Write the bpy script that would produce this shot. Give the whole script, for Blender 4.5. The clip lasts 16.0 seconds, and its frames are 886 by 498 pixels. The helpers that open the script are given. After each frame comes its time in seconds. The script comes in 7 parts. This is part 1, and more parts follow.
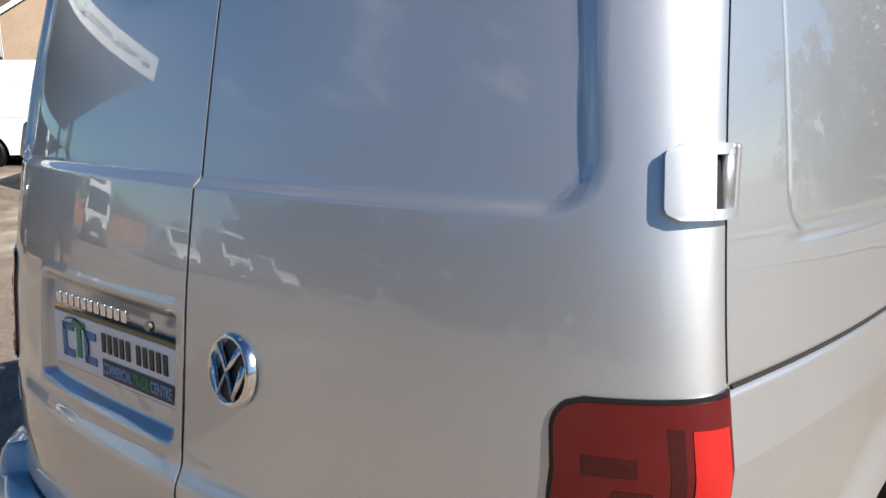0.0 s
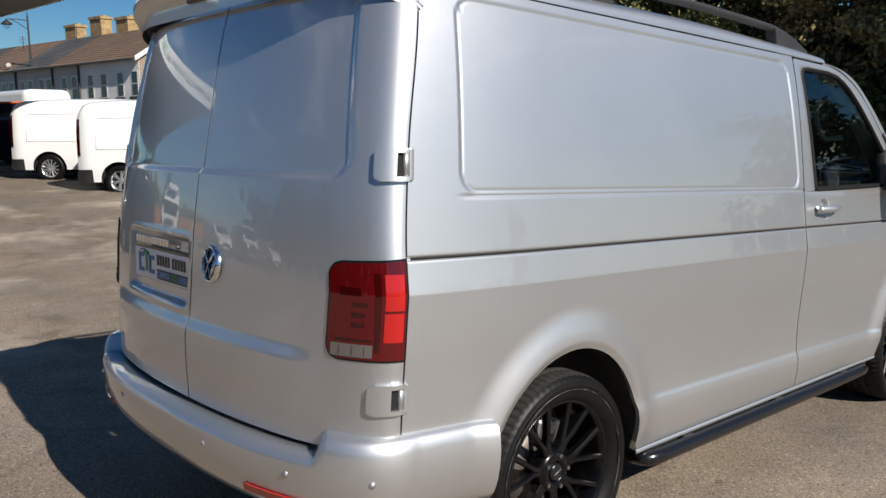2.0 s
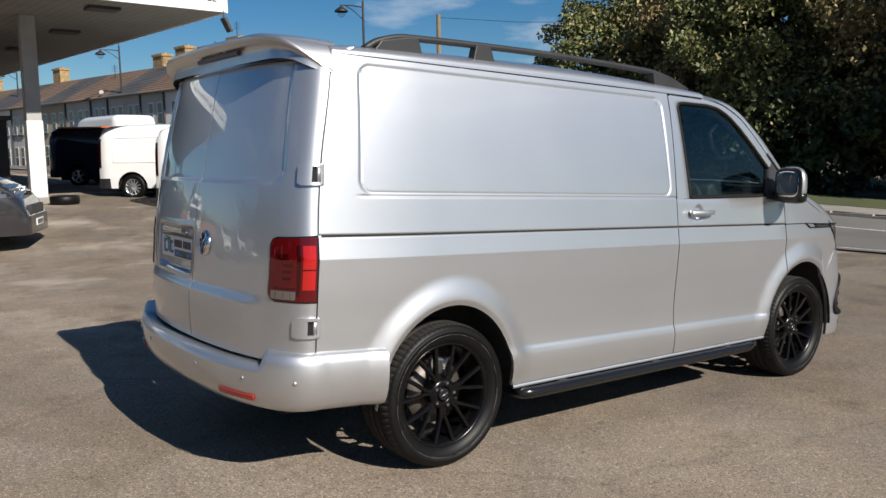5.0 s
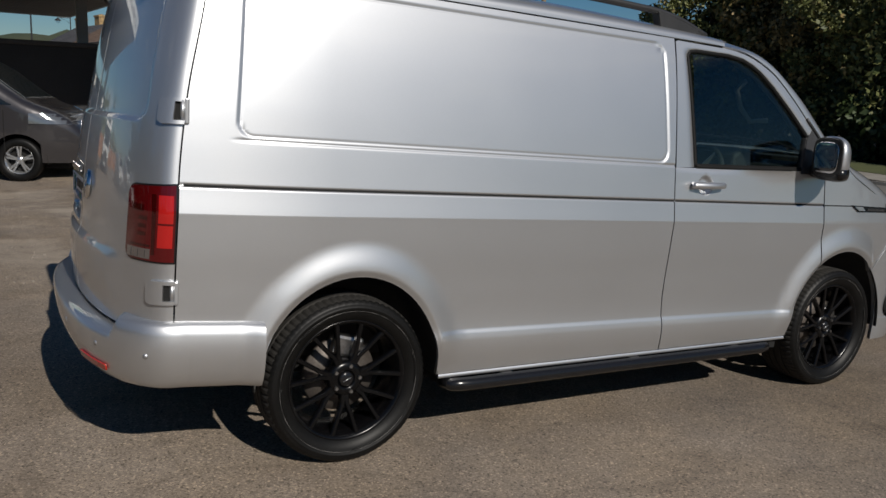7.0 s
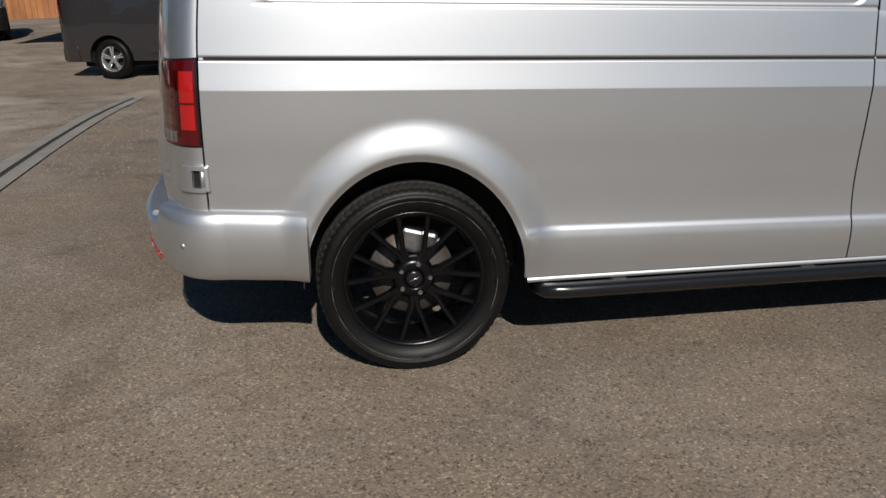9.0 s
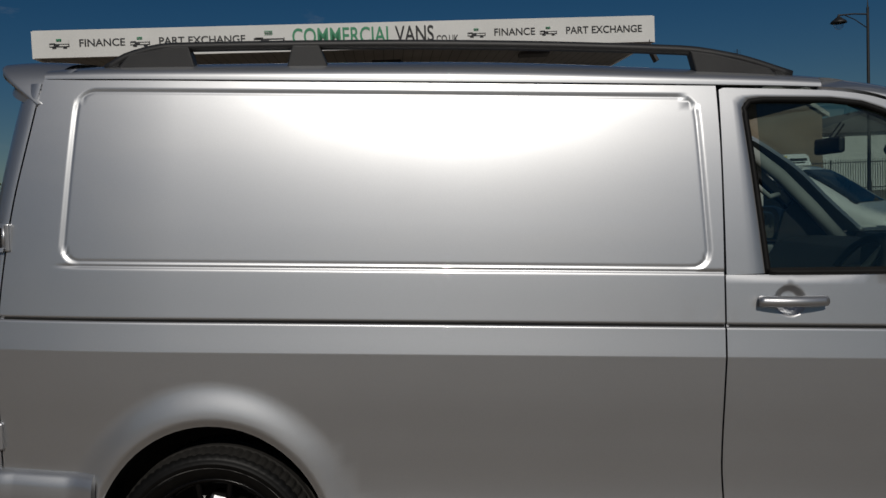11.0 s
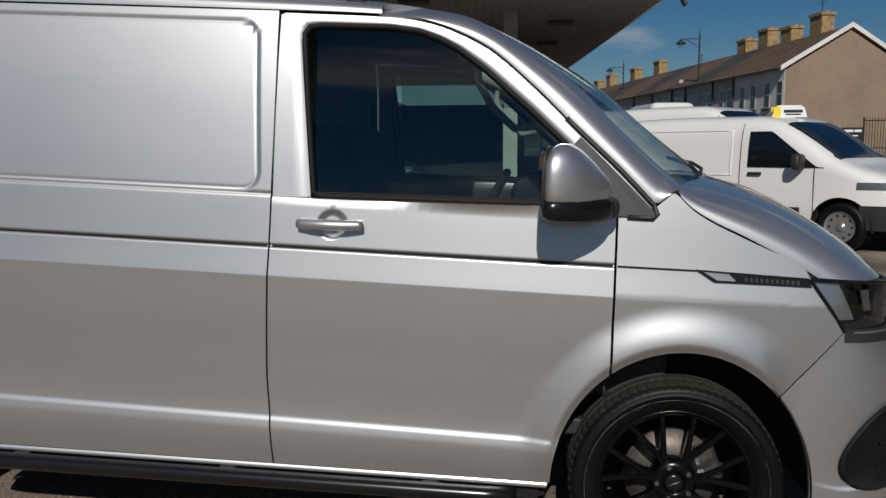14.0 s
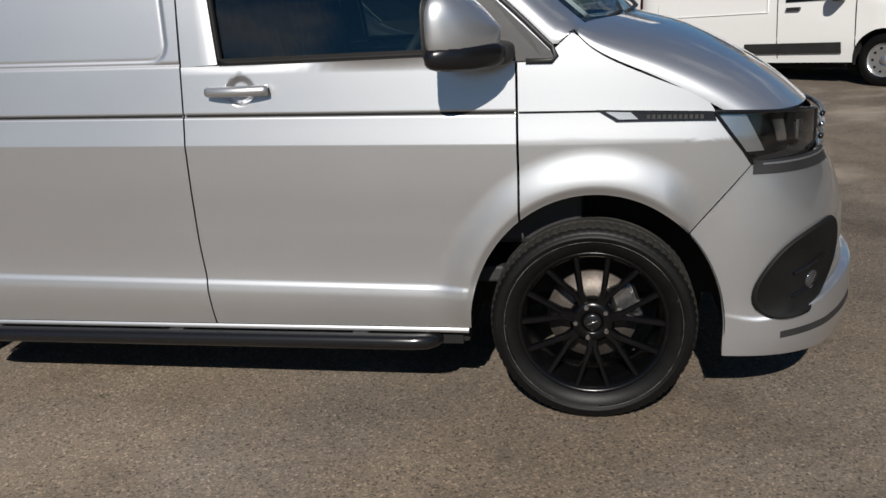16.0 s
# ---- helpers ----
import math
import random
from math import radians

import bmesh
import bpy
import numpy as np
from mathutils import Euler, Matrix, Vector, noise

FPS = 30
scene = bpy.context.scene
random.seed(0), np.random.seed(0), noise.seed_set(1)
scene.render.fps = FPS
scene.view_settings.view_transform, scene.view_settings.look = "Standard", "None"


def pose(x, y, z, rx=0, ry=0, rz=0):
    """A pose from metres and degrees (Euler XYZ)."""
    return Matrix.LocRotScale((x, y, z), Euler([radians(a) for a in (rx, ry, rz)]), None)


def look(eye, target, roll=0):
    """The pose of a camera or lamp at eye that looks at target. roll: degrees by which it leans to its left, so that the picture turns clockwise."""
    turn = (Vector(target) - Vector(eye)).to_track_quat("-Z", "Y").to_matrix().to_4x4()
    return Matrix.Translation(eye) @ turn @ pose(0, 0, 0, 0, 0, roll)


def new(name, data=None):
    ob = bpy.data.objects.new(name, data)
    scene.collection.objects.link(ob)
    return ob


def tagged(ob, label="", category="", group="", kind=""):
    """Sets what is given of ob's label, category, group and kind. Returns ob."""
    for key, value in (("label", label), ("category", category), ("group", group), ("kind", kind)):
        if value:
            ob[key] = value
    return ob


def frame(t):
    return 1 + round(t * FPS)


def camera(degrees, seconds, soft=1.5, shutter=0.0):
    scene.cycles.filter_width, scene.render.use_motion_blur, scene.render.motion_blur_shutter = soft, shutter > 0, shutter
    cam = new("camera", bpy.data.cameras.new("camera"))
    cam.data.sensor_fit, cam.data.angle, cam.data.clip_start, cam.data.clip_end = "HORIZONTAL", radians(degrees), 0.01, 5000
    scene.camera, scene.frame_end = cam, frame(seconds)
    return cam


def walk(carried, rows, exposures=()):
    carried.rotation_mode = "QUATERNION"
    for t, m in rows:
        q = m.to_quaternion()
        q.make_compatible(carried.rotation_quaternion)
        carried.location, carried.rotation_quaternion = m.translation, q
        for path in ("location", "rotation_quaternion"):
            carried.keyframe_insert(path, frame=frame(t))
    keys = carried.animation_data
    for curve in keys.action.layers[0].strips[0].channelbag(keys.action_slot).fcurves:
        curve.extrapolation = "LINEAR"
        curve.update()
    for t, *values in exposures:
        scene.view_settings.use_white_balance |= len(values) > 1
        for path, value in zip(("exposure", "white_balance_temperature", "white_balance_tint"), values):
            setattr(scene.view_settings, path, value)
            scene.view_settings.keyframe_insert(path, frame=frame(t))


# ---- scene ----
cam = camera(56.5, 16.0)
PATH = [
    (0, (-0.6, -1.29, 1.515), (0.894, -0.014, 1.135), -0.8),
    (0.5, (-0.726, -1.639, 1.51), (0.714, -0.299, 1.147), -0.3),
    (1, (-0.793, -1.976, 1.533), (0.601, -0.587, 1.176), -0.5),
    (1.5, (-0.874, -2.32, 1.522), (0.489, -0.893, 1.201), -0.4),
    (2, (-1.040, -2.638, 1.500), (0.277, -1.164, 1.209), -0.7),
    (2.5, (-1.138, -2.882, 1.497), (0.171, -1.4, 1.204), -0.3),
    (3, (-1.193, -3.165, 1.511), (0.08, -1.65, 1.223), -0.6),
    (3.5, (-1.323, -3.407, 1.525), (-0.077, -1.864, 1.266), -0.6),
    (4, (-1.372, -3.6, 1.541), (-0.115, -2.063, 1.301), -0.5),
    (4.5, (-1.361, -3.893, 1.52), (-0.145, -2.322, 1.294), -0.2),
    (4.7, (-1.332, -3.975, 1.506), (-0.131, -2.393, 1.276), -0.5),
    (6.8, (-0.369, -3.887, 1.480), (0.628, -2.188, 1.153), 1.4),
    (7, (-0.24, -3.876, 1.480), (0.723, -2.164, 1.120), 2.1),
    (7.5, (0.04, -3.864, 1.462), (0.892, -2.123, 0.987), 2.4),
    (8, (0.317, -3.915, 1.456), (0.86, -2.091, 0.841), 0.0),
    (8.5, (0.498, -3.819, 1.358), (0.882, -1.965, 0.714), -1.6),
    (9, (0.697, -3.661, 1.349), (0.978, -1.78, 0.731), -2.4),
    (9.5, (0.873, -3.569, 1.397), (1.107, -1.629, 0.971), -1.9),
    (9.7, (0.991, -3.549, 1.403), (1.185, -1.585, 1.077), -2.3),
    (11.8, (2.255, -3.559, 1.493), (2.221, -1.562, 1.386), -1.9),
    (12, (2.373, -3.549, 1.484), (2.381, -1.553, 1.365), -1.1),
    (12.5, (2.721, -3.528, 1.47), (2.687, -1.533, 1.335), -0.2),
    (13, (3.039, -3.583, 1.429), (2.985, -1.592, 1.243), -0.8),
    (13.5, (3.32, -3.619, 1.408), (3.186, -1.639, 1.163), -0.9),
    (14, (3.538, -3.573, 1.347), (3.317, -1.6, 1.103), -0.3),
    (14.5, (3.696, -3.525, 1.353), (3.413, -1.566, 1.062), 0.2),
    (15, (3.924, -3.562, 1.327), (3.568, -1.631, 0.945), -0.6),
    (15.5, (4.038, -3.594, 1.321), (3.623, -1.699, 0.834), -4.3),
    (16, (4.046, -3.552, 1.288), (3.662, -1.667, 0.742), -5.0),
]
EXPOSURES = [(0.0, 1.18), (0.5, 0.88), (1.0, 0.71), (1.5, 0.66), (3.0, 0.67), (3.5, 0.68), (4.7, 0.67), (7.0, -0.12), (7.5, -0.30), (8.0, -0.26), (8.5, 0.0), (9.0, 0.0), (9.5, -0.72), (9.7, -0.9), (11.8, -1.30), (12.5, -1.16), (13.0, -0.90), (13.5, -0.61), (14.5, -0.28), (15.5, -0.03), (16.0, 0.14)]
walk(cam, [(t, look(eye, target, roll)) for t, eye, target, roll in PATH], EXPOSURES)


# ---------------------------------------------------------------- world and light
world = bpy.data.worlds.new("sky")
scene.world = world
world.use_nodes = True
wn, wl = world.node_tree.nodes, world.node_tree.links
wn.clear()
SUN_TO = Vector((0.06, -1.41, 1.0)).normalized()          # towards the sun
SUN_ELEV = math.asin(SUN_TO.z)
SUN_ROT = math.atan2(SUN_TO.x, SUN_TO.y)
sky = wn.new("ShaderNodeTexSky")
sky.sky_type = 'NISHITA'
sky.sun_disc = False
sky.sun_elevation = SUN_ELEV
sky.sun_rotation = SUN_ROT
sky.air_density, sky.dust_density, sky.ozone_density = 1.0, 0.05, 3.0
wtc = wn.new("ShaderNodeTexCoord")
wmap = wn.new("ShaderNodeMapping")
wmap.inputs["Scale"].default_value = (1.0, 1.0, 3.2)
wl.new(wtc.outputs["Generated"], wmap.inputs["Vector"])
cloud = wn.new("ShaderNodeTexNoise")
cloud.inputs["Scale"].default_value = 3.1
cloud.inputs["Detail"].default_value = 7.0
cloud.inputs["Roughness"].default_value = 0.55
wl.new(wmap.outputs["Vector"], cloud.inputs["Vector"])
cramp = wn.new("ShaderNodeValToRGB")
cramp.color_ramp.elements[0].position = 0.56
cramp.color_ramp.elements[0].color = (0, 0, 0, 1)
cramp.color_ramp.elements[1].position = 0.70
cramp.color_ramp.elements[1].color = (0.75, 0.75, 0.75, 1)
wsep = wn.new("ShaderNodeSeparateXYZ")
wl.new(wtc.outputs["Generated"], wsep.inputs["Vector"])
wlow = wn.new("ShaderNodeMapRange")
wlow.interpolation_type = 'SMOOTHSTEP'
wlow.inputs["From Min"].default_value, wlow.inputs["From Max"].default_value = 0.50, 0.24
wlow.inputs["To Min"].default_value, wlow.inputs["To Max"].default_value = -0.01, -0.015
wl.new(wsep.outputs["Z"], wlow.inputs["Value"])
# more broken low clouds in the unseen -y sky, for the side windows to mirror
wunseen = wn.new("ShaderNodeMapRange")
wunseen.interpolation_type = 'SMOOTHSTEP'
wunseen.inputs["From Min"].default_value, wunseen.inputs["From Max"].default_value = -0.45, -0.85
wunseen.inputs["To Min"].default_value, wunseen.inputs["To Max"].default_value = 0.0, 0.09
wl.new(wsep.outputs["Y"], wunseen.inputs["Value"])
wsum = wn.new("ShaderNodeMath")
wl.new(wlow.outputs["Result"], wsum.inputs[0])
wl.new(wunseen.outputs["Result"], wsum.inputs[1])
wadd = wn.new("ShaderNodeMath")
wl.new(cloud.outputs["Fac"], wadd.inputs[0])
wl.new(wsum.outputs["Value"], wadd.inputs[1])
wl.new(wadd.outputs["Value"], cramp.inputs["Fac"])
cmix = wn.new("ShaderNodeMixRGB")
cmix.inputs["Color2"].default_value = (7.5, 7.8, 8.2, 1)
wl.new(cramp.outputs["Color"], cmix.inputs["Fac"])
deep = wn.new("ShaderNodeHueSaturation")
deep.inputs["Saturation"].default_value = 1.30
deep.inputs["Value"].default_value = 0.67
blue = wn.new("ShaderNodeMixRGB")
blue.blend_type = 'MULTIPLY'
blue.inputs["Fac"].default_value = 1.0
blue.inputs["Color2"].default_value = (0.85, 0.94, 1.03, 1)
wl.new(sky.outputs["Color"], blue.inputs["Color1"])
wl.new(blue.outputs["Color"], deep.inputs["Color"])
wl.new(deep.outputs["Color"], cmix.inputs["Color1"])
wbg = wn.new("ShaderNodeBackground")
wbg.inputs["Strength"].default_value = 0.062
wl.new(cmix.outputs["Color"], wbg.inputs["Color"])
wout = wn.new("ShaderNodeOutputWorld")
wl.new(wbg.outputs["Background"], wout.inputs["Surface"])

sun_data = bpy.data.lights.new("sun", 'SUN')
sun_data.energy = 5.0
sun_data.angle = radians(0.53)
sun_data.color = (1.0, 0.943, 0.858)
sun = new("sun", sun_data)
sun.matrix_world = look(SUN_TO * 60, (0, 0, 0))


# ---------------------------------------------------------------- materials
def principled(name, color, rough=0.5, metal=0.0, coat=0.0, spec=0.5, trans=0.0):
    m = bpy.data.materials.new(name)
    m.use_nodes = True
    b = m.node_tree.nodes["Principled BSDF"]
    b.inputs["Base Color"].default_value = (*color, 1)
    b.inputs["Roughness"].default_value = rough
    b.inputs["Metallic"].default_value = metal
    b.inputs["Coat Weight"].default_value = coat
    b.inputs["Coat Roughness"].default_value = 0.015
    b.inputs["Coat IOR"].default_value = 1.5
    b.inputs["Specular IOR Level"].default_value = spec
    b.inputs["Transmission Weight"].default_value = trans
    return m


def node(m, kind, **sets):
    n = m.node_tree.nodes.new(kind)
    for k, v in sets.items():
        n.inputs[k.replace("_", " ")].default_value = v
    return n


def link(m, a, b):
    m.node_tree.links.new(a, b)


def bsdf(m):
    return m.node_tree.nodes["Principled BSDF"]


def mottled(name, c1, c2, scale, rough=0.8, fine=60.0, c3=None, bump=0.3, metal=0.0, coat=0.0, spread=0.18, spec=0.5, random_tone=0.0):
    """A surface with two scales of variation: broad stains between c1 and c2, and fine grain with bump."""
    m = principled(name, c1, rough, metal, coat, spec)
    tc = node(m, "ShaderNodeTexCoord")
    big = node(m, "ShaderNodeTexNoise", Scale=scale, Detail=6.0, Roughness=0.6)
    link(m, tc.outputs["Object"], big.inputs["Vector"])
    ramp = node(m, "ShaderNodeValToRGB")
    ramp.color_ramp.elements[0].position = 0.5 - spread
    ramp.color_ramp.elements[1].position = 0.5 + spread
    ramp.color_ramp.elements[0].color = (*c1, 1)
    ramp.color_ramp.elements[1].color = (*c2, 1)
    link(m, big.outputs["Fac"], ramp.inputs["Fac"])
    small = node(m, "ShaderNodeTexNoise", Scale=fine, Detail=3.0, Roughness=0.7)
    link(m, tc.outputs["Object"], small.inputs["Vector"])
    mix = node(m, "ShaderNodeMixRGB")
    mix.blend_type = 'MULTIPLY'
    mix.inputs["Fac"].default_value = 0.5
    r2 = node(m, "ShaderNodeValToRGB")
    r2.color_ramp.elements[0].position, r2.color_ramp.elements[1].position = 0.3, 0.65
    lo = c3 or (0.45, 0.45, 0.45)
    r2.color_ramp.elements[0].color = (*lo, 1)
    r2.color_ramp.elements[1].color = (1, 1, 1, 1)
    link(m, small.outputs["Fac"], r2.inputs["Fac"])
    link(m, ramp.outputs["Color"], mix.inputs["Color1"])
    link(m, r2.outputs["Color"], mix.inputs["Color2"])
    last = mix.outputs["Color"]
    if random_tone:
        info = node(m, "ShaderNodeObjectInfo")
        hsv = node(m, "ShaderNodeHueSaturation")
        rr = node(m, "ShaderNodeMapRange")
        rr.inputs["To Min"].default_value, rr.inputs["To Max"].default_value = 1 - random_tone, 1 + random_tone
        link(m, info.outputs["Random"], rr.inputs["Value"])
        link(m, rr.outputs["Result"], hsv.inputs["Value"])
        link(m, last, hsv.inputs["Color"])
        last = hsv.outputs["Color"]
    link(m, last, bsdf(m).inputs["Base Color"])
    if bump:
        bn = node(m, "ShaderNodeBump", Strength=bump, Distance=0.01)
        link(m, small.outputs["Fac"], bn.inputs["Height"])
        link(m, bn.outputs["Normal"], bsdf(m).inputs["Normal"])
    return m


def car_paint(name, color, metal, rough, flake=0.0):
    """Clear-coated paint; metallic paint gets fine flakes."""
    m = principled(name, color, rough, metal, 1.0)
    tc = node(m, "ShaderNodeTexCoord")
    dust = node(m, "ShaderNodeTexNoise", Scale=2.3, Detail=5.0, Roughness=0.6)
    link(m, tc.outputs["Object"], dust.inputs["Vector"])
    rr = node(m, "ShaderNodeMapRange")
    rr.inputs["To Min"].default_value, rr.inputs["To Max"].default_value = rough * 0.92, rough * 1.1
    link(m, dust.outputs["Fac"], rr.inputs["Value"])
    link(m, rr.outputs["Result"], bsdf(m).inputs["Roughness"])
    if flake:
        vor = node(m, "ShaderNodeTexVoronoi", Scale=900.0)
        link(m, tc.outputs["Object"], vor.inputs["Vector"])
        bw = node(m, "ShaderNodeMapRange")
        bw.inputs["To Min"].default_value, bw.inputs["To Max"].default_value = 1 - flake, 1 + flake
        link(m, vor.outputs["Color"], bw.inputs["Value"])
        hsv = node(m, "ShaderNodeHueSaturation")
        hsv.inputs["Color"].default_value = (*color, 1)
        link(m, bw.outputs["Result"], hsv.inputs["Value"])
        link(m, hsv.outputs["Color"], bsdf(m).inputs["Base Color"])
    return m


def pane_glass(name, tint, ior=1.5, rough=0.0):
    """A thin pane: tinted clear glass whose gloss follows Fresnel."""
    m = bpy.data.materials.new(name)
    m.use_nodes = True
    nt = m.node_tree
    nt.nodes.clear()
    out = nt.nodes.new("ShaderNodeOutputMaterial")
    mix = nt.nodes.new("ShaderNodeMixShader")
    clear = nt.nodes.new("ShaderNodeBsdfTransparent")
    clear.inputs["Color"].default_value = (*tint, 1)
    gloss = nt.nodes.new("ShaderNodeBsdfGlossy")
    gloss.inputs["Roughness"].default_value = rough
    lw = nt.nodes.new("ShaderNodeLayerWeight")
    lw.inputs["Blend"].default_value = 0.5
    power = nt.nodes.new("ShaderNodeMath")
    power.operation = 'POWER'
    power.inputs[1].default_value = 5.0
    fres = nt.nodes.new("ShaderNodeMapRange")
    fres.inputs["To Min"].default_value = 2 * ((ior - 1) / (ior + 1))**2
    nt.links.new(lw.outputs["Facing"], power.inputs[0])
    nt.links.new(power.outputs["Value"], fres.inputs["Value"])
    nt.links.new(fres.outputs["Result"], mix.inputs["Fac"])
    nt.links.new(clear.outputs["BSDF"], mix.inputs[1])
    nt.links.new(gloss.outputs["BSDF"], mix.inputs[2])
    nt.links.new(mix.outputs["Shader"], out.inputs["Surface"])
    return m


def second_lobe(m, rough, share):
    """Adds a tighter flake lobe under the same clear coat."""
    a = bsdf(m)
    b = node(m, "ShaderNodeBsdfPrincipled")
    for k in ("Base Color", "Metallic", "Coat Weight", "Coat Roughness", "Coat IOR", "Specular IOR Level"):
        b.inputs[k].default_value = a.inputs[k].default_value
    for l in list(a.inputs["Base Color"].links):
        link(m, l.from_socket, b.inputs["Base Color"])
    b.inputs["Roughness"].default_value = rough
    mix = node(m, "ShaderNodeMixShader", Fac=share)
    out = m.node_tree.nodes["Material Output"]
    link(m, a.outputs["BSDF"], mix.inputs[1])
    link(m, b.outputs["BSDF"], mix.inputs[2])
    link(m, mix.outputs["Shader"], out.inputs["Surface"])


SILVER = car_paint("silver_metallic_paint", (0.525, 0.535, 0.552), 0.87, 0.47, 0.05)
bsdf(SILVER).inputs["Coat IOR"].default_value = 1.62
second_lobe(SILVER, 0.31, 0.40)
WHITE_PAINT = car_paint("white_van_paint", (0.72, 0.72, 0.71), 0.0, 0.4)
GREY_PAINT = car_paint("dark_grey_metallic_paint", (0.038, 0.035, 0.037), 0.5, 0.35, 0.08)
NAVY_PAINT = car_paint("navy_paint", (0.006, 0.008, 0.03), 0.2, 0.3)
BLACK_GLOSS = principled("gloss_black_plastic", (0.007, 0.007, 0.008), 0.22)
BLACK_SATIN = mottled("satin_black_alloy", (0.002, 0.002, 0.0025), (0.004, 0.004, 0.0045), 8.0, 0.24, 120.0, bump=0.01, spec=0.28)
BLACK_PLASTIC = mottled("grained_black_plastic", (0.018, 0.018, 0.019), (0.028, 0.028, 0.029), 6.0, 0.5, 400.0, bump=0.12)
GREY_PLASTIC = mottled("grey_mirror_base_plastic", (0.03, 0.03, 0.032), (0.045, 0.045, 0.047), 6.0, 0.45, 400.0, bump=0.1)
GAP = principled("dark_gap", (0.004, 0.004, 0.004), 0.9)
RUBBER = mottled("tyre_rubber", (0.003, 0.003, 0.003), (0.006, 0.0058, 0.0056), 9.0, 0.48, 90.0, bump=0.05, spec=0.2)
TREAD = mottled("dusty_tread_rubber", (0.020, 0.019, 0.018), (0.034, 0.032, 0.029), 7.0, 0.8, 60.0, bump=0.1, spec=0.25)
SCUFFED = mottled("scuffed_rubber", (0.004, 0.004, 0.004), (0.13, 0.125, 0.12), 16.0, 0.6, 90.0, bump=0.05, spread=0.09)
CHROME = principled("chrome", (0.72, 0.72, 0.72), 0.16, 1.0)
STEEL = mottled("machined_steel", (0.45, 0.45, 0.46), (0.30, 0.29, 0.28), 12.0, 0.35, 90.0, metal=1.0, bump=0.05)
BRAKE_DISC = mottled("weathered_brake_disc", (0.10, 0.085, 0.075), (0.16, 0.14, 0.125), 14.0, 0.5, 90.0, metal=0.6, bump=0.1)
ALLOY = principled("silver_alloy", (0.55, 0.56, 0.57), 0.28, 0.85)
RED_LENS = principled("red_lamp_lens", (0.070, 0.002, 0.003), 0.10, 0.0, 1.0, 0.1)
RED_BRIGHT = principled("bright_red_lamp_lens", (0.34, 0.010, 0.009), 0.16, 0.0, 1.0, 0.1)
RED_DEEP = principled("deep_red_lamp_lens", (0.030, 0.001, 0.001), 0.14, 0.0, 1.0, 0.1)
REFLECTOR = principled("red_reflector", (0.38, 0.02, 0.01), 0.25, 0.0, 0.6)
LAMP_CLEAR = principled("clear_lamp_insert", (0.17, 0.15, 0.145), 0.12, 0.5, 1.0)
LAMP_DARK = principled("dark_lamp_glass", (0.05, 0.05, 0.052), 0.08, 0.3, 1.0)
WINDOW_RUBBER = mottled("black_window_rubber", (0.005, 0.005, 0.005), (0.009, 0.009, 0.009), 6.0, 0.6, 200.0, bump=0.05, spec=0.2)
HEAD_CLEAR = principled("clear_headlamp", (0.20, 0.21, 0.22), 0.10, 0.6, 1.0)
BRAKE_DARK = principled("dark_brake_lens", (0.05, 0.003, 0.004), 0.3)
GLASS = pane_glass("tinted_side_glass", (0.50, 0.60, 0.555))
GLASS_CLEAR = pane_glass("clear_windscreen_glass", (0.78, 0.86, 0.83))
GLASS_LAMP = pane_glass("lamp_cover_glass", (0.88, 0.9, 0.92))
GLASS_DARK = principled("dark_vehicle_glass", (0.006, 0.009, 0.011), 0.02, 0.0, 0.0, 0.6)
MIRROR = principled("mirror_glass", (0.8, 0.8, 0.82), 0.01, 1.0)
CABIN_DARK = mottled("dark_cabin_trim", (0.018, 0.018, 0.020), (0.030, 0.030, 0.032), 5.0, 0.65, 200.0, bump=0.1)
CABIN_GREY = mottled("grey_cabin_trim", (0.36, 0.37, 0.355), (0.43, 0.43, 0.415), 5.0, 0.7, 200.0, bump=0.1)
CLOTH = mottled("dark_seat_cloth", (0.022, 0.022, 0.025), (0.05, 0.05, 0.055), 18.0, 0.9, 240.0, bump=0.2)
PLATE_WHITE = principled("white_plate", (0.72, 0.73, 0.74), 0.3)
BLUE_INK = principled("blue_print", (0.05, 0.17, 0.36), 0.4)
BLUE_INK_LIGHT = principled("pale_blue_print", (0.16, 0.30, 0.50), 0.4)
NAVY_INK = principled("navy_print", (0.008, 0.016, 0.045), 0.4)
GREEN_INK = principled("green_print", (0.03, 0.25, 0.12), 0.4)
BLACK_INK = principled("black_print", (0.012, 0.012, 0.014), 0.4)
GOLD_INK = principled("amber_strip", (0.25, 0.17, 0.03), 0.4)
SIGN_WHITE = mottled("white_sign_board", (0.74, 0.74, 0.72), (0.66, 0.66, 0.64), 0.7, 0.5, 30.0, (0.9, 0.9, 0.9), bump=0.02)


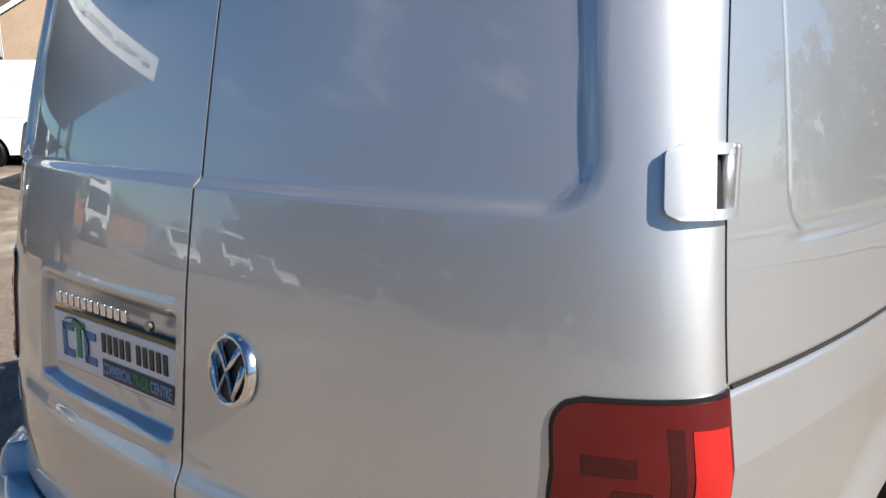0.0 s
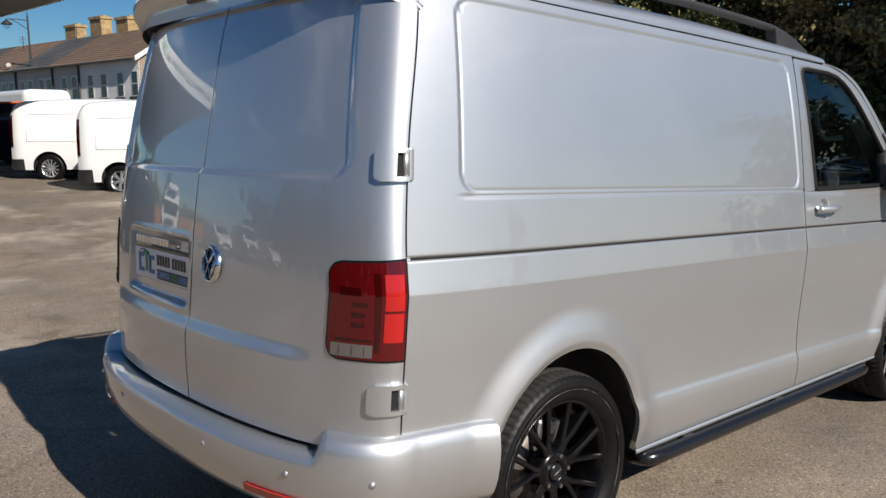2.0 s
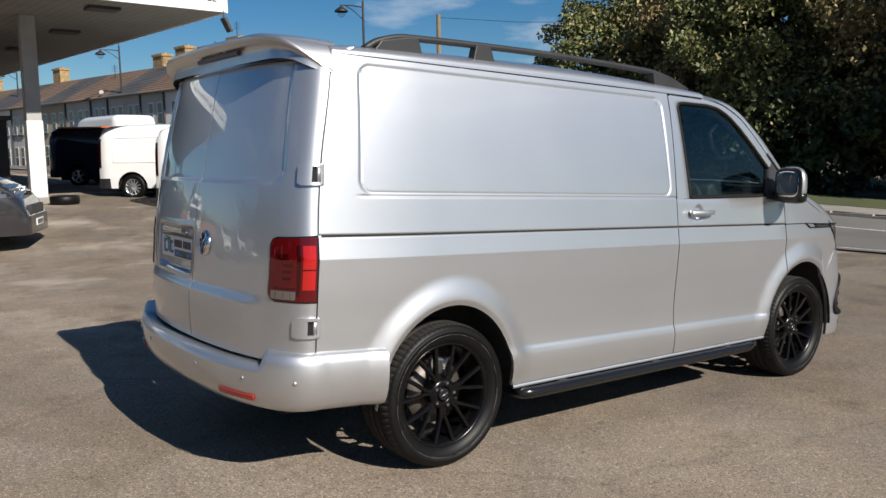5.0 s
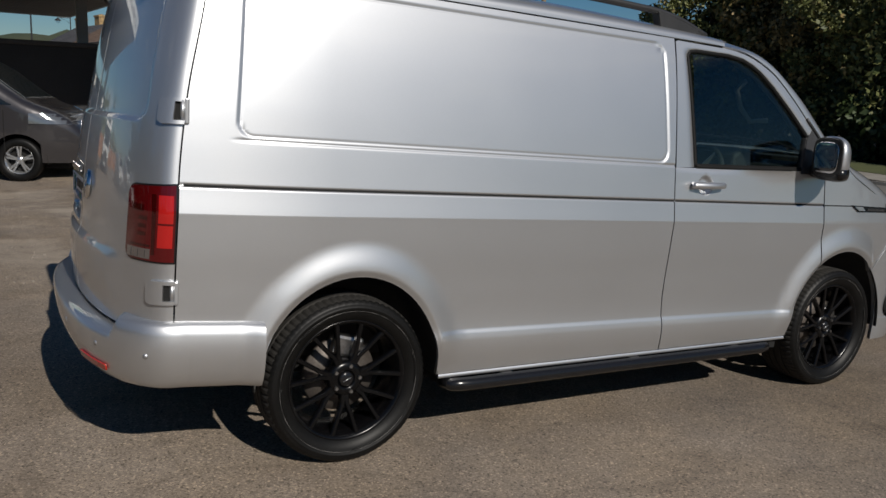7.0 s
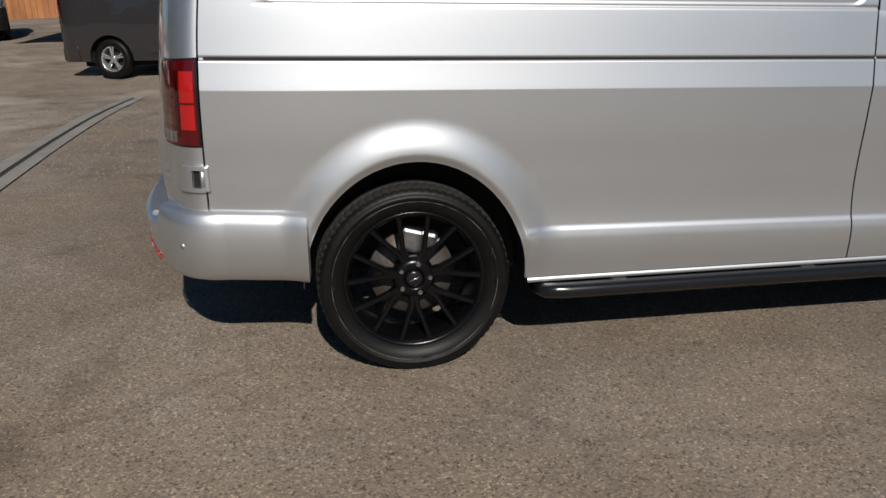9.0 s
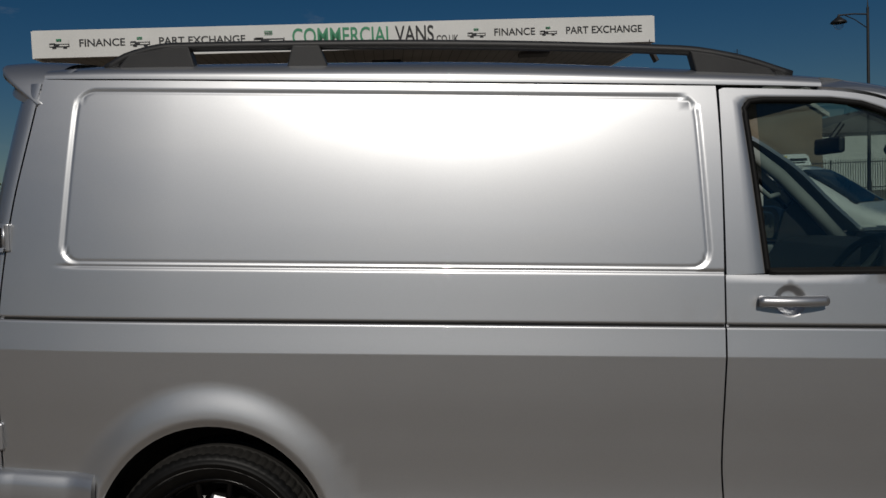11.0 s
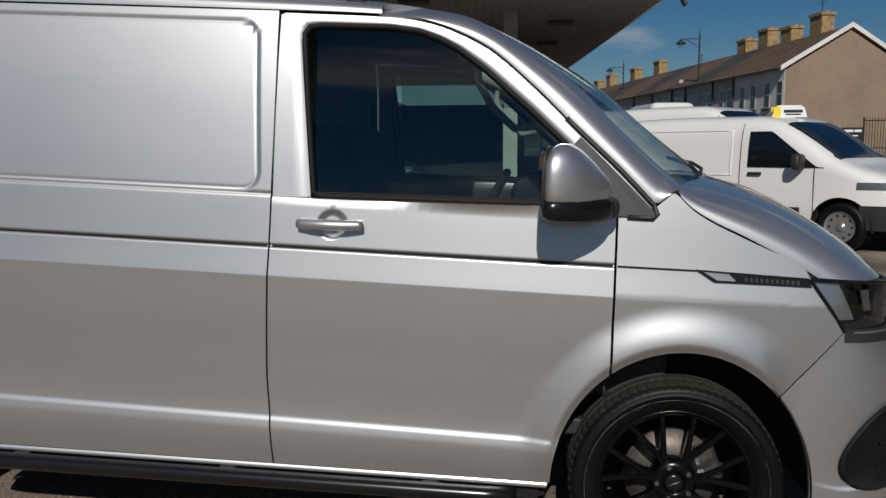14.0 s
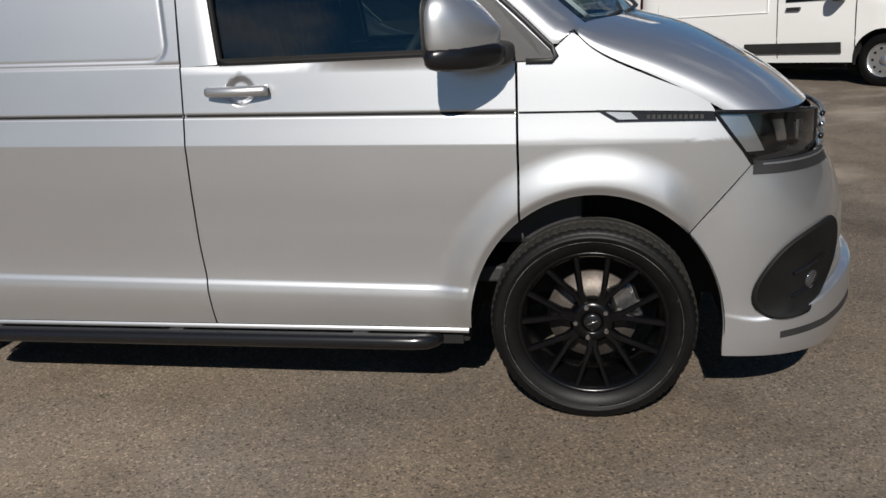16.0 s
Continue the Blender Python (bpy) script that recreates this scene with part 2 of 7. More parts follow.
def ground_material():
    """Old asphalt: brownish chippings, broad pale and dark stains, cracks and patches of dust."""
    m = principled("worn_asphalt", (0.2, 0.18, 0.15), 0.9)
    tc = node(m, "ShaderNodeTexCoord")
    obj = tc.outputs["Object"]

    def noise_ramp(scale, lo, hi, c_lo, c_hi, detail=5.0, rough=0.6):
        n = node(m, "ShaderNodeTexNoise", Scale=scale, Detail=detail, Roughness=rough)
        link(m, obj, n.inputs["Vector"])
        r = node(m, "ShaderNodeValToRGB")
        r.color_ramp.elements[0].position, r.color_ramp.elements[1].position = lo, hi
        r.color_ramp.elements[0].color, r.color_ramp.elements[1].color = (*c_lo, 1), (*c_hi, 1)
        link(m, n.outputs["Fac"], r.inputs["Fac"])
        return n, r

    def mul(a, b, fac=1.0, kind='MULTIPLY'):
        x = node(m, "ShaderNodeMixRGB")
        x.blend_type = kind
        x.inputs["Fac"].default_value = fac
        link(m, a, x.inputs["Color1"])
        link(m, b, x.inputs["Color2"])
        return x.outputs["Color"]

    _, base = noise_ramp(0.55, 0.35, 0.68, (0.168, 0.141, 0.117), (0.240, 0.203, 0.168))
    _, stain = noise_ramp(0.17, 0.36, 0.62, (0.86, 0.85, 0.84), (1.08, 1.06, 1.03), 4.0)
    _, oil = noise_ramp(1.7, 0.28, 0.40, (0.55, 0.53, 0.52), (1, 1, 1), 3.0, 0.5)
    chip = node(m, "ShaderNodeTexVoronoi", Scale=165.0)
    link(m, obj, chip.inputs["Vector"])
    cr = node(m, "ShaderNodeValToRGB")
    cr.color_ramp.elements[0].color, cr.color_ramp.elements[1].color = (0.60, 0.59, 0.58, 1), (1.38, 1.36, 1.32, 1)
    sep = node(m, "ShaderNodeSeparateColor")
    link(m, chip.outputs["Color"], sep.inputs["Color"])
    link(m, sep.outputs["Red"], cr.inputs["Fac"])
    grit_n, grit = noise_ramp(70.0, 0.30, 0.70, (0.70, 0.69, 0.68), (1.24, 1.22, 1.2), 4.0, 0.8)
    col = mul(base.outputs["Color"], stain.outputs["Color"])
    col = mul(col, oil.outputs["Color"], 0.6)
    col = mul(col, cr.outputs["Color"], 0.8)
    col = mul(col, grit.outputs["Color"], 0.8)
    # scattered pale and dark chippings
    pebble = node(m, "ShaderNodeTexVoronoi", Scale=125.0)
    link(m, obj, pebble.inputs["Vector"])
    psep = node(m, "ShaderNodeSeparateColor")
    link(m, pebble.outputs["Color"], psep.inputs["Color"])
    pr = node(m, "ShaderNodeValToRGB")
    pr.color_ramp.interpolation = 'CONSTANT'
    pr.color_ramp.elements[0].color = (0.42, 0.41, 0.40, 1)
    pr.color_ramp.elements[1].position, pr.color_ramp.elements[1].color = 0.07, (1, 1, 1, 1)
    e = pr.color_ramp.elements.new(0.91)
    e.color = (1.65, 1.62, 1.56, 1)
    link(m, psep.outputs["Green"], pr.inputs["Fac"])
    col = mul(col, pr.outputs["Color"], 0.9)
    _, blotch = noise_ramp(3.4, 0.34, 0.66, (0.84, 0.83, 0.83), (1.11, 1.10, 1.08), 8.0, 0.72)
    col = mul(col, blotch.outputs["Color"], 0.8)
    _, tint = noise_ramp(0.9, 0.38, 0.64, (1.0, 0.97, 0.90), (0.98, 1.0, 1.03), 4.0)
    col = mul(col, tint.outputs["Color"], 1.0)
    # paler at the van's rear, darker towards its nose
    toned = node(m, "ShaderNodeMapRange")
    toned.inputs["From Min"].default_value, toned.inputs["From Max"].default_value = -1.0, 5.0
    toned.inputs["To Min"].default_value, toned.inputs["To Max"].default_value = 1.15, 0.74
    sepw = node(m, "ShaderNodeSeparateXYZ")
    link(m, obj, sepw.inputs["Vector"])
    link(m, sepw.outputs["X"], toned.inputs["Value"])
    col = mul(col, toned.outputs["Result"])
    # thin wandering cracks
    warp = node(m, "ShaderNodeTexNoise", Scale=1.3, Detail=4.0)
    link(m, obj, warp.inputs["Vector"])
    addv = node(m, "ShaderNodeMixRGB")
    addv.inputs["Fac"].default_value = 0.25
    link(m, obj, addv.inputs["Color1"])
    link(m, warp.outputs["Color"], addv.inputs["Color2"])
    crack = node(m, "ShaderNodeTexVoronoi", Scale=0.55)
    crack.feature = 'DISTANCE_TO_EDGE'
    link(m, addv.outputs["Color"], crack.inputs["Vector"])
    kr = node(m, "ShaderNodeValToRGB")
    kr.color_ramp.elements[0].position, kr.color_ramp.elements[1].position = 0.0, 0.012
    kr.color_ramp.elements[0].color, kr.color_ramp.elements[1].color = (0.45, 0.43, 0.42, 1), (1, 1, 1, 1)
    link(m, crack.outputs["Distance"], kr.inputs["Fac"])
    col = mul(col, kr.outputs["Color"], 0.3)
    # broken, dusty ground with pale loose gravel beyond the van
    sepx = node(m, "ShaderNodeSeparateXYZ")
    link(m, obj, sepx.inputs["Vector"])
    dn, dusty = noise_ramp(0.42, 0.50, 0.66, (0, 0, 0), (1, 1, 1), 7.0, 0.65)
    yr = node(m, "ShaderNodeMapRange")
    yr.inputs["From Min"].default_value, yr.inputs["From Max"].default_value = 0.8, 4.0
    link(m, sepx.outputs["Y"], yr.inputs["Value"])
    dm = node(m, "ShaderNodeMath")
    dm.operation = 'MULTIPLY'
    link(m, dusty.outputs["Color"], dm.inputs[0])
    link(m, yr.outputs["Result"], dm.inputs[1])
    dmix = node(m, "ShaderNodeMixRGB")
    dmix.inputs["Color2"].default_value = (0.38, 0.325, 0.26, 1)
    link(m, dm.outputs["Value"], dmix.inputs["Fac"])
    link(m, col, dmix.inputs["Color1"])
    link(m, dmix.outputs["Color"], bsdf(m).inputs["Base Color"])
    bn = node(m, "ShaderNodeBump", Strength=0.55, Distance=0.012)
    hm = node(m, "ShaderNodeMath")
    hm.operation = 'ADD'
    link(m, grit_n.outputs["Fac"], hm.inputs[0])
    link(m, sep.outputs["Red"], hm.inputs[1])
    link(m, hm.outputs["Value"], bn.inputs["Height"])
    link(m, bn.outputs["Normal"], bsdf(m).inputs["Normal"])
    return m


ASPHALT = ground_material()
ROAD = mottled("road_asphalt", (0.115, 0.108, 0.10), (0.155, 0.145, 0.135), 0.6, 0.85, 45.0, bump=0.25)
CONCRETE = mottled("weathered_concrete", (0.30, 0.28, 0.25), (0.20, 0.185, 0.165), 1.6, 0.9, 60.0, bump=0.3)
DRAIN_SLOT = mottled("mossy_drain_slot", (0.030, 0.028, 0.018), (0.012, 0.011, 0.009), 9.0, 0.95, 60.0, bump=0.3)
WHITE_LINE = mottled("worn_white_line", (0.62, 0.61, 0.58), (0.4, 0.39, 0.37), 3.0, 0.8, 60.0, bump=0.1)


# ---------------------------------------------------------------- building helpers
def part(name, bm, mat, parent=None, label="", smooth=False):
    """Links a bmesh, or (vertices, faces), as one mesh object under its parent."""
    me = bpy.data.meshes.new(name)
    if isinstance(bm, tuple):
        me.from_pydata([tuple(v) for v in bm[0]], [], bm[1])
    else:
        bm.to_mesh(me)
        bm.free()
    me.materials.append(mat)
    if smooth:
        me.shade_smooth()
    ob = new(name, me)
    if parent is not None:
        ob.parent = parent
    if label:
        ob["label"] = label
    return ob


def empty(name, label, category, group="", loc=(0, 0, 0), rz=0.0):
    ob = new(name)
    ob.matrix_world = pose(*loc, 0, 0, rz)
    return tagged(ob, label, category, group)


def add_box(bm, x0, x1, y0, y1, z0, z1, bevel=0.0, seg=2):
    r = bmesh.ops.create_cube(bm, size=1.0)
    vs = r["verts"]
    bmesh.ops.scale(bm, vec=(x1 - x0, y1 - y0, z1 - z0), verts=vs)
    bmesh.ops.translate(bm, vec=((x0 + x1) / 2, (y0 + y1) / 2, (z0 + z1) / 2), verts=vs)
    if bevel:
        es = list({e for v in vs for e in v.link_edges})
        bmesh.ops.bevel(bm, geom=es, offset=bevel, segments=seg, affect='EDGES', profile=0.5)
    return bm


def box(x0, x1, y0, y1, z0, z1, bevel=0.0, seg=2):
    return add_box(bmesh.new(), x0, x1, y0, y1, z0, z1, bevel, seg)


def add_cyl(bm, p, q, r0, r1=None, n=20, caps=True):
    p, q = Vector(p), Vector(q)
    r1 = r0 if r1 is None else r1
    d = q - p
    m = Matrix.Translation((p + q) / 2) @ d.to_track_quat('Z', 'Y').to_matrix().to_4x4()
    bmesh.ops.create_cone(bm, cap_ends=caps, segments=n, radius1=r0, radius2=r1, depth=d.length, matrix=m)
    return bm


def cyl(p, q, r0, r1=None, n=20):
    return add_cyl(bmesh.new(), p, q, r0, r1, n)


def tube(points, r, n=10, closed=False, flat=1.0):
    """A round bar along points; returns (vertices, faces)."""
    P = [Vector(p) for p in points]
    V, F = [], []
    k = len(P)
    up = Vector((0, 0, 1))
    for i, p in enumerate(P):
        a = P[(i - 1) % k] if (closed or i > 0) else p
        b = P[(i + 1) % k] if (closed or i < k - 1) else p
        t = (b - a).normalized()
        s = t.cross(up)
        s = s.normalized() if s.length > 1e-4 else Vector((1, 0, 0))
        u = s.cross(t)
        for j in range(n):
            w = 2 * math.pi * j / n
            V.append(p + s * (r * math.cos(w)) + u * (r * flat * math.sin(w)))
    for i in range(k if closed else k - 1):
        for j in range(n):
            a0, a1 = i * n + j, i * n + (j + 1) % n
            b0, b1 = ((i + 1) % k) * n + j, ((i + 1) % k) * n + (j + 1) % n
            F.append((a0, a1, b1, b0))
    if not closed:
        F.append(tuple(reversed(range(n))))
        F.append(tuple((k - 1) * n + j for j in range(n)))
    return V, F


def lathe(profile, n=48, axis='y'):
    """Turns (radius, along) round an axis; returns (vertices, faces)."""
    V, F = [], []
    k = len(profile)
    for i in range(n):
        w = 2 * math.pi * i / n
        for r, a in profile:
            c, s = r * math.cos(w), r * math.sin(w)
            V.append((c, a, s) if axis == 'y' else (c, s, a))
    for i in range(n):
        for j in range(k - 1):
            F.append((i * k + j, i * k + j + 1, ((i + 1) % n) * k + j + 1, ((i + 1) % n) * k + j))
    return V, F


def prism(pts, y0, y1, bevel=0.0, seg=2, axis='y'):
    """A slab with the outline pts (x, z) between y0 and y1 (or (x, y) between two heights)."""
    bm = bmesh.new()
    if axis == 'y':
        vs = [bm.verts.new((a, y0, b)) for a, b in pts]
    else:
        vs = [bm.verts.new((a, b, y0)) for a, b in pts]
    f = bm.faces.new(vs)
    r = bmesh.ops.extrude_face_region(bm, geom=[f])
    mv = [g for g in r["geom"] if isinstance(g, bmesh.types.BMVert)]
    bmesh.ops.translate(bm, vec=(0, y1 - y0, 0) if axis == 'y' else (0, 0, y1 - y0), verts=mv)
    bmesh.ops.recalc_face_normals(bm, faces=bm.faces[:])
    if bevel:
        bmesh.ops.bevel(bm, geom=bm.edges[:], offset=bevel, segments=seg, affect='EDGES', profile=0.5)
    return bm


def ramp_curve(xs, ys):
    """A smooth monotone curve through knots (piecewise cubic Hermite)."""
    xs, ys = np.array(xs, float), np.array(ys, float)
    h, d = np.diff(xs), np.diff(ys) / np.diff(xs)
    s = np.zeros_like(xs)
    s[0], s[-1] = d[0], d[-1]
    for i in range(1, len(xs) - 1):
        if d[i - 1] * d[i] > 0:
            w1, w2 = 2 * h[i] + h[i - 1], h[i] + 2 * h[i - 1]
            s[i] = (w1 + w2) / (w1 / d[i - 1] + w2 / d[i])

    def f(x):
        x = np.clip(np.asarray(x, float), xs[0], xs[-1])
        i = np.clip(np.searchsorted(xs, x) - 1, 0, len(xs) - 2)
        t = (x - xs[i]) / h[i]
        return ((2 * t**3 - 3 * t**2 + 1) * ys[i] + (t**3 - 2 * t**2 + t) * h[i] * s[i]
                + (-2 * t**3 + 3 * t**2) * ys[i + 1] + (t**3 - t**2) * h[i] * s[i + 1])
    return f


def smooth01(x):
    x = np.clip(x, 0, 1)
    return x * x * (3 - 2 * x)


def sheet(name, grids, mat, parent, label="", flange=0.018, flip=False, normal=None):
    """A pressed sheet from one or more grids (rows x columns x 3), their edges turned inwards by a flange."""
    V, NV, F = [], [], []
    for grid in grids if isinstance(grids, list) else [grids]:
        G = np.asarray(grid, float)
        r, c = G.shape[:2]
        if normal is None:
            N = np.cross(np.gradient(G, axis=1), np.gradient(G, axis=0))
            N /= np.maximum(np.linalg.norm(N, axis=2, keepdims=True), 1e-9)
            N = -N if flip else N
        else:
            N = normal(G)
        base = len(V)
        V += G.reshape(-1, 3).tolist()
        NV += N.reshape(-1, 3).tolist()
        for i in range(r - 1):
            for j in range(c - 1):
                q = (base + i * c + j, base + i * c + j + 1, base + (i + 1) * c + j + 1, base + (i + 1) * c + j)
                F.append(q[::-1] if flip else q)
        ring = ([(0, j) for j in range(c)] + [(i, c - 1) for i in range(1, r)]
                + [(r - 1, j) for j in range(c - 2, -1, -1)] + [(i, 0) for i in range(r - 2, 0, -1)])
        if flange:
            b2, k = len(V), len(ring)
            V += [G[i, j].tolist() for i, j in ring] + [(G[i, j] - N[i, j] * flange).tolist() for i, j in ring]
            NV += [(0.0, 0.0, 0.0)] * (2 * k)
            for a in range(k):
                b = (a + 1) % k
                q = (b2 + a, b2 + k + a, b2 + k + b, b2 + b)
                F.append(q[::-1] if flip else q)
    me = bpy.data.meshes.new(name)
    me.from_pydata(V, [], F)
    me.materials.append(mat)
    me.shade_smooth()
    me.normals_split_custom_set_from_vertices(NV)
    ob = new(name, me)
    ob.parent = parent
    if label:
        ob["label"] = label
    return ob


# ---------------------------------------------------------------- ground
SLOPE = radians(1.806)                               # fall of the yard along the van


def ground_z(x, y):
    """The yard falls away gently along the van, levels out beyond it and rises towards the forecourt and the street."""
    y = np.asarray(y, float)
    near = 1 - smooth01((y - 3.0) / 7.0)
    rise = np.interp(y, [9, 12, 14.5, 20, 30, 45], [0.0, 0.14, 0.26, 0.42, 0.62, 0.85])
    rise = rise * smooth01((np.asarray(x, float) + 3.5) / 5.0) + 0.011 * np.clip(y - 3, 0, 26) * smooth01((-np.asarray(x, float) - 2.5) / 4.0)
    dip = -0.12 * np.exp(-((y - 10.0) / 2.6)**2) * np.exp(-((np.asarray(x, float) + 1.0) / 3.5)**2)
    return dip - math.tan(SLOPE) * (np.clip(x, -7, 16) - 1.0) * near - 0.25 * smooth01((np.asarray(x, float) - 9) / 6) * (1 - near) + rise


def ground_sheet():
    xs = np.concatenate([[-900, -300, -120, -60], np.arange(-30, 40.1, 1.25), [60, 120, 300, 900]])
    ys = np.concatenate([[-900, -300, -120, -50], np.arange(-20, 30.1, 1.25), [40, 60, 90, 150, 300, 900]])
    X, Y = np.meshgrid(xs, ys)
    V = np.dstack([X, Y, ground_z(X, Y)]).reshape(-1, 3)
    n = len(xs)
    F = [(i * n + j, i * n + j + 1, (i + 1) * n + j + 1, (i + 1) * n + j) for i in range(len(ys) - 1) for j in range(n - 1)]
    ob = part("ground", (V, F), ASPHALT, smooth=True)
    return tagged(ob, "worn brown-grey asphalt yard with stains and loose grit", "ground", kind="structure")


ground_sheet()

# ---------------------------------------------------------------- the silver van: its surfaces
WHEEL_R = 0.345
ARCHES = ((1.004, 0.335, 0.391, 0.447), (4.006, 0.335, 0.412, 0.465))     # centre x, z and half-axes
side_low = ramp_curve([.20, .33, .42, .458, .486, .508, .54, .70, .85, .985], [.930, .950, .9650, .9672, .9635, .9570, .956, .963, .973, .979])
side_high = ramp_curve([.985, 1.07, 1.10, 1.25, 1.40, 1.60, 1.75, 1.86], [.979, .966, .962, .944, .926, .898, .871, .846])
RAKE = 0.019                                         # the body sits a little nose-down on its wheels
PANEL = (0.520, 2.618, 1.248, 1.832, 0.075)                                 # pressed cargo panel: x, x, z, z, corner radius


def panel_distance(x, z):
    x0, x1, z0, z1, r = PANEL
    x0 = x0 + 0.07 * (z - 1.3)
    x1 = x1 - 0.05 * (z - 1.3)
    cx, cz, hx, hz = (x0 + x1) / 2, (z0 + z1) / 2, (x1 - x0) / 2, (z1 - z0) / 2
    qx, qz = np.abs(x - cx) - hx + r, np.abs(z - cz) - hz + r
    return np.hypot(np.maximum(qx, 0), np.maximum(qz, 0)) + np.minimum(np.maximum(qx, qz), 0) - r


def half_width(x, z, pressed=True):
    """Half the body's width at length x and height z, with crease, flutes, wheel-arch flares and pressings."""
    x, z = np.asarray(x, float), np.asarray(z, float)
    z_real, z = z, z + RAKE * (np.clip(x, 0, 4.0) - 2.65)
    w = np.where(z < .985, side_low(z), side_high(z))
    w = w - 0.10 * np.maximum(0.90 - x, 0)**2
    f = np.maximum(x - 3.6, 0)
    w = w - 0.045 * f**2 - 0.16 * np.maximum(x - 4.30, 0)**2
    for cx, cz, a, b in ARCHES:
        s = np.hypot((x - cx) / a, (z_real - cz) / b) - 1
        w = w - 0.011 * (1 - smooth01((s + 0.01) / 0.075)) * smooth01((z_real - 0.36) / 0.2)
        w = w + 0.028 * (1 - smooth01((s - 0.03) / 0.30)) * smooth01((z_real - 0.30) / 0.25) * (1 - smooth01((x - 4.22) / 0.13))
    if pressed:
        w = w - 0.0075 * np.exp(-((z - 1.083) / 0.005)**2)
        w = w - 0.004 * np.exp(-((z - 1.252) / 0.006)**2) * smooth01((x - .5) / .1)
        d = panel_distance(x, z)
        w = w - 0.0036 * smooth01((-d - 0.002) / 0.016) - 0.0012 * np.exp(-((d + 0.020) / 0.0050)**2)
        r = np.hypot((x - 2.856) / 0.054, (z_real - 1.160) / 0.052)
        w = w - 0.021 * smooth01((1 - r) / 0.50)
    return w


def side_normal(sign, pressed=True):
    def f(G):
        x, z = G[..., 0], G[..., 2]
        e = 0.0015
        dx = (half_width(x + e, z, pressed) - half_width(x - e, z, pressed)) / (2 * e)
        dz = (half_width(x, z + e, pressed) - half_width(x, z - e, pressed)) / (2 * e)
        N = np.stack([-dx, np.full_like(x, 1.0) * sign, -dz], axis=-1)
        return N / np.linalg.norm(N, axis=-1, keepdims=True)
    return f


def fine(a, b, step, spots, width=0.03, small=0.004):
    """Steps from a to b, finer round the spots."""
    v = list(np.arange(a, b, step)) + [b]
    for s in spots:
        v += [t for t in np.arange(s - width, s + width + 1e-6, small) if a < t < b]
    v = np.unique(np.round(v, 4))
    return v[np.concatenate([[True], np.diff(v) > 0.0012])]


SIDE_Z = fine(0.90, 1.853, 0.028, [0.985, 1.083, 1.260, 1.820], 0.025, 0.003)


LOW_Z = fine(0.37, 0.899, 0.03, [0.495], 0.04, 0.005)


def side_grid(xs, bottom, top=None, sign=-1, rows=26, split=0.90, x_shift=None, level=False):
    """A grid of the body's side over columns xs from bottom(x) upwards; below the split the rows close up."""
    cols = []
    for x in xs:
        zb = float(bottom(x))
        sh = -RAKE * (x - 2.65)
        if level:
            low = [zb] + [v + sh for v in LOW_Z]
        else:
            low = [zb + (split + sh - zb) * i / rows for i in range(rows)]
        z = np.array(low + list(SIDE_Z + sh))
        xx = np.full_like(z, x)
        if x_shift is not None:
            xx = xx + x_shift(x, z)
        cols.append(np.stack([xx, sign * half_width(xx, z), z], axis=-1))
    return np.array(cols).transpose(1, 0, 2)


def arch_z(k):
    cx, cz, a, b = ARCHES[k]
    return lambda x: cz + b * math.sqrt(max(0.0, 1 - ((x - cx) / a)**2))


rear_seam = ramp_curve([.30, .60, .85, 1.12, 1.42, 1.75, 1.90], [.314, .316, .318, .326, .357, .422, .450])
rear_mid = ramp_curve([.40, .61, .80, .95, 1.16, 1.33, 1.59, 1.77, 1.90], [.088, .084, .090, .102, .118, .140, .182, .218, .252])
b_seam = ramp_curve([.30, .49, .66, 1.08, 1.6, 1.88], [2.662, 2.650, 2.640, 2.648, 2.652, 2.648])

van = empty("van", "silver metallic panel van with black alloy wheels and roof rails", "van")
van.matrix_world = Matrix.Translation((0.989, 0, 0)) @ Matrix.Rotation(SLOPE, 4, 'Y') @ Matrix.Translation((-1.0, 0, 0))


def arc_columns(x0, x1, n=34):
    return [(x0 + x1) / 2 - (x1 - x0) / 2 * math.cos(math.pi * i / n) for i in range(n + 1)]


def cargo_side(sign):
    """The cargo side between the rear corner and the front door, cut round the rear wheel."""
    a0, a1 = ARCHES[0][0] - ARCHES[0][2], ARCHES[0][0] + ARCHES[0][2]
    low = 0.335

    def lean(x, z):
        return (rear_seam(z) - 0.30 + 0.004) * np.clip((a0 - x) / (a0 - 0.30), 0, 1)

    def lean_b(x, z):
        return (b_seam(z) - 2.65 - 0.003) * np.clip((x - 1.41) / (2.65 - 1.41), 0, 1)**6
    # dark strip in the pressed groove stands in for its shade
    part("groove_shade", tube([(x, sign * (float(half_width(x, 1.083 - RAKE * (x - 2.65), True)) + 0.003), 1.083 - RAKE * (x - 2.65)) for x in np.linspace(0.345, 2.642, 40)], 0.0030, 6), GAP, van, "dark strip standing in for the swage groove's shade")
    g = [side_grid(fine(0.30, a0, 0.03, [0.548], 0.05, 0.005), lambda x: 0.575, None, sign, x_shift=lean),
         side_grid(arc_columns(a0, a1), arch_z(0), None, sign),
         side_grid(fine(a1, 2.65, 0.045, [2.592, 2.608], 0.036, 0.004), lambda x: low, None, sign, x_shift=lean_b, level=True)]
    sheet("side_panel", g, SILVER, van, "silver side panel with a pressed recess", 0.02, sign > 0, side_normal(sign))


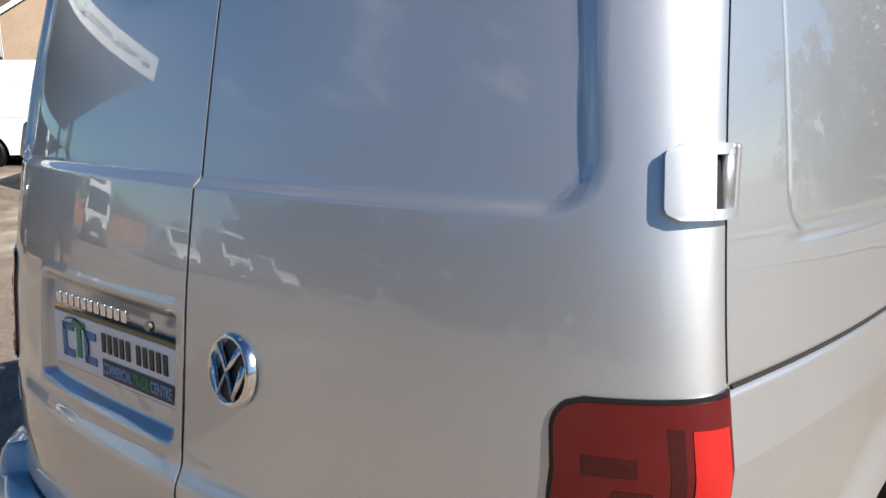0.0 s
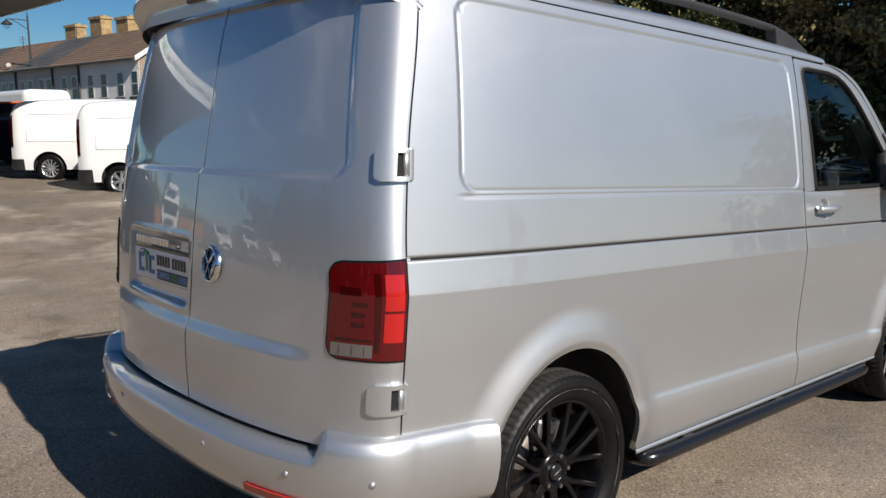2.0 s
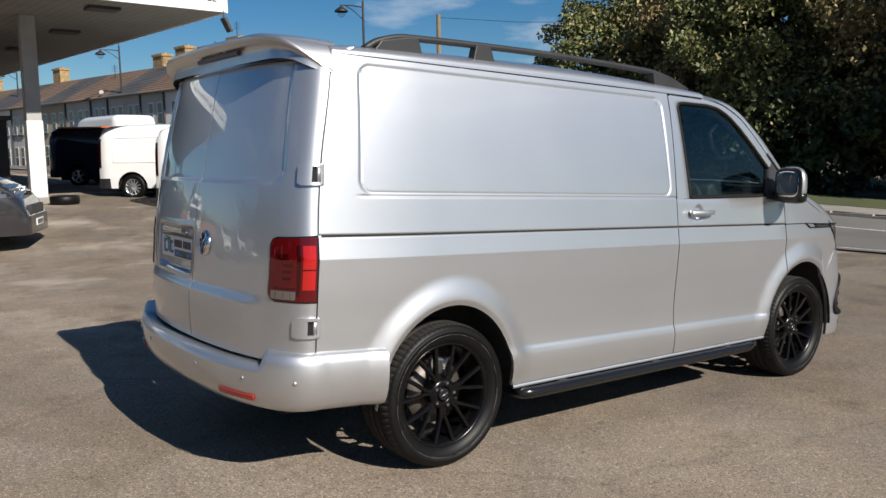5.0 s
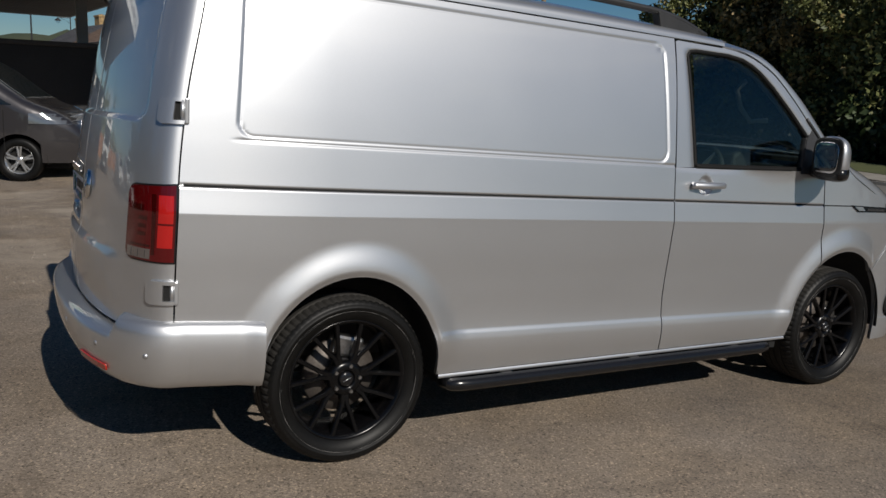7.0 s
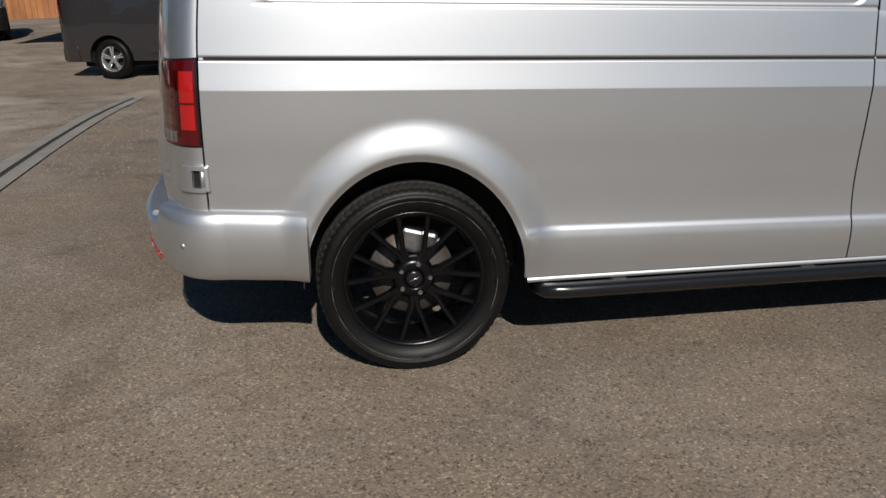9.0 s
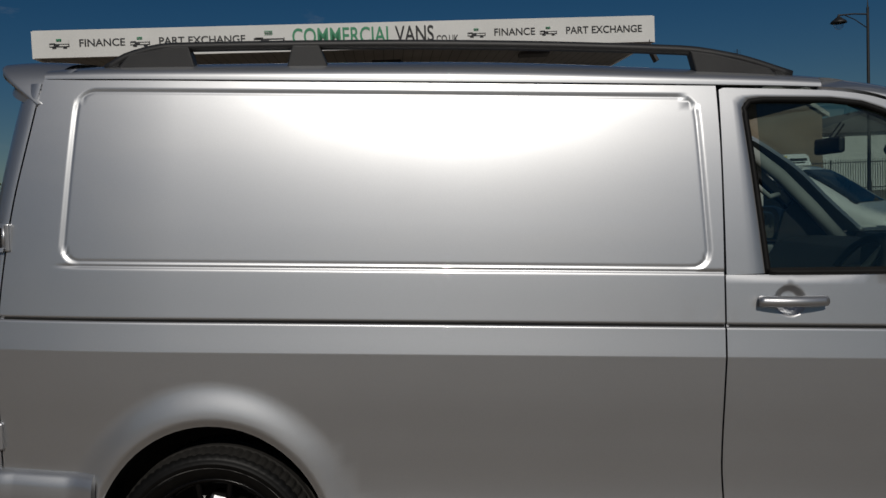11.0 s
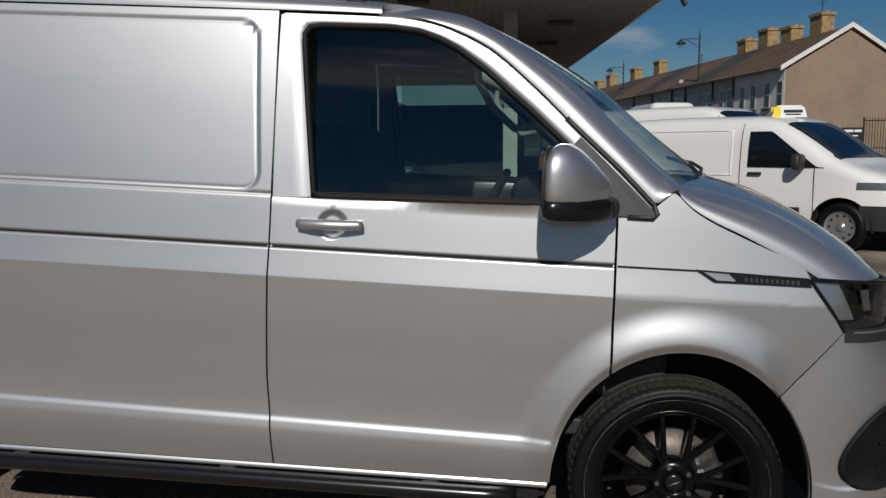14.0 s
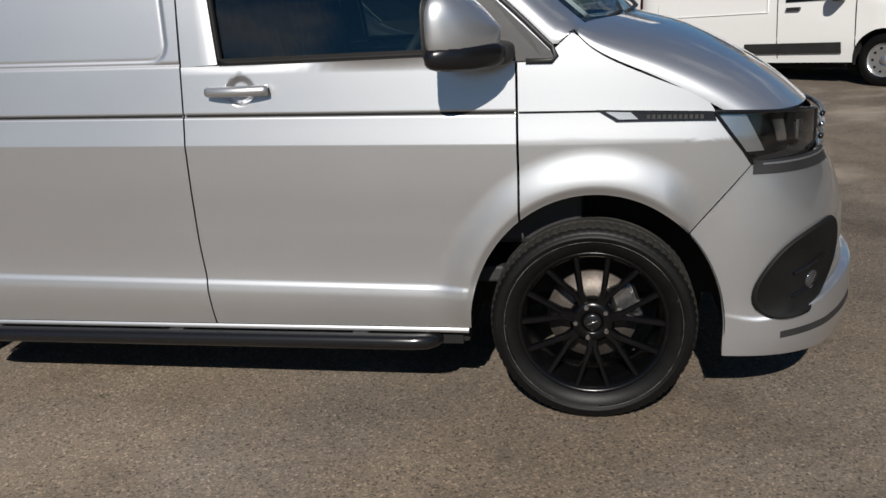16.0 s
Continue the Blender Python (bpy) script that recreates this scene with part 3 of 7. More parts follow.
# front door: seam over the window, and the window's own outline
door_top = ramp_curve([2.64, 3.02, 3.12, 3.19, 3.265, 3.34, 3.49, 3.64, 3.77, 3.90], [1.853, 1.840, 1.828, 1.810, 1.780, 1.742, 1.622, 1.482, 1.365, 1.235])
BELT = 1.243


def door_outer(s):
    """The door frame's outer edge over the belt, s from 0 (rear, at the belt) to 1 (front, at the belt)."""
    pts = [(2.655, BELT), (2.655, 1.846)] + [(x, float(door_top(x)) - 0.007) for x in np.linspace(2.75, 3.885, 24)]
    return along(pts, s)


def window_edge(s):
    pts = [(2.790, BELT + 0.004), (2.735, 1.775), (2.752, 1.800), (2.80, 1.806), (3.02, 1.803), (3.12, 1.790), (3.19, 1.764), (3.25, 1.732), (3.34, 1.667),
           (3.49, 1.540), (3.60, 1.440), (3.70, 1.345), (3.80, BELT + 0.004)]
    return along(pts, s)


def along(pts, s):
    P = np.array(pts, float)
    d = np.concatenate([[0], np.cumsum(np.hypot(*np.diff(P, axis=0).T))])
    t = np.asarray(s) * d[-1]
    return np.stack([np.interp(t, d, P[:, 0]), np.interp(t, d, P[:, 1])], axis=-1)


def front_door(sign):
    door = part("front_door", box(2.70, 3.42, sign * 0.86 - 0.02, sign * 0.86 + 0.02, 0.36, 1.20, 0.01), CABIN_DARK, van, "silver front door with a black window frame")
    x_end, cx, cz, a, b = 3.766, *ARCHES[1]
    foot = cx - a                                     # where the arch meets the sill

    def bottom(x):
        return 0.335 if x < foot else arch_z(1)(x)

    def lean_b(x, z):
        return (b_seam(z) - 2.65 + 0.003) * np.clip((3.0 - x) / 0.35, 0, 1)
    zs = np.array(list(fine(0.90, 1.215, 0.028, [0.985, 1.083], 0.026, 0.0032)) + [BELT])
    zs = np.unique(np.round(np.concatenate([zs, np.arange(1.105, 1.214, 0.005)]), 4))

    def grid(xs, with_lean):
        cols = []
        for x in xs:
            zb = bottom(x)
            sh = -RAKE * (x - 2.65)
            low = [zb] + [v + sh for v in LOW_Z] if with_lean else [zb + (0.90 + sh - zb) * i / 30 for i in range(30)]
            z = np.concatenate([low, zs[:-1] + sh, [BELT]])
            xx = np.full_like(z, x) + (lean_b(x, z) if with_lean else 0)
            cols.append(np.stack([xx, sign * half_width(xx, z), z], axis=-1))
        return np.array(cols).transpose(1, 0, 2)
    n1 = grid(fine(2.65, foot, 0.04, [2.66, 2.855], 0.065, 0.005), True)
    n2 = grid([foot + (x_end - foot) * (1 - math.cos(math.pi / 2 * i / 14)) for i in range(15)], False)
    sheet("door_skin", [n1, n2], SILVER, door, "", 0.02, sign > 0, side_normal(sign))
    # the door's length of groove, its shade again a dark strip
    part("groove_shade", tube([(x, sign * (float(half_width(x, 1.083 - RAKE * (x - 2.65), True)) + 0.003), 1.083 - RAKE * (x - 2.65)) for x in np.linspace(2.658, 3.762, 24)], 0.0030, 6), GAP, door, "dark strip standing in for the swage groove's shade")
    # frame over the belt: a ring between the seam and the glass
    s = np.linspace(0, 1, 90)
    o, w = door_outer(s), window_edge(s)
    rows = []
    for t in np.linspace(0, 1, 7):
        p = o * (1 - t) + w * t
        y = half_width(p[:, 0], p[:, 1], False) - 0.012 * smooth01((t - 0.75) / 0.25)
        rows.append(np.stack([p[:, 0], sign * y, p[:, 1]], axis=-1))
    sheet("window_frame", np.array(rows), SILVER, door, "", 0.02, sign < 0)
    # black rubber seal round the glass, and the belt strip
    edge = np.vstack([window_edge(np.linspace(0, 1, 120)), np.array([[x, BELT + 0.006] for x in np.linspace(3.78, 2.79, 30)])])
    seal = [(x, sign * (half_width(x, z, False) - 0.010), z) for x, z in edge]
    part("window_seal", tube(seal, 0.011, 8, True), WINDOW_RUBBER, door, "black rubber window seal", True)
    rows = []
    for z in (BELT - 0.002, BELT + 0.010, BELT + 0.022):
        xs = np.linspace(2.79, 3.56, 20)
        rows.append(np.stack([xs, sign * (half_width(xs, z, False) - 0.001), np.full_like(xs, z)], axis=-1))
    sheet("belt_strip", np.array(rows), WINDOW_RUBBER, door, "black belt strip", 0.012, sign > 0)
    # the pane
    rows = []
    su = np.linspace(0.0, 1.0, 40)
    top = window_edge(0.325 + 0.675 * su)
    for t in np.linspace(0, 1, 14):
        low = np.stack([2.79 + (3.80 - 2.79) * su, np.full_like(su, BELT)], axis=-1)
        p = low * (1 - t) + top * t
        rows.append(np.stack([p[:, 0], sign * (half_width(p[:, 0], p[:, 1], False) - 0.016), p[:, 1]], axis=-1))
    sheet("window_pane", np.array(rows), GLASS, door, "tinted side window glass", 0.0, sign > 0)
    # sail in front of the glass: grey plastic triangle that carries the mirror
    tri = [(3.560, BELT - 0.018), (3.600, 1.415), (3.645, 1.470), (3.700, 1.420), (3.80, 1.325), (3.865, 1.262), (3.892, 1.235), (3.885, 1.217), (3.86, BELT - 0.034)]
    bm = bmesh.new()
    front = [bm.verts.new((x, sign * (float(half_width(x, z, False)) + 0.004), z)) for x, z in tri]
    back = [bm.verts.new((x, sign * (float(half_width(x, z, False)) - 0.03), z)) for x, z in tri]
    bm.faces.new(front)
    bm.faces.new(back[::-1])
    for i in range(len(tri)):
        j = (i + 1) % len(tri)
        bm.faces.new((front[i], front[j], back[j], back[i]))
    bmesh.ops.recalc_face_normals(bm, faces=bm.faces[:])
    bmesh.ops.bevel(bm, geom=[e for e in bm.edges if e.verts[0] in front and e.verts[1] in front], offset=0.005, segments=2, affect='EDGES')
    part("mirror_sail", bm, GREY_PLASTIC, door, "dark grey plastic mirror triangle")
    rim = [(x, sign * (float(half_width(x, z, False)) + 0.003), z) for x, z in [(x, float(door_top(x)) + 0.001) for x in np.linspace(3.60, 3.880, 14)] + [(3.893, 1.228), (3.880, 1.214), (3.80, 1.216)]]
    part("sail_seal", tube(rim, 0.0085, 8), BLACK_PLASTIC, door, "black rubber edge", True)
    # handle: bowl and grip
    hx, hz = 2.855, 1.160
    hy = float(half_width(hx, hz, False))
    grip = [(hx - 0.105 + 0.21 * i / 14, sign * (hy + 0.006 + 0.030 * math.sin(math.pi * (0.12 + 0.76 * i / 14))), hz + 0.001) for i in range(15)]
    handle = part("door_handle", tube(grip, 0.0185, 12, False, 0.95), SILVER, door, "silver pull handle with a key lock", True)
    lock = bmesh.new()
    add_cyl(lock, (hx - 0.088, sign * (hy + 0.028), hz), (hx - 0.088, sign * (hy + 0.033), hz), 0.0095, n=16)
    part("key_lock", lock, STEEL, handle)
    return door


def tail_grid(y_from, y_to, zs, n=40, out=0.0, press=None):
    """A grid of the van's rear: y runs from y_from to y_to as a fraction of the half-width (-1 to 1)."""
    rows = []
    for z in zs:
        xs, x0 = float(rear_seam(z)), float(rear_mid(z))
        w = float(half_width(xs, z, False))
        line = []
        for f in np.linspace(y_from, y_to, n):
            # angle round the corner, so that points stay even
            t = min(abs(f), 1.0) * math.pi / 2
            y = w * math.sin(t)**(2 / 2.15)
            x = xs - (xs - x0) * max(math.cos(t), 0.0)**(2 / 2.15)
            line.append((x, math.copysign(y, f), z))
        rows.append(line)
    G = np.array(rows)
    if press is not None or out:
        N = np.cross(np.gradient(G, axis=1), np.gradient(G, axis=0))
        N /= np.maximum(np.linalg.norm(N, axis=2, keepdims=True), 1e-9)
        if N[..., 0].mean() > 0:
            N = -N
        d = np.full(G.shape[:2], float(out))
        if press is not None:
            d = d + press(G[..., 1], G[..., 2])
        G = G + N * d[..., None]
    return G


SPLIT_Y = -0.085                                     # where the two rear doors meet


def round_rect(y, z, y0, y1, z0, z1, r):
    cy, cz, hy, hz = (y0 + y1) / 2, (z0 + z1) / 2, (y1 - y0) / 2, (z1 - z0) / 2
    qy, qz = np.abs(y - cy) - hy + r, np.abs(z - cz) - hz + r
    return np.hypot(np.maximum(qy, 0), np.maximum(qz, 0)) + np.minimum(np.maximum(qy, qz), 0) - r


def tail_press(y, z):
    """Pressings of the rear doors: window blanks, the number-plate recess and the lower fold."""
    d = np.zeros_like(y)
    a = round_rect(y, z, -0.805 + 0.15 * (z - 1.33), 0.805 - 0.15 * (z - 1.33), 1.332 + 0.0 * z, 2.05, 0.08)
    d += -0.015 * smooth01(-a / 0.026)
    p = round_rect(y, z, -0.062, 0.505, 0.885, 1.122, 0.02)
    d += -0.022 * smooth01(-p / 0.022) + 0.003 * np.exp(-((p - 0.006) / 0.010)**2)
    d += 0.013 * (smooth01((0.868 - z) / 0.05) - smooth01((0.80 - z) / 0.22)) * (1 - smooth01((np.abs(y) - 0.60) / 0.16))
    return d


def split_fraction(z):
    """The fraction at which y reaches the split between the doors."""
    w = half_width(rear_seam(z), z, False)
    return -math.asin(min(1, (abs(SPLIT_Y) / float(w))**(2.15 / 2))) / (math.pi / 2)


def rear_door(side):
    zs = fine(0.590, 1.884, 0.024, [1.322, 0.885, 0.845, 1.122], 0.03, 0.005)
    rows = []
    for z in zs:
        s = split_fraction(z)
        if side < 0:
            fr = np.concatenate([np.linspace(-0.996, s - 0.0022, 66)])
        else:
            fr = np.concatenate([np.linspace(s + 0.0022, 0.996, 86)])
        xs, x0 = float(rear_seam(z)), float(rear_mid(z))
        w = float(half_width(xs, z, False))
        t = np.abs(fr) * math.pi / 2
        y = np.sign(fr) * w * np.sin(t)**(2 / 2.15)
        x = xs - (xs - x0) * np.maximum(np.cos(t), 0)**(2 / 2.15)
        rows.append(np.stack([x, y, np.full_like(x, z)], axis=-1))
    G = np.array(rows)
    N = np.cross(np.gradient(G, axis=1), np.gradient(G, axis=0))
    N /= np.maximum(np.linalg.norm(N, axis=2, keepdims=True), 1e-9)
    if N[..., 0].mean() > 0:
        N = -N
    G = G + N * tail_press(G[..., 1], G[..., 2])[..., None]
    M = np.cross(np.gradient(G, axis=1), np.gradient(G, axis=0))
    return sheet("rear_door", G, SILVER, van, "silver rear barn door with a blanked window", 0.02, M[..., 0].mean() > 0)


def roof():
    crown = ramp_curve([.40, .70, 1.7, 2.64, 3.05, 3.20], [1.965, 1.985, 1.996, 1.955, 1.915, 1.890])
    edge = ramp_curve([.40, 2.64, 3.02, 3.12, 3.20], [1.857 + RAKE * 2.25, 1.857, 1.845, 1.835, 1.82])
    rows = []
    xs = np.concatenate([np.linspace(0.455, 2.6, 40), np.linspace(2.65, 3.20, 14)])
    ts = np.linspace(0, math.pi, 61)
    for t in ts:
        e = 2 / 2.7
        line = []
        for x in xs:
            # the sides stop at the pillars, the middle runs on to the windscreen
            x = x - max(0.0, x - 2.99) * (1 - float(smooth01((math.sin(t) - 0.30) / 0.45)))
            ze, zc = float(edge(x)), float(crown(x))
            w = float(half_width(x, ze, False))
            c = math.cos(t)
            line.append((x, -w * math.copysign(abs(c)**e, c), ze + (zc - ze) * max(math.sin(t), 0)**e))
        rows.append(line)
    G = np.array(rows)
    M = np.cross(np.gradient(G, axis=1), np.gradient(G, axis=0))
    sheet("roof", G, SILVER, van, "silver roof skin", 0.015, M[30, 20, 2] < 0)


pillar_top = ramp_curve([2.98, 3.10, 3.25, 3.38, 3.50, 3.62, 3.79, 3.985], [1.890, 1.880, 1.857, 1.800, 1.727, 1.643, 1.483, 1.312])


def a_pillar(sign):
    rows = []
    s = np.linspace(0, 1, 40)
    lo = along([(x, float(door_top(x)) + 0.004) for x in np.linspace(2.98, 3.885, 30)] + [(3.945, 1.302)], s)
    hi = along([(x, float(pillar_top(x))) for x in np.linspace(2.98, 3.985, 30)], s)
    for t in np.linspace(0, 1, 19):
        p = lo * (1 - t) + hi * t
        y_lo = half_width(lo[:, 0], lo[:, 1], False)
        y_hi = np.interp(s, [0, 1], [0.74, 0.80])
        y = y_lo + (y_hi - y_lo) * t**(1.0 + 1.8 * smooth01(s / 0.35))
        rows.append(np.stack([p[:, 0], sign * y, p[:, 1]], axis=-1))
    G = np.array(rows)
    M = np.cross(np.gradient(G, axis=1), np.gradient(G, axis=0))
    sheet("a_pillar", G, SILVER, van, "", 0.02, (M[..., 1].mean() * sign) < 0)


def windscreen():
    s = np.linspace(0, 1, 30)
    hi = along([(x, float(pillar_top(x)) - 0.004) for x in np.linspace(3.06, 3.985, 30)], s)
    yw = np.interp(s, [0, 1], [0.745, 0.800])
    rows = []
    for v in np.linspace(-1, 1, 25):
        bow = (1 - v * v)
        rows.append(np.stack([hi[:, 0] + bow * np.interp(s, [0, 1], [0.05, 0.20]), v * yw, hi[:, 1] + bow * np.interp(s, [0, 1], [0.02, 0.03])], axis=-1))
    G = np.array(rows)
    M = np.cross(np.gradient(G, axis=1), np.gradient(G, axis=0))
    sheet("windscreen", G, GLASS_CLEAR, van, "clear windscreen glass", 0.0, M[..., 0].mean() < 0)


bonnet_seam = ramp_curve([3.945, 4.01, 4.17, 4.32, 4.395], [1.302, 1.242, 1.162, 1.098, 1.058])


def bonnet():
    s = np.linspace(0, 1, 30)
    px = 3.955 + (4.395 - 3.955) * s
    pz = bonnet_seam(px) + 0.004 - 0.016 * smooth01((s - 0.45) / 0.55)
    py = half_width(px, pz, False)
    cx = 4.17 + (4.765 - 4.17) * s
    cz = ramp_curve([0, .25, .55, .8, .93, 1], [1.340, 1.300, 1.219, 1.128, 1.064, 1.026])(s)
    rows = []
    for v in np.linspace(-1, 1, 49):
        a = (1 - abs(v)) * math.pi / 2
        y = math.copysign(1, v) * py * math.cos(a)**(2 / 2.3)
        x = px + (cx - px) * math.sin(a)**(2 / 2.3)
        # the rear edge keeps close to the windscreen's foot
        yr = abs(float(y[0]))
        foot = 3.955 + (0.92 - yr) / 0.12 * 0.035 if yr > 0.80 else 3.992 + (1 - (yr / 0.80)**2) * 0.20
        x = x + (foot - x[0]) * (1 - s)**2
        z = pz + (cz - pz) * math.sin(a)**0.80
        rows.append(np.stack([x, y, z], axis=-1))
    G = np.array(rows)
    M = np.cross(np.gradient(G, axis=1), np.gradient(G, axis=0))
    sheet("bonnet", G, SILVER, van, "silver bonnet", 0.018, M[..., 2].mean() < 0)


def wing(sign):
    cx, cz, a, b = ARCHES[1]
    x0, x1 = 3.774, 4.478

    def bottom(x):
        return arch_z(1)(x) if x < 4.30 else 0.6625 + (x - 4.30) / 0.178 * 0.2145

    def top(x):
        if x < 3.885:
            return 1.213
        if x < 3.945:
            return 1.247 + (x - 3.885) / 0.06 * 0.052
        if x < 4.355:
            return float(bonnet_seam(x)) - 0.004
        return 1.066 - (x - 4.355) / 0.123 * 0.188
    cols = []
    for x in np.unique(np.round(np.concatenate([np.linspace(x0, x1, 60), [3.8849, 3.886, 3.945, 4.30, 4.355]]), 4)):
        zb, zt = bottom(x), top(x)
        fold = min(0.985 - RAKE * (min(x, 4.0) - 2.65), zt - 0.35 * (zt - zb))
        z = np.concatenate([np.linspace(zb, fold, 30)[:-1], np.linspace(fold, zt, 16)])
        cols.append(np.stack([np.full_like(z, x), sign * half_width(x, z, False), z], axis=-1))
    G = np.array(cols).transpose(1, 0, 2)
    sheet("front_wing", G, SILVER, van, "silver front wing", 0.02, sign > 0, side_normal(sign, False))
    # flute that carries on from the door, its shade put in as a dark strip
    fx = np.linspace(3.776, 4.03, 12)
    part("flute_shade", tube([(x, sign * (float(half_width(x, 1.06, False)) + 0.0005), 1.083 - RAKE * (x - 2.65)) for x in fx], 0.0035, 6), GAP, van, "dark strip standing in for the swage groove's shade")


def nose_plan(q, out=0.0, z=None):
    """The plan of the van's nose: q from 0 (side) to 1 (middle)."""
    t = q * math.pi / 2
    e = 2 / 2.5
    y = (0.925 + out * 0.4 * min(1.0, 2.5 * q)) * math.cos(t)**e
    if z is not None:
        y += (0.037 * (z - 0.30) + 0.003) * (1 - q)
    return 4.35 + (0.48 + out) * math.sin(t)**e, y


def nose_row(z, x_start, q_end, n, out=0.0, sign=-1):
    """A level line round the nose from x_start on the side to the fraction q_end of the plan."""
    w435 = 0.928 + 0.037 * (z - 0.30) if z < 0.88 else float(half_width(4.35, z, False))
    dense = [(x, w435 + 0.045 * (0.5625 - (x - 3.6)**2)) for x in np.linspace(4.20, 4.35, 40)[:-1]]
    for q in np.linspace(0, q_end, 220)**1.3 / max(q_end, 1e-6)**0.3:
        x, y = nose_plan(q, out)
        dense.append((x, y + (w435 - 0.925) * (1 - q)))
    P = np.array(dense)
    y0 = np.interp(x_start, P[:, 0], P[:, 1])
    P = np.vstack([[x_start, y0], P[P[:, 0] > x_start + 1e-5]])
    P = along(P, np.linspace(0, 1, n))
    return [(float(x), sign * float(y), z) for x, y in P]


bumper_out = ramp_curve([.22, .25, .31, .384, .400, .45, .55, .64, .76, .88], [.098, .122, .136, .130, .096, .084, .090, .086, .054, .000])


def front_bumper():
    bumper = part("front_bumper", box(4.45, 4.62, -0.70, 0.70, 0.30, 0.60, 0.02), GAP, van, "silver front bumper with a splitter lip")
    for sign in (-1, 1):
        rows = []
        for z in np.concatenate([np.linspace(0.24, 0.376, 14), np.linspace(0.382, 0.406, 7), np.linspace(0.415, 0.875, 36)]):
            if z < 0.661:
                x0 = 4.006 + 0.412 * math.sqrt(max(0, 1 - ((max(z, 0.335) - 0.335) / 0.465)**2)) + 0.001
            else:
                x0 = 4.304 + (z - 0.661) / 0.2145 * 0.178
            rows.append(nose_row(z, x0, 1.0, 60, float(bumper_out(z)), sign))
        G = np.array(rows)
        along_nose = np.clip((G[..., 0] - 4.35) / 0.58, 0, 1)
        rise = -0.022 * np.exp(-((along_nose - 0.30) / 0.16)**2) + 0.075 * smooth01((along_nose - 0.45) / 0.5)
        keep = np.interp(G[..., 2], [0.24, 0.30, 0.38, 0.41, 0.50, 0.62], [0.0, 0.45, 1.0, 1.0, 0.55, 0.0])
        G[..., 2] += rise * keep
        M = np.cross(np.gradient(G, axis=1), np.gradient(G, axis=0))
        sheet("bumper_skin", G, SILVER, bumper, "", 0.02, (M[..., 0].mean()) < 0)
        rows = [[p for p in nose_row(z, 4.60, 0.62, 24, float(bumper_out(0.30)) + 0.003, sign)] for z in (0.300, 0.312, 0.324)]
        lower = np.array(rows)
        lower[..., 2] += np.linspace(0.0, 0.045, lower.shape[1])[None, :]
        M = np.cross(np.gradient(lower, axis=1), np.gradient(lower, axis=0))
        sheet("lower_slot", lower, BLACK_PLASTIC, bumper, "dark slot in the splitter lip", 0.004, M[..., 0].mean() < 0)
        # side intake
        pts = [(0.130, 0.395), (0.118, 0.470), (0.165, 0.555), (0.235, 0.620), (0.34, 0.660), (0.48, 0.682), (0.53, 0.64), (0.51, 0.52), (0.44, 0.430), (0.33, 0.383), (0.20, 0.362)]
        for _ in range(2):                           # round the outline off
            pts = [tuple(np.array(a) * (1 - f) + np.array(b) * f) for a, b in zip(pts, pts[1:] + pts[:1]) for f in (0.25, 0.75)]
        c = np.mean(pts, axis=0)
        rows = []
        closed = pts + pts[:1]
        edge = along(closed, np.linspace(0, 1, 49))
        for t, dep in ((1.0, 0.004), (0.97, 0.012), (0.92, 0.012), (0.84, 0.006), (0.5, 0.005), (0.02, 0.005)):
            line = []
            for q, z in edge * t + np.array(c) * (1 - t):
                x, y = nose_plan(q, float(bumper_out(z)) + dep, z)
                line.append((x, sign * (y + dep), z))
            rows.append(line)
        G = np.array(rows)
        M = np.cross(np.gradient(G, axis=1), np.gradient(G, axis=0))
        intake = sheet("air_intake", G, WINDOW_RUBBER, bumper, "grained black bumper intake", 0.01, M[..., 0].mean() < 0)
        for z, q0, q1 in ((0.515, 0.27, 0.43), (0.435, 0.27, 0.40)):
            fin = []
            for q in np.linspace(q0, q1, 8):
                x, y = nose_plan(q, float(bumper_out(z)) + 0.007, z)
                fin.append((x, sign * (y + 0.007), z + 0.04 * (q - q0) / (q1 - q0)))
            part("fin", tube(fin, 0.005, 6), BLACK_GLOSS, intake)
        x, y = nose_plan(0.37, float(bumper_out(0.475)) + 0.004, 0.475)
        d = Vector((0.75, sign * 0.66, 0)).normalized()
        c = Vector((x, sign * (y + 0.004), 0.478))
        part("fog_lamp", cyl(c - d * 0.01, c + d * 0.006, 0.036, 0.030, 18), LAMP_DARK, intake, "small dark fog lamp", True)
    return bumper


def rear_bumper():
    bumper = part("rear_bumper", box(0.22, 0.36, -0.62, 0.62, 0.42, 0.54, 0.02), GAP, van, "silver rear bumper with reflectors")
    # outline in plan: superellipse from the arch to the middle; profile from the door down to the lower lip
    prof = [(-0.085, .618), (-0.030, .618), (0.004, .613), (0.020, .600), (0.028, .578), (0.031, .545), (0.028, .50), (0.020, .455), (0.006, .415), (-0.012, .388), (-0.05, .372)]
    rows = []
    for off, z in prof:
        line = []
        for k in np.linspace(-1, 1, 201):
            t = abs(k)
            if t > 0.72:                     # along the side to the arch
                u = (t - 0.72) / 0.28
                x = 0.36 + (0.634 - 0.36) * u
                y = float(half_width(x, 0.60, False)) + off + 0.004
                zz = z - (0.012 * u)
            else:
                a = t / 0.72 * math.pi / 2
                e = 2 / 2.5
                y = (float(half_width(0.36, 0.60, False)) + off + 0.004) * math.sin(a)**e
                x = 0.36 - (0.36 - 0.035 + off) * math.cos(a)**e
                zz = z
            ear = float(smooth01((t - 0.405) / 0.035))   # raised ends beside the step
            if z > 0.545:
                zz = zz - z + 0.545 + (z - 0.545) * (0.42 + 0.90 * ear)
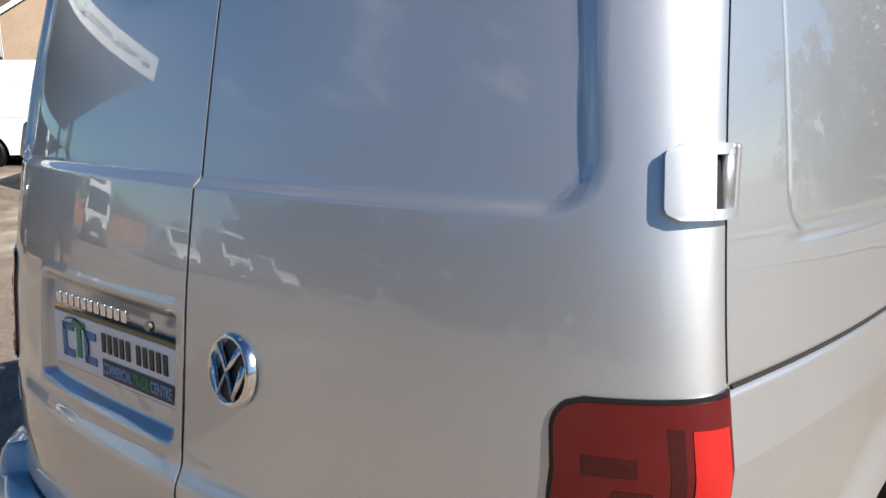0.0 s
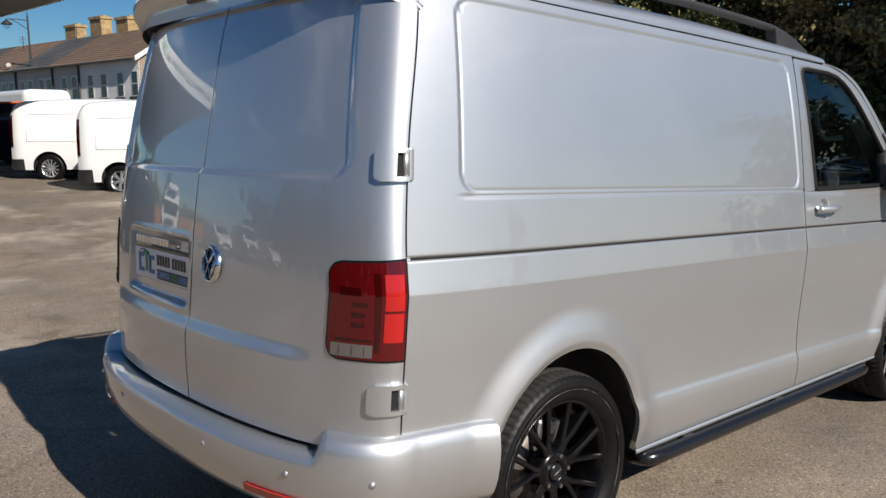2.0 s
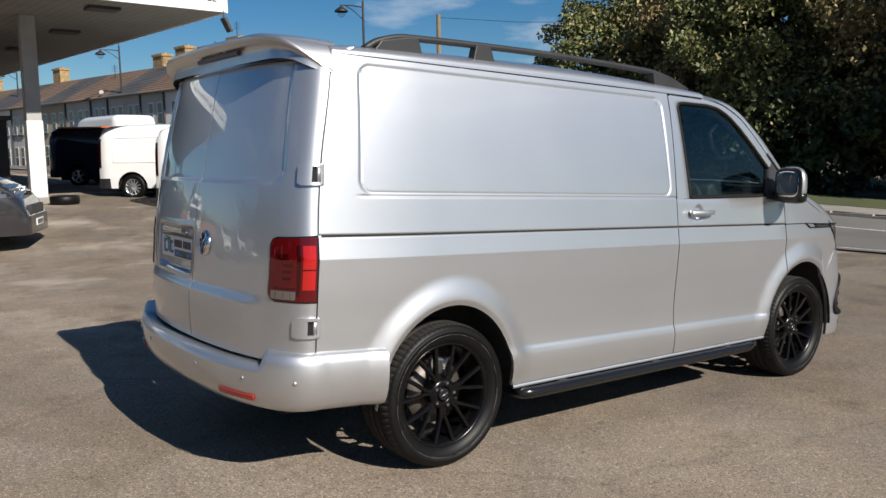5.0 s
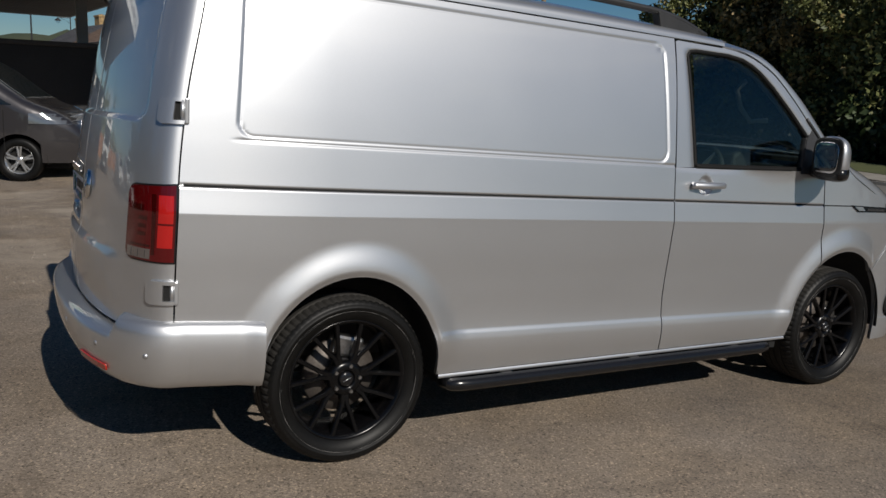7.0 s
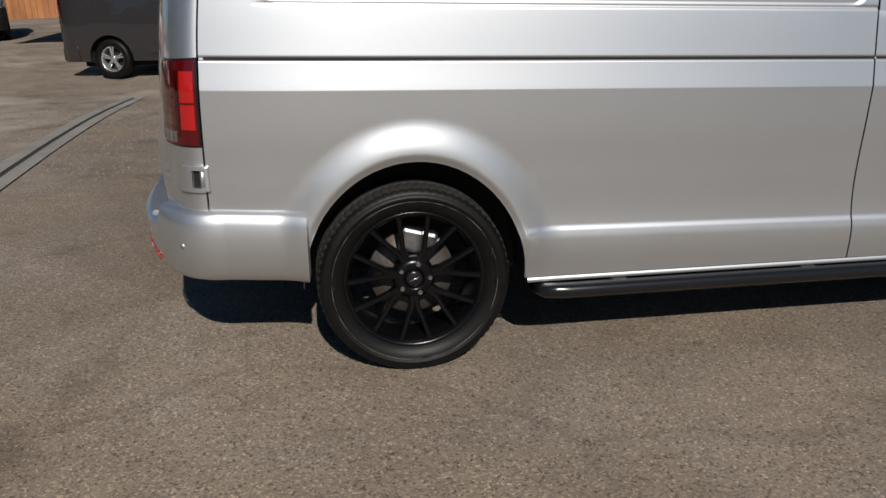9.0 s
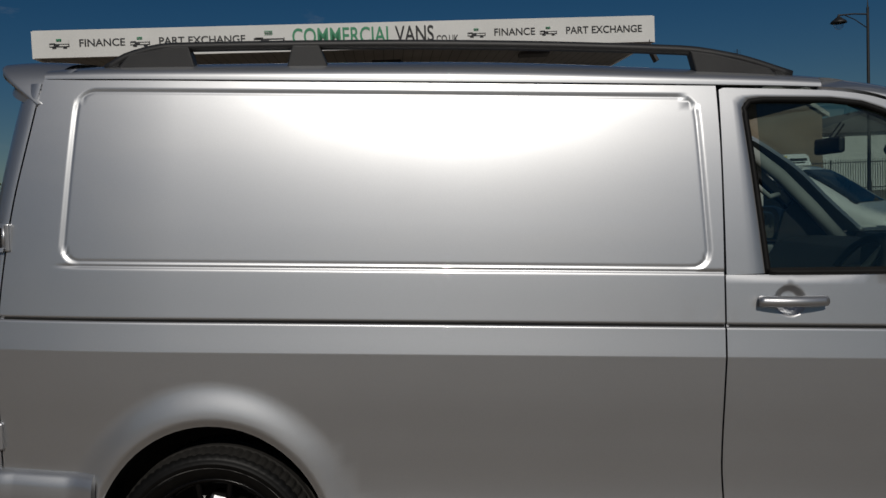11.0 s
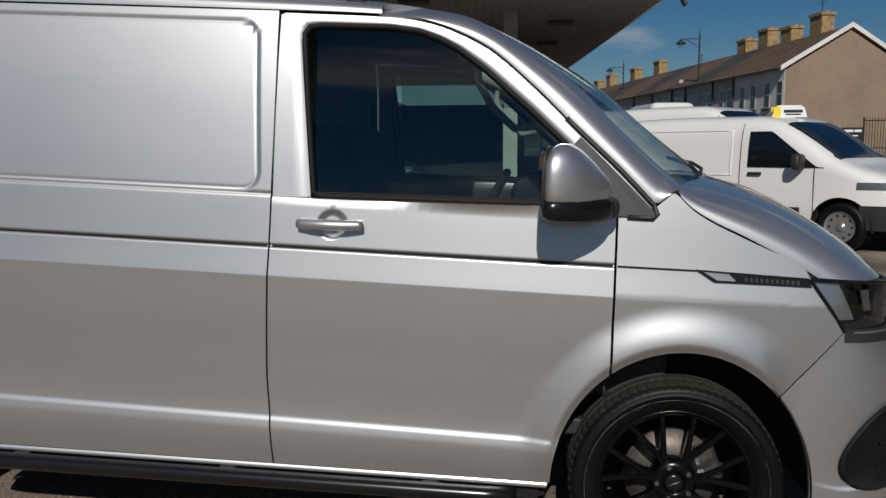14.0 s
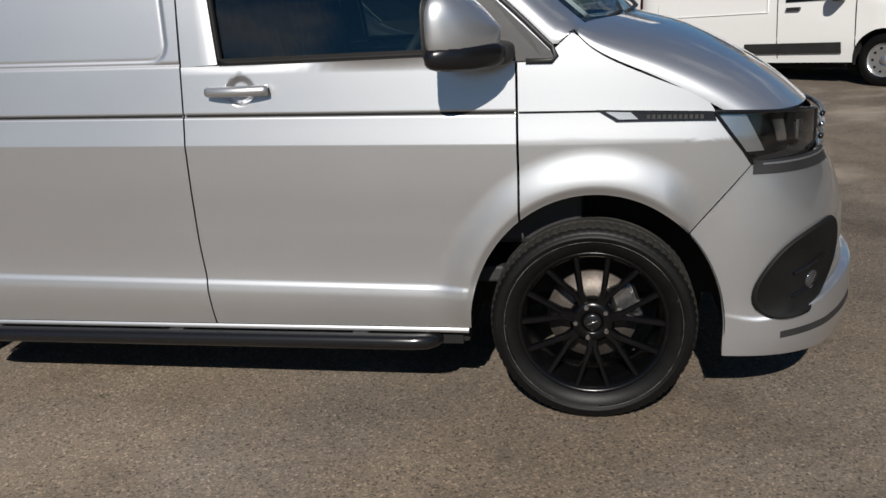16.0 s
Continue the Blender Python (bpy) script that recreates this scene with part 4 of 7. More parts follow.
            line.append((x, math.copysign(y, k), zz))
        rows.append(line)
    G = np.array(rows)
    M = np.cross(np.gradient(G, axis=1), np.gradient(G, axis=0))
    sheet("bumper_skin", G, SILVER, bumper, "", 0.02, M[5, 100, 0] > 0)
    return bumper


for sign in (-1, 1):
    cargo_side(sign)
    front_door(sign)
    a_pillar(sign)
    wing(sign)
    rear_door(sign)
roof()
windscreen()
bonnet()
front_bumper()
rear_bumper()


# ---------------------------------------------------------------- the silver van: parts
def tail_patch(name, f0, f1, zs, mat, parent, label="", out=0.004, n=26, flange=0.01, tilt=0.0):
    """A piece laid on the van's rear corner between the fractions f0(z) and f1(z)."""
    rows = []
    for z in zs:
        xs, x0 = float(rear_seam(z)), float(rear_mid(z))
        w = float(half_width(xs, z, False))
        t = np.abs(np.linspace(f0(z), f1(z), n)) * math.pi / 2
        y = w * np.sin(t)**(2 / 2.15)
        x = xs - (xs - x0) * np.maximum(np.cos(t), 0)**(2 / 2.15)
        # outward normal of the plan's superellipse
        nx, ny = -np.maximum(np.cos(t), 0)**(2 - 2 / 2.15) / (xs - x0), np.sin(t)**(2 - 2 / 2.15) / w
        k = np.hypot(nx, ny)
        s = 1 if f0(z) > 0 else -1
        up = tilt * np.linspace(0, 1, n) * (z - zs[0]) / (zs[-1] - zs[0])
        rows.append(np.stack([x + out * nx / k, s * (y + out * ny / k), z + up], axis=-1))
    G = np.array(rows)
    M = np.cross(np.gradient(G, axis=1), np.gradient(G, axis=0))
    return sheet(name, G, mat, parent, label, flange, M[..., 0].mean() > 0)


def tail_lamp(side):
    z0, z1 = 0.848, 1.122

    def inner(z, edge, r):
        d = min(z - (z0 + edge), (z1 - edge) - z)
        cut = (1 - math.sqrt(max(0.0, 1 - (1 - d / r)**2))) * r if d < r else 0.0
        lean = 0.035 * max(0.0, z - 1.0)
        return side * (0.588 + 1.15 * (edge + cut) + lean)
    zs = np.linspace(z0, z1, 40)
    lamp = tail_patch("tail_lamp", lambda z: inner(z, 0.0, 0.045), lambda z: side * 0.9985, zs, BLACK_GLOSS, van, "red tail lamp with a black rim", 0.003, 30, 0.02, 0.010)
    e = 0.0065
    zl = np.linspace(z0 + e, z1 - e, 40)
    tail_patch("lens", lambda z: inner(z, e, 0.038), lambda z: side * 0.985, zl, RED_LENS, lamp, "red lens", 0.006, 26, 0.01, 0.010)
    tail_patch("inner_reflector", lambda z: side * (0.80 - 0.06 * (z - 0.95)), lambda z: side * 0.83, np.linspace(z0 + 0.03, z1 - 0.03, 12), RED_DEEP, lamp, "", 0.0072, 6, 0.002)
    for a, b in ((0.905, 0.985), (0.992, 1.090)):
        tail_patch("light_block", lambda z: side * 0.850, lambda z: side * 0.968, np.linspace(a, b, 8), RED_BRIGHT, lamp, "bright red light block", 0.0080, 10, 0.003)
    for a, b, fa, fb in ((1.030, 1.052, 0.64, 0.73), (1.000, 1.012, 0.69, 0.76), (0.972, 0.984, 0.69, 0.75), (0.944, 0.956, 0.69, 0.75), (0.905, 0.912, 0.63, 0.79)):
        tail_patch("lens_bar", lambda z: side * fa, lambda z: side * fb, np.linspace(a, b, 4), RED_DEEP, lamp, "", 0.0072, 8, 0.002)
    clear = tail_patch("reversing_light", lambda z: side * (0.612 + 0.3 * max(0, 0.868 - z)), lambda z: side * 0.795, np.linspace(0.861, 0.897, 8), LAMP_CLEAR, lamp, "clear reversing light", 0.0075, 14, 0.003)
    for k in (0.645, 0.70, 0.755):
        tail_patch("divider", lambda z: side * k, lambda z: side * (k + 0.003), np.linspace(0.866, 0.892, 4), LAMP_DARK, clear, "", 0.0085, 3, 0.001)


def rear_hinge(side, z0, z1):
    """A rounded cover on the door, a dark slot with its pin, and arms that reach over the seam to the body."""
    zs = np.linspace(z0, z1, 14)
    r = 0.016

    def near(z):
        d = min(z - z0, z1 - z)
        return side * (0.785 + (0.035 * (1 - math.sqrt(max(0, 1 - (1 - d / r)**2))) if d < r else 0))
    hinge = tail_patch("rear_hinge", near, lambda z: side * 0.912, zs, SILVER, van, "silver hinge cover with a black slot", 0.014, 20, 0.03)
    tail_patch("slot", lambda z: side * 0.908, lambda z: side * 0.985, np.linspace(z0 + 0.004, z1 - 0.004, 5), GAP, hinge, "black slot", 0.003, 8, 0.002)
    for a, b in ((z0, z0 + 0.013), (z1 - 0.013, z1)):
        tail_patch("arm", lambda z: side * 0.906, lambda z: side * 0.9995, np.linspace(a, b, 4), SILVER, hinge, "", 0.0145, 10, 0.014)
    zc = (z0 + z1) / 2
    xs = float(rear_seam(zc))
    w = float(half_width(xs, zc, False))
    part("pivot", add_cyl(bmesh.new(), (xs - 0.009, side * (w + 0.003), z0 + 0.008), (xs - 0.009, side * (w + 0.003), z1 - 0.008), 0.0075, n=14), SILVER, hinge, smooth=True)
    part("bracket", box(xs - 0.004, xs + 0.013, min(side * (w - 0.012), side * (w + 0.0145)), max(side * (w - 0.012), side * (w + 0.0145)), z0, z1, 0.005), SILVER, hinge)


for side in (-1, 1):
    tail_lamp(side)
    rear_hinge(side, 1.338, 1.428)
    rear_hinge(side, 0.700, 0.786)


def number_plate():
    plate = part("number_plate", prism([(-0.056, 0.944), (0.398, 0.944), (0.398, 1.054), (-0.056, 1.054)], 0, 0.007, 0.002), PLATE_WHITE, van, "white show plate with blue print")
    plate.matrix_world = van.matrix_world @ Matrix(((0, 1, 0, 0.111), (1, 0, 0, 0), (0, 0, 1, 0), (0, 0, 0, 1)))
    # the recess is seen from behind, so the print runs from the far edge towards the split
    def slab(y0, y1, z0, z1, mat, name, bev=0.0):
        part(name, box(0.1085, 0.1110, min(y0, y1), max(y0, y1), z0, z1, bev), mat, plate).matrix_world = van.matrix_world
    def ring(yc, zc, ry, rz, mat, name, a0, a1, th):
        pts = [(0.1085, yc + ry * math.cos(radians(a)), zc + rz * math.sin(radians(a))) for a in np.linspace(a0, a1, 14)]
        ob = part(name, tube(pts, th, 6), mat, plate)
        ob.matrix_world = van.matrix_world
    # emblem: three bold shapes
    slab(0.360, 0.345, 0.965, 1.035, BLUE_INK, "emblem_shape")
    slab(0.360, 0.315, 1.020, 1.035, BLUE_INK, "emblem_shape")
    slab(0.360, 0.315, 0.965, 0.980, BLUE_INK, "emblem_shape")
    slab(0.318, 0.268, 1.030, 1.044, GREEN_INK, "emblem_shape")
    slab(0.301, 0.284, 0.970, 1.030, GREEN_INK, "emblem_shape")
    slab(0.270, 0.255, 0.965, 1.030, BLUE_INK, "emblem_shape")
    slab(0.270, 0.225, 1.015, 1.030, BLUE_INK, "emblem_shape")
    slab(0.270, 0.225, 0.965, 0.980, BLUE_INK, "emblem_shape")
    ring(0.315, 1.0, 0.062, 0.048, BLACK_INK, "emblem_line", 60, 200, 0.0015)
    y = 0.200
    for k in range(11):
        if k == 5:
            y -= 0.014
            continue
        slab(y, y - 0.013, 1.001, 1.038, BLACK_INK, "print_bar")
        y -= 0.0225
    slab(0.200, -0.048, 0.952, 0.987, NAVY_INK, "print_band")
    for body, y0, wide, mat in (("COMMERCIAL", 0.196, 0.104, BLUE_INK_LIGHT), ("TRADE", 0.086, 0.052, GREEN_INK), ("CENTRE", 0.028, 0.070, BLUE_INK_LIGHT)):
        cu = bpy.data.curves.new("print", 'FONT')
        cu.body, cu.size, cu.extrude, cu.offset, cu.align_y = body, 0.03, 0.0006, 0.0006, 'CENTER'
        tmp = bpy.data.objects.new("print", cu)
        me = bpy.data.meshes.new_from_object(tmp)
        bpy.data.objects.remove(tmp)
        xs = [v.co.x for v in me.vertices]
        k = wide / (max(xs) - min(xs))
        me.transform(Matrix(((0, 0, -1, 0.1080), (-k, 0, 0, y0), (0, 1, 0, 0.9695), (0, 0, 0, 1))))
        me.materials.append(mat)
        ob = new("print", me)
        ob.parent = plate
        ob.matrix_world = van.matrix_world
    strip = part("plate_backing", box(0.1135, 0.1225, -0.0840, 0.4, 0.941, 1.062, 0.002), GOLD_INK, plate, "amber plate backing")
    strip.matrix_world = van.matrix_world


number_plate()

# chrome model name: eleven plain bars, and the key plug beside them
for k in range(11):
    part("name_bar", box(0.106, 0.115, 0.372 - k * 0.0255 - 0.017, 0.372 - k * 0.0255, 1.074, 1.098, 0.002), CHROME, van, "chrome name bar")
part("key_plug", cyl((0.116, 0.025, 1.082), (0.106, 0.025, 1.082), 0.009, n=16), STEEL, van)


def round_badge():
    c = Vector((0.114, -0.215, 1.052))
    m = Matrix.Translation(c) @ Matrix.Rotation(radians(-4), 4, 'Z') @ Matrix.Rotation(radians(6), 4, 'Y')
    V, F = lathe([(0.0, -0.004), (0.045, -0.004), (0.052, -0.003)], 40)
    turn = m @ Matrix.Rotation(radians(-90), 4, 'Z')
    badge = part("badge", ([turn @ Vector(v) for v in V], F), BLACK_PLASTIC, van, "round chrome badge", True)
    V, F = lathe([(0.048, -0.002), (0.050, -0.009), (0.055, -0.012), (0.060, -0.009), (0.062, 0.004)], 48)
    part("ring", ([turn @ Vector(v) for v in V], F), CHROME, badge, "", True)
    # plain chrome chevrons inside the ring
    for pts in ([(-0.030, 0.040), (0.0, -0.002), (0.030, 0.040)], [(-0.046, 0.016), (-0.022, -0.040), (0.0, 0.000), (0.022, -0.040), (0.046, 0.016)]):
        P = [m @ Vector((-0.008, y, z)) for y, z in pts]
        V, F = tube(P, 0.0062, 8)
        part("chevron", (V, F), CHROME, badge, "", True)


round_badge()


def spoiler():
    ty = ramp_curve([0, .8, .9, 1], [0, .70, .785, .850])
    tz = ramp_curve([0, .6, .8, .9, 1], [1.998, 1.990, 1.965, 1.915, 1.815])
    tx = ramp_curve([0, .6, .8, .9, 1], [.215, .224, .255, .310, .440])
    bx = ramp_curve([0, .6, .8, .9, 1], [.264, .272, .300, .345, .440])
    by = ramp_curve([0, .8, .9, 1], [0, .730, .800, .845])
    bz = ramp_curve([0, .6, .8, .9, 1], [1.880, 1.880, 1.868, 1.840, 1.800])
    fy = ramp_curve([0, .8, .9, 1], [0, .715, .800, .846])
    fz = ramp_curve([0, .6, .8, .9, 1], [1.998, 1.985, 1.962, 1.918, 1.815])
    fx = ramp_curve([0, .8, 1], [.53, .51, .455])
    us = np.linspace(-1, 1, 81)
    rows = []
    for k, (t, drop) in enumerate(((0, 0), (.25, 0.004), (.5, 0.006), (.75, 0.004), (.95, 0), (1.0, -0.006), (1.0, -0.034))):
        a = np.abs(us)
        x = fx(a) + (tx(a) - fx(a)) * t
        y = np.sign(us) * (fy(a) + (ty(a) - fy(a)) * t)
        z = fz(a) + (tz(a) - fz(a)) * t + drop * (1 - 0.8 * smooth01((a - .75) / .25))
        rows.append(np.stack([x, y, z], axis=-1))
    lip, foot = rows[-1], np.stack([bx(a), np.sign(us) * by(a), bz(a)], axis=-1)
    inner = lip + np.stack([0.05 * (1 - smooth01((a - .8) / .2)), 0 * a, -0.006 * (1 - smooth01((a - .8) / .2))], axis=-1)
    rows += [inner, inner * 0.5 + foot * 0.5, foot]
    G = np.array(rows)
    M = np.cross(np.gradient(G, axis=1), np.gradient(G, axis=0))
    sp = sheet("spoiler", G, SILVER, van, "silver rear roof spoiler", 0.0, M[1, 40, 2] < 0)
    bm = box(0.252, 0.290, -0.30, 0.22, 1.922, 1.944, 0.006)
    part("brake_light", bm, BRAKE_DARK, sp, "dark red high brake light")
    part("antenna_wire", tube([(0.222, -0.10, 2.002), (0.228, -0.125, 1.985), (0.246, -0.145, 1.955), (0.252, -0.15, 1.945)], 0.003, 6), CHROME, sp, "small silver wire")


spoiler()

# top of the tail under the spoiler
for zz in (1.884,):
    G = tail_grid(-0.985, 0.985, np.linspace(1.862, 1.93, 8), 60)
    G[..., 0] += np.linspace(0, 0.12, 8)[:, None]
    M = np.cross(np.gradient(G, axis=1), np.gradient(G, axis=0))
    sheet("tail_header", G, SILVER, van, "", 0.0, M[..., 0].mean() > 0)


def roof_rail(sign):
    y = 0.785
    lift = ramp_curve([0.64, 0.72, 0.86, 1.3, 2.55, 2.72, 2.92], [1.935, 1.978, 2.005, 2.008, 1.980, 1.955, 1.895])
    xs = np.concatenate([np.linspace(0.64, 0.88, 12), np.linspace(0.92, 2.5, 18), np.linspace(2.55, 2.92, 14)])
    rail = part("roof_rail", tube([(x, sign * (y - 0.012 * abs(x - 1.7) / 1.2), float(lift(x))) for x in xs], 0.019, 10, False, 0.85), BLACK_PLASTIC, van, "black roof rail on three feet", True)
    top = [(0.655, 1.90), (0.72, 1.978), (0.86, 2.004), (0.92, 2.005), (0.955, 1.89)]
    for pts in (top, [(1.23, 1.88), (1.262, 2.005), (1.352, 2.005), (1.40, 1.88)], [(2.610, 1.86), (2.575, 1.975), (2.66, 1.962), (2.76, 1.938), (2.84, 1.915), (2.90, 1.86)]):
        part("foot", prism(pts, sign * (y - 0.035), sign * (y + 0.017), 0.005), BLACK_PLASTIC, rail)


for sign in (-1, 1):
    roof_rail(sign)


def wheel(x, sign, turn):
    """A black seven-Y-spoke alloy wheel with a low tyre; its outer face looks along sign * y."""
    R, rim_r = WHEEL_R, 0.247
    base = pose(x, sign * 0.832, WHEEL_R) @ (Matrix.Identity(4) if sign < 0 else Matrix.Rotation(math.pi, 4, 'Z'))
    m = base @ Matrix.Rotation(radians(turn), 4, 'Y')

    def put(name, data, mat, parent, label="", smooth=True):
        if isinstance(data, tuple):
            data = ([m @ Vector(v) for v in data[0]], data[1])
        else:
            bmesh.ops.transform(data, matrix=m, verts=data.verts)
        return part(name, data, mat, parent, label, smooth)
    # rim barrel with its lip
    w = put("wheel", lathe([(0.246, 0.10), (0.236, 0.095), (0.222, 0.08), (0.216, 0.0), (0.222, -0.05), (0.232, -0.085), (0.240, -0.098), (0.248, -0.104), (0.253, -0.102), (0.252, -0.094)], 72), BLACK_SATIN, van, "black alloy wheel with seven Y spokes")
    # tyre with circumferential grooves and shoulder blocks
    prof = [(0.247, 0.100), (0.262, 0.112), (0.295, 0.127), (0.325, 0.126), (0.338, 0.112), (0.3435, 0.090), (0.345, 0.070), (0.345, 0.052), (0.337, 0.050), (0.337, 0.042), (0.345, 0.040),
            (0.3455, 0.008), (0.337, 0.006), (0.337, -0.006), (0.3455, -0.008), (0.345, -0.040), (0.337, -0.042), (0.337, -0.050), (0.345, -0.052), (0.345, -0.070), (0.3435, -0.088),
            (0.338, -0.110), (0.327, -0.124), (0.318, -0.1270), (0.311, -0.1268), (0.309, -0.1285), (0.305, -0.1285), (0.302, -0.1265), (0.285, -0.1235), (0.268, -0.117), (0.258, -0.108), (0.2525, -0.103), (0.2490, -0.098)]
    n = 216
    V, F = lathe(prof, n)
    k = len(prof)
    V = [list(v) for v in V]
    for i in range(n):
        if i % 3 == 0:
            for j, (r, a) in enumerate(prof):
                if r > 0.336 and 0.052 <= abs(a) <= 0.113:
                    s = (r - 0.0045) / r
                    V[i * k + j][0] *= s
                    V[i * k + j][2] *= s
    # the dressed black sidewalls and the dusty running band are separate skins
    band = [f for f in F if all(4 <= q % k <= 21 for q in f)]
    walls = [f for f in F if not all(4 <= q % k <= 21 for q in f)]
    tyre = put("tyre", ([Vector(v) for v in V], walls), RUBBER, w, "low-profile black tyre", True)
    put("tread", ([Vector(v) for v in V], band), TREAD, tyre, "dusty grey tread", False)
    rib = [(0.2935 * math.cos(2 * math.pi * i / 90), -0.1262, 0.2935 * math.sin(2 * math.pi * i / 90)) for i in range(90)]
    put("sidewall_rib", tube(rib, 0.0011, 5, True), SCUFFED, tyre, "scuffed sidewall rib")
    # raised sidewall marks, unreadable
    for a0 in (20, 140, 205, 300):
        pts = [(0.288 * math.cos(radians(a)), -0.1252, 0.288 * math.sin(radians(a))) for a in np.linspace(a0, a0 + 26, 8)]
        put("sidewall_mark", tube(pts, 0.0022, 5), RUBBER, tyre)
    # spokes
    for s in range(7):
        a = 2 * math.pi * s / 7 + math.pi / 2
        u, v = Vector((math.cos(a), 0, math.sin(a))), Vector((-math.sin(a), 0, math.cos(a)))
        bm = bmesh.new()
        for br in (-1, 1):
            line = [u * 0.035 + v * 0.005 * br + Vector((0, -0.074, 0)), u * 0.105 + v * 0.009 * br + Vector((0, -0.080, 0)),
                    u * 0.145 + v * 0.024 * br + Vector((0, -0.086, 0)), u * 0.240 + v * 0.056 * br + Vector((0, -0.094, 0))]
            wid = (0.013, 0.0105, 0.009, 0.0105)
            rings = []
            for i, p in enumerate(line):
                d = (line[min(i + 1, 3)] - line[max(i - 1, 0)]).normalized()
                side_v = d.cross(Vector((0, 1, 0))).normalized()
                dep = (0.034, 0.030, 0.026, 0.024)[i]
                ww = wid[i]
                rings.append([bm.verts.new(p + side_v * ww + Vector((0, dep, 0))), bm.verts.new(p + side_v * ww + Vector((0, 0.005, 0))), bm.verts.new(p + side_v * (ww - 0.004)),
                              bm.verts.new(p - side_v * (ww - 0.004)), bm.verts.new(p - side_v * ww + Vector((0, 0.005, 0))), bm.verts.new(p - side_v * ww + Vector((0, dep, 0)))])
            for i in range(3):
                for j in range(6):
                    bm.faces.new((rings[i][j], rings[i][(j + 1) % 6], rings[i + 1][(j + 1) % 6], rings[i + 1][j]))
        bmesh.ops.recalc_face_normals(bm, faces=bm.faces[:])
        put("spoke", bm, BLACK_SATIN, w, "", False)
    put("hub", lathe([(0.0, -0.070), (0.033, -0.072), (0.036, -0.080), (0.042, -0.084), (0.062, -0.082), (0.076, -0.070), (0.078, -0.03)], 40), BLACK_SATIN, w)
    put("centre_cap", lathe([(0.0, -0.088), (0.024, -0.087), (0.030, -0.083), (0.031, -0.070)], 30), BLACK_GLOSS, w, "gloss black centre cap")
    put("cap_mark", tube([(-0.012, -0.0885, -0.014), (0.012, -0.0885, 0.014)], 0.0016, 6), ALLOY, w)
    for s in range(5):
        a = 2 * math.pi * s / 5 + math.pi / 2 - radians(turn) + radians(0 if x > 2 else 36)
        c, d = math.cos(a) * 0.056, math.sin(a) * 0.056
        put("wheel_nut", cyl((c, -0.078, d), (c, -0.091, d), 0.0095, 0.008, 6), STEEL, w, "", False)
    put("brake_disc", lathe([(0.05, -0.002), (0.155, -0.002), (0.155, 0.022), (0.05, 0.022)], 48), BRAKE_DISC, w, "weathered brake disc")
    m2 = base
    cal = box(0.075, 0.165, -0.030, 0.045, -0.060, 0.075, 0.015)
    bmesh.ops.rotate(cal, cent=(0, 0, 0), matrix=Matrix.Rotation(radians(-20 if x > 2 else -75), 3, 'Y'), verts=cal.verts)
    bmesh.ops.transform(cal, matrix=m2, verts=cal.verts)
    part("brake_caliper", cal, STEEL, w, "bare metal brake caliper")
    return w


for x, sx in ((1.0, 0), (4.0, 1)):
    for sign in (-1, 1):
        wheel(x, sign, 25.7)


def arch_liner(k, sign):
    cx, cz, a, b = ARCHES[k]
    rows = []
    t0, t1 = (0.10, math.pi + 0.03) if k == 0 else (-0.04, math.pi + 0.02)
    for y, grow in ((0.955, 0.004), (0.90, 0.012), (0.55, 0.012)):
        rows.append([(cx - (a + grow) * math.cos(t), sign * y, cz + (b + grow) * math.sin(t)) for t in np.linspace(t0, t1, 40)])
    rows.append([(cx - 0.02 * math.cos(t), sign * 0.55, cz + 0.02 * math.sin(t)) for t in np.linspace(t0, t1, 40)])
    sheet("arch_liner", np.array(rows), BLACK_PLASTIC, van, "black wheel-arch liner", 0.0)


for k in (0, 1):
    for sign in (-1, 1):
        arch_liner(k, sign)
        x_back = ARCHES[k][0] - ARCHES[k][2]
        if k:
            # added dark box that hides sunlit inner edges behind the front wheel
            part("arch_blackout", box(x_back - 0.16, x_back - 0.012, min(sign * 0.60, sign * 0.915), max(sign * 0.60, sign * 0.915), 0.265, 0.60, 0.01), GAP, van)

# floor pan, closed underneath
part("floor_pan", box(0.34, 4.40, -0.54, 0.54, 0.26, 0.46, 0.02), GAP, van, "black underbody")
for x0, x1 in ((1.45, 3.56),):
    for sign in (-1, 1):
        part("sill", prism([(x0, 0.262), (x1, 0.262), (x1, 0.345), (x0, 0.345)], sign * 0.50, sign * 0.928, 0.004), GAP, van, "black sill underside")


def side_bar(sign):
    y, z = 0.965, 0.284
    pts = [(1.455, sign * 0.90, z + 0.002), (1.475, sign * 0.955, z + 0.001), (1.515, sign * (y - 0.004), z), (1.56, sign * y, z)]
    pts += [(x, sign * y, z) for x in np.linspace(1.7, 3.30, 12)]
    pts += [(3.385, sign * y, z), (3.43, sign * (y - 0.006), z), (3.455, sign * 0.94, z), (3.47, sign * 0.89, z)]
    bar = part("side_bar", tube(pts, 0.032, 16, False, 0.92), BLACK_GLOSS, van, "gloss black tubular side bar", True)
    for x in (1.75, 2.5, 3.2):
        part("bracket", box(x - 0.03, x + 0.03, min(sign * 0.86, sign * 0.97), max(sign * 0.86, sign * 0.97), 0.285, 0.315, 0.006), BLACK_PLASTIC, bar)
    # thin bright lip along the sill over the bar
    xs = np.linspace(1.405, 3.585, 30)
    G = np.array([np.stack([xs, sign * (half_width(xs, 0.336, False) + o), np.full_like(xs, z)], axis=-1) for o, z in ((0.001, 0.3335), (0.005, 0.328), (0.006, 0.320), (0.001, 0.316))])
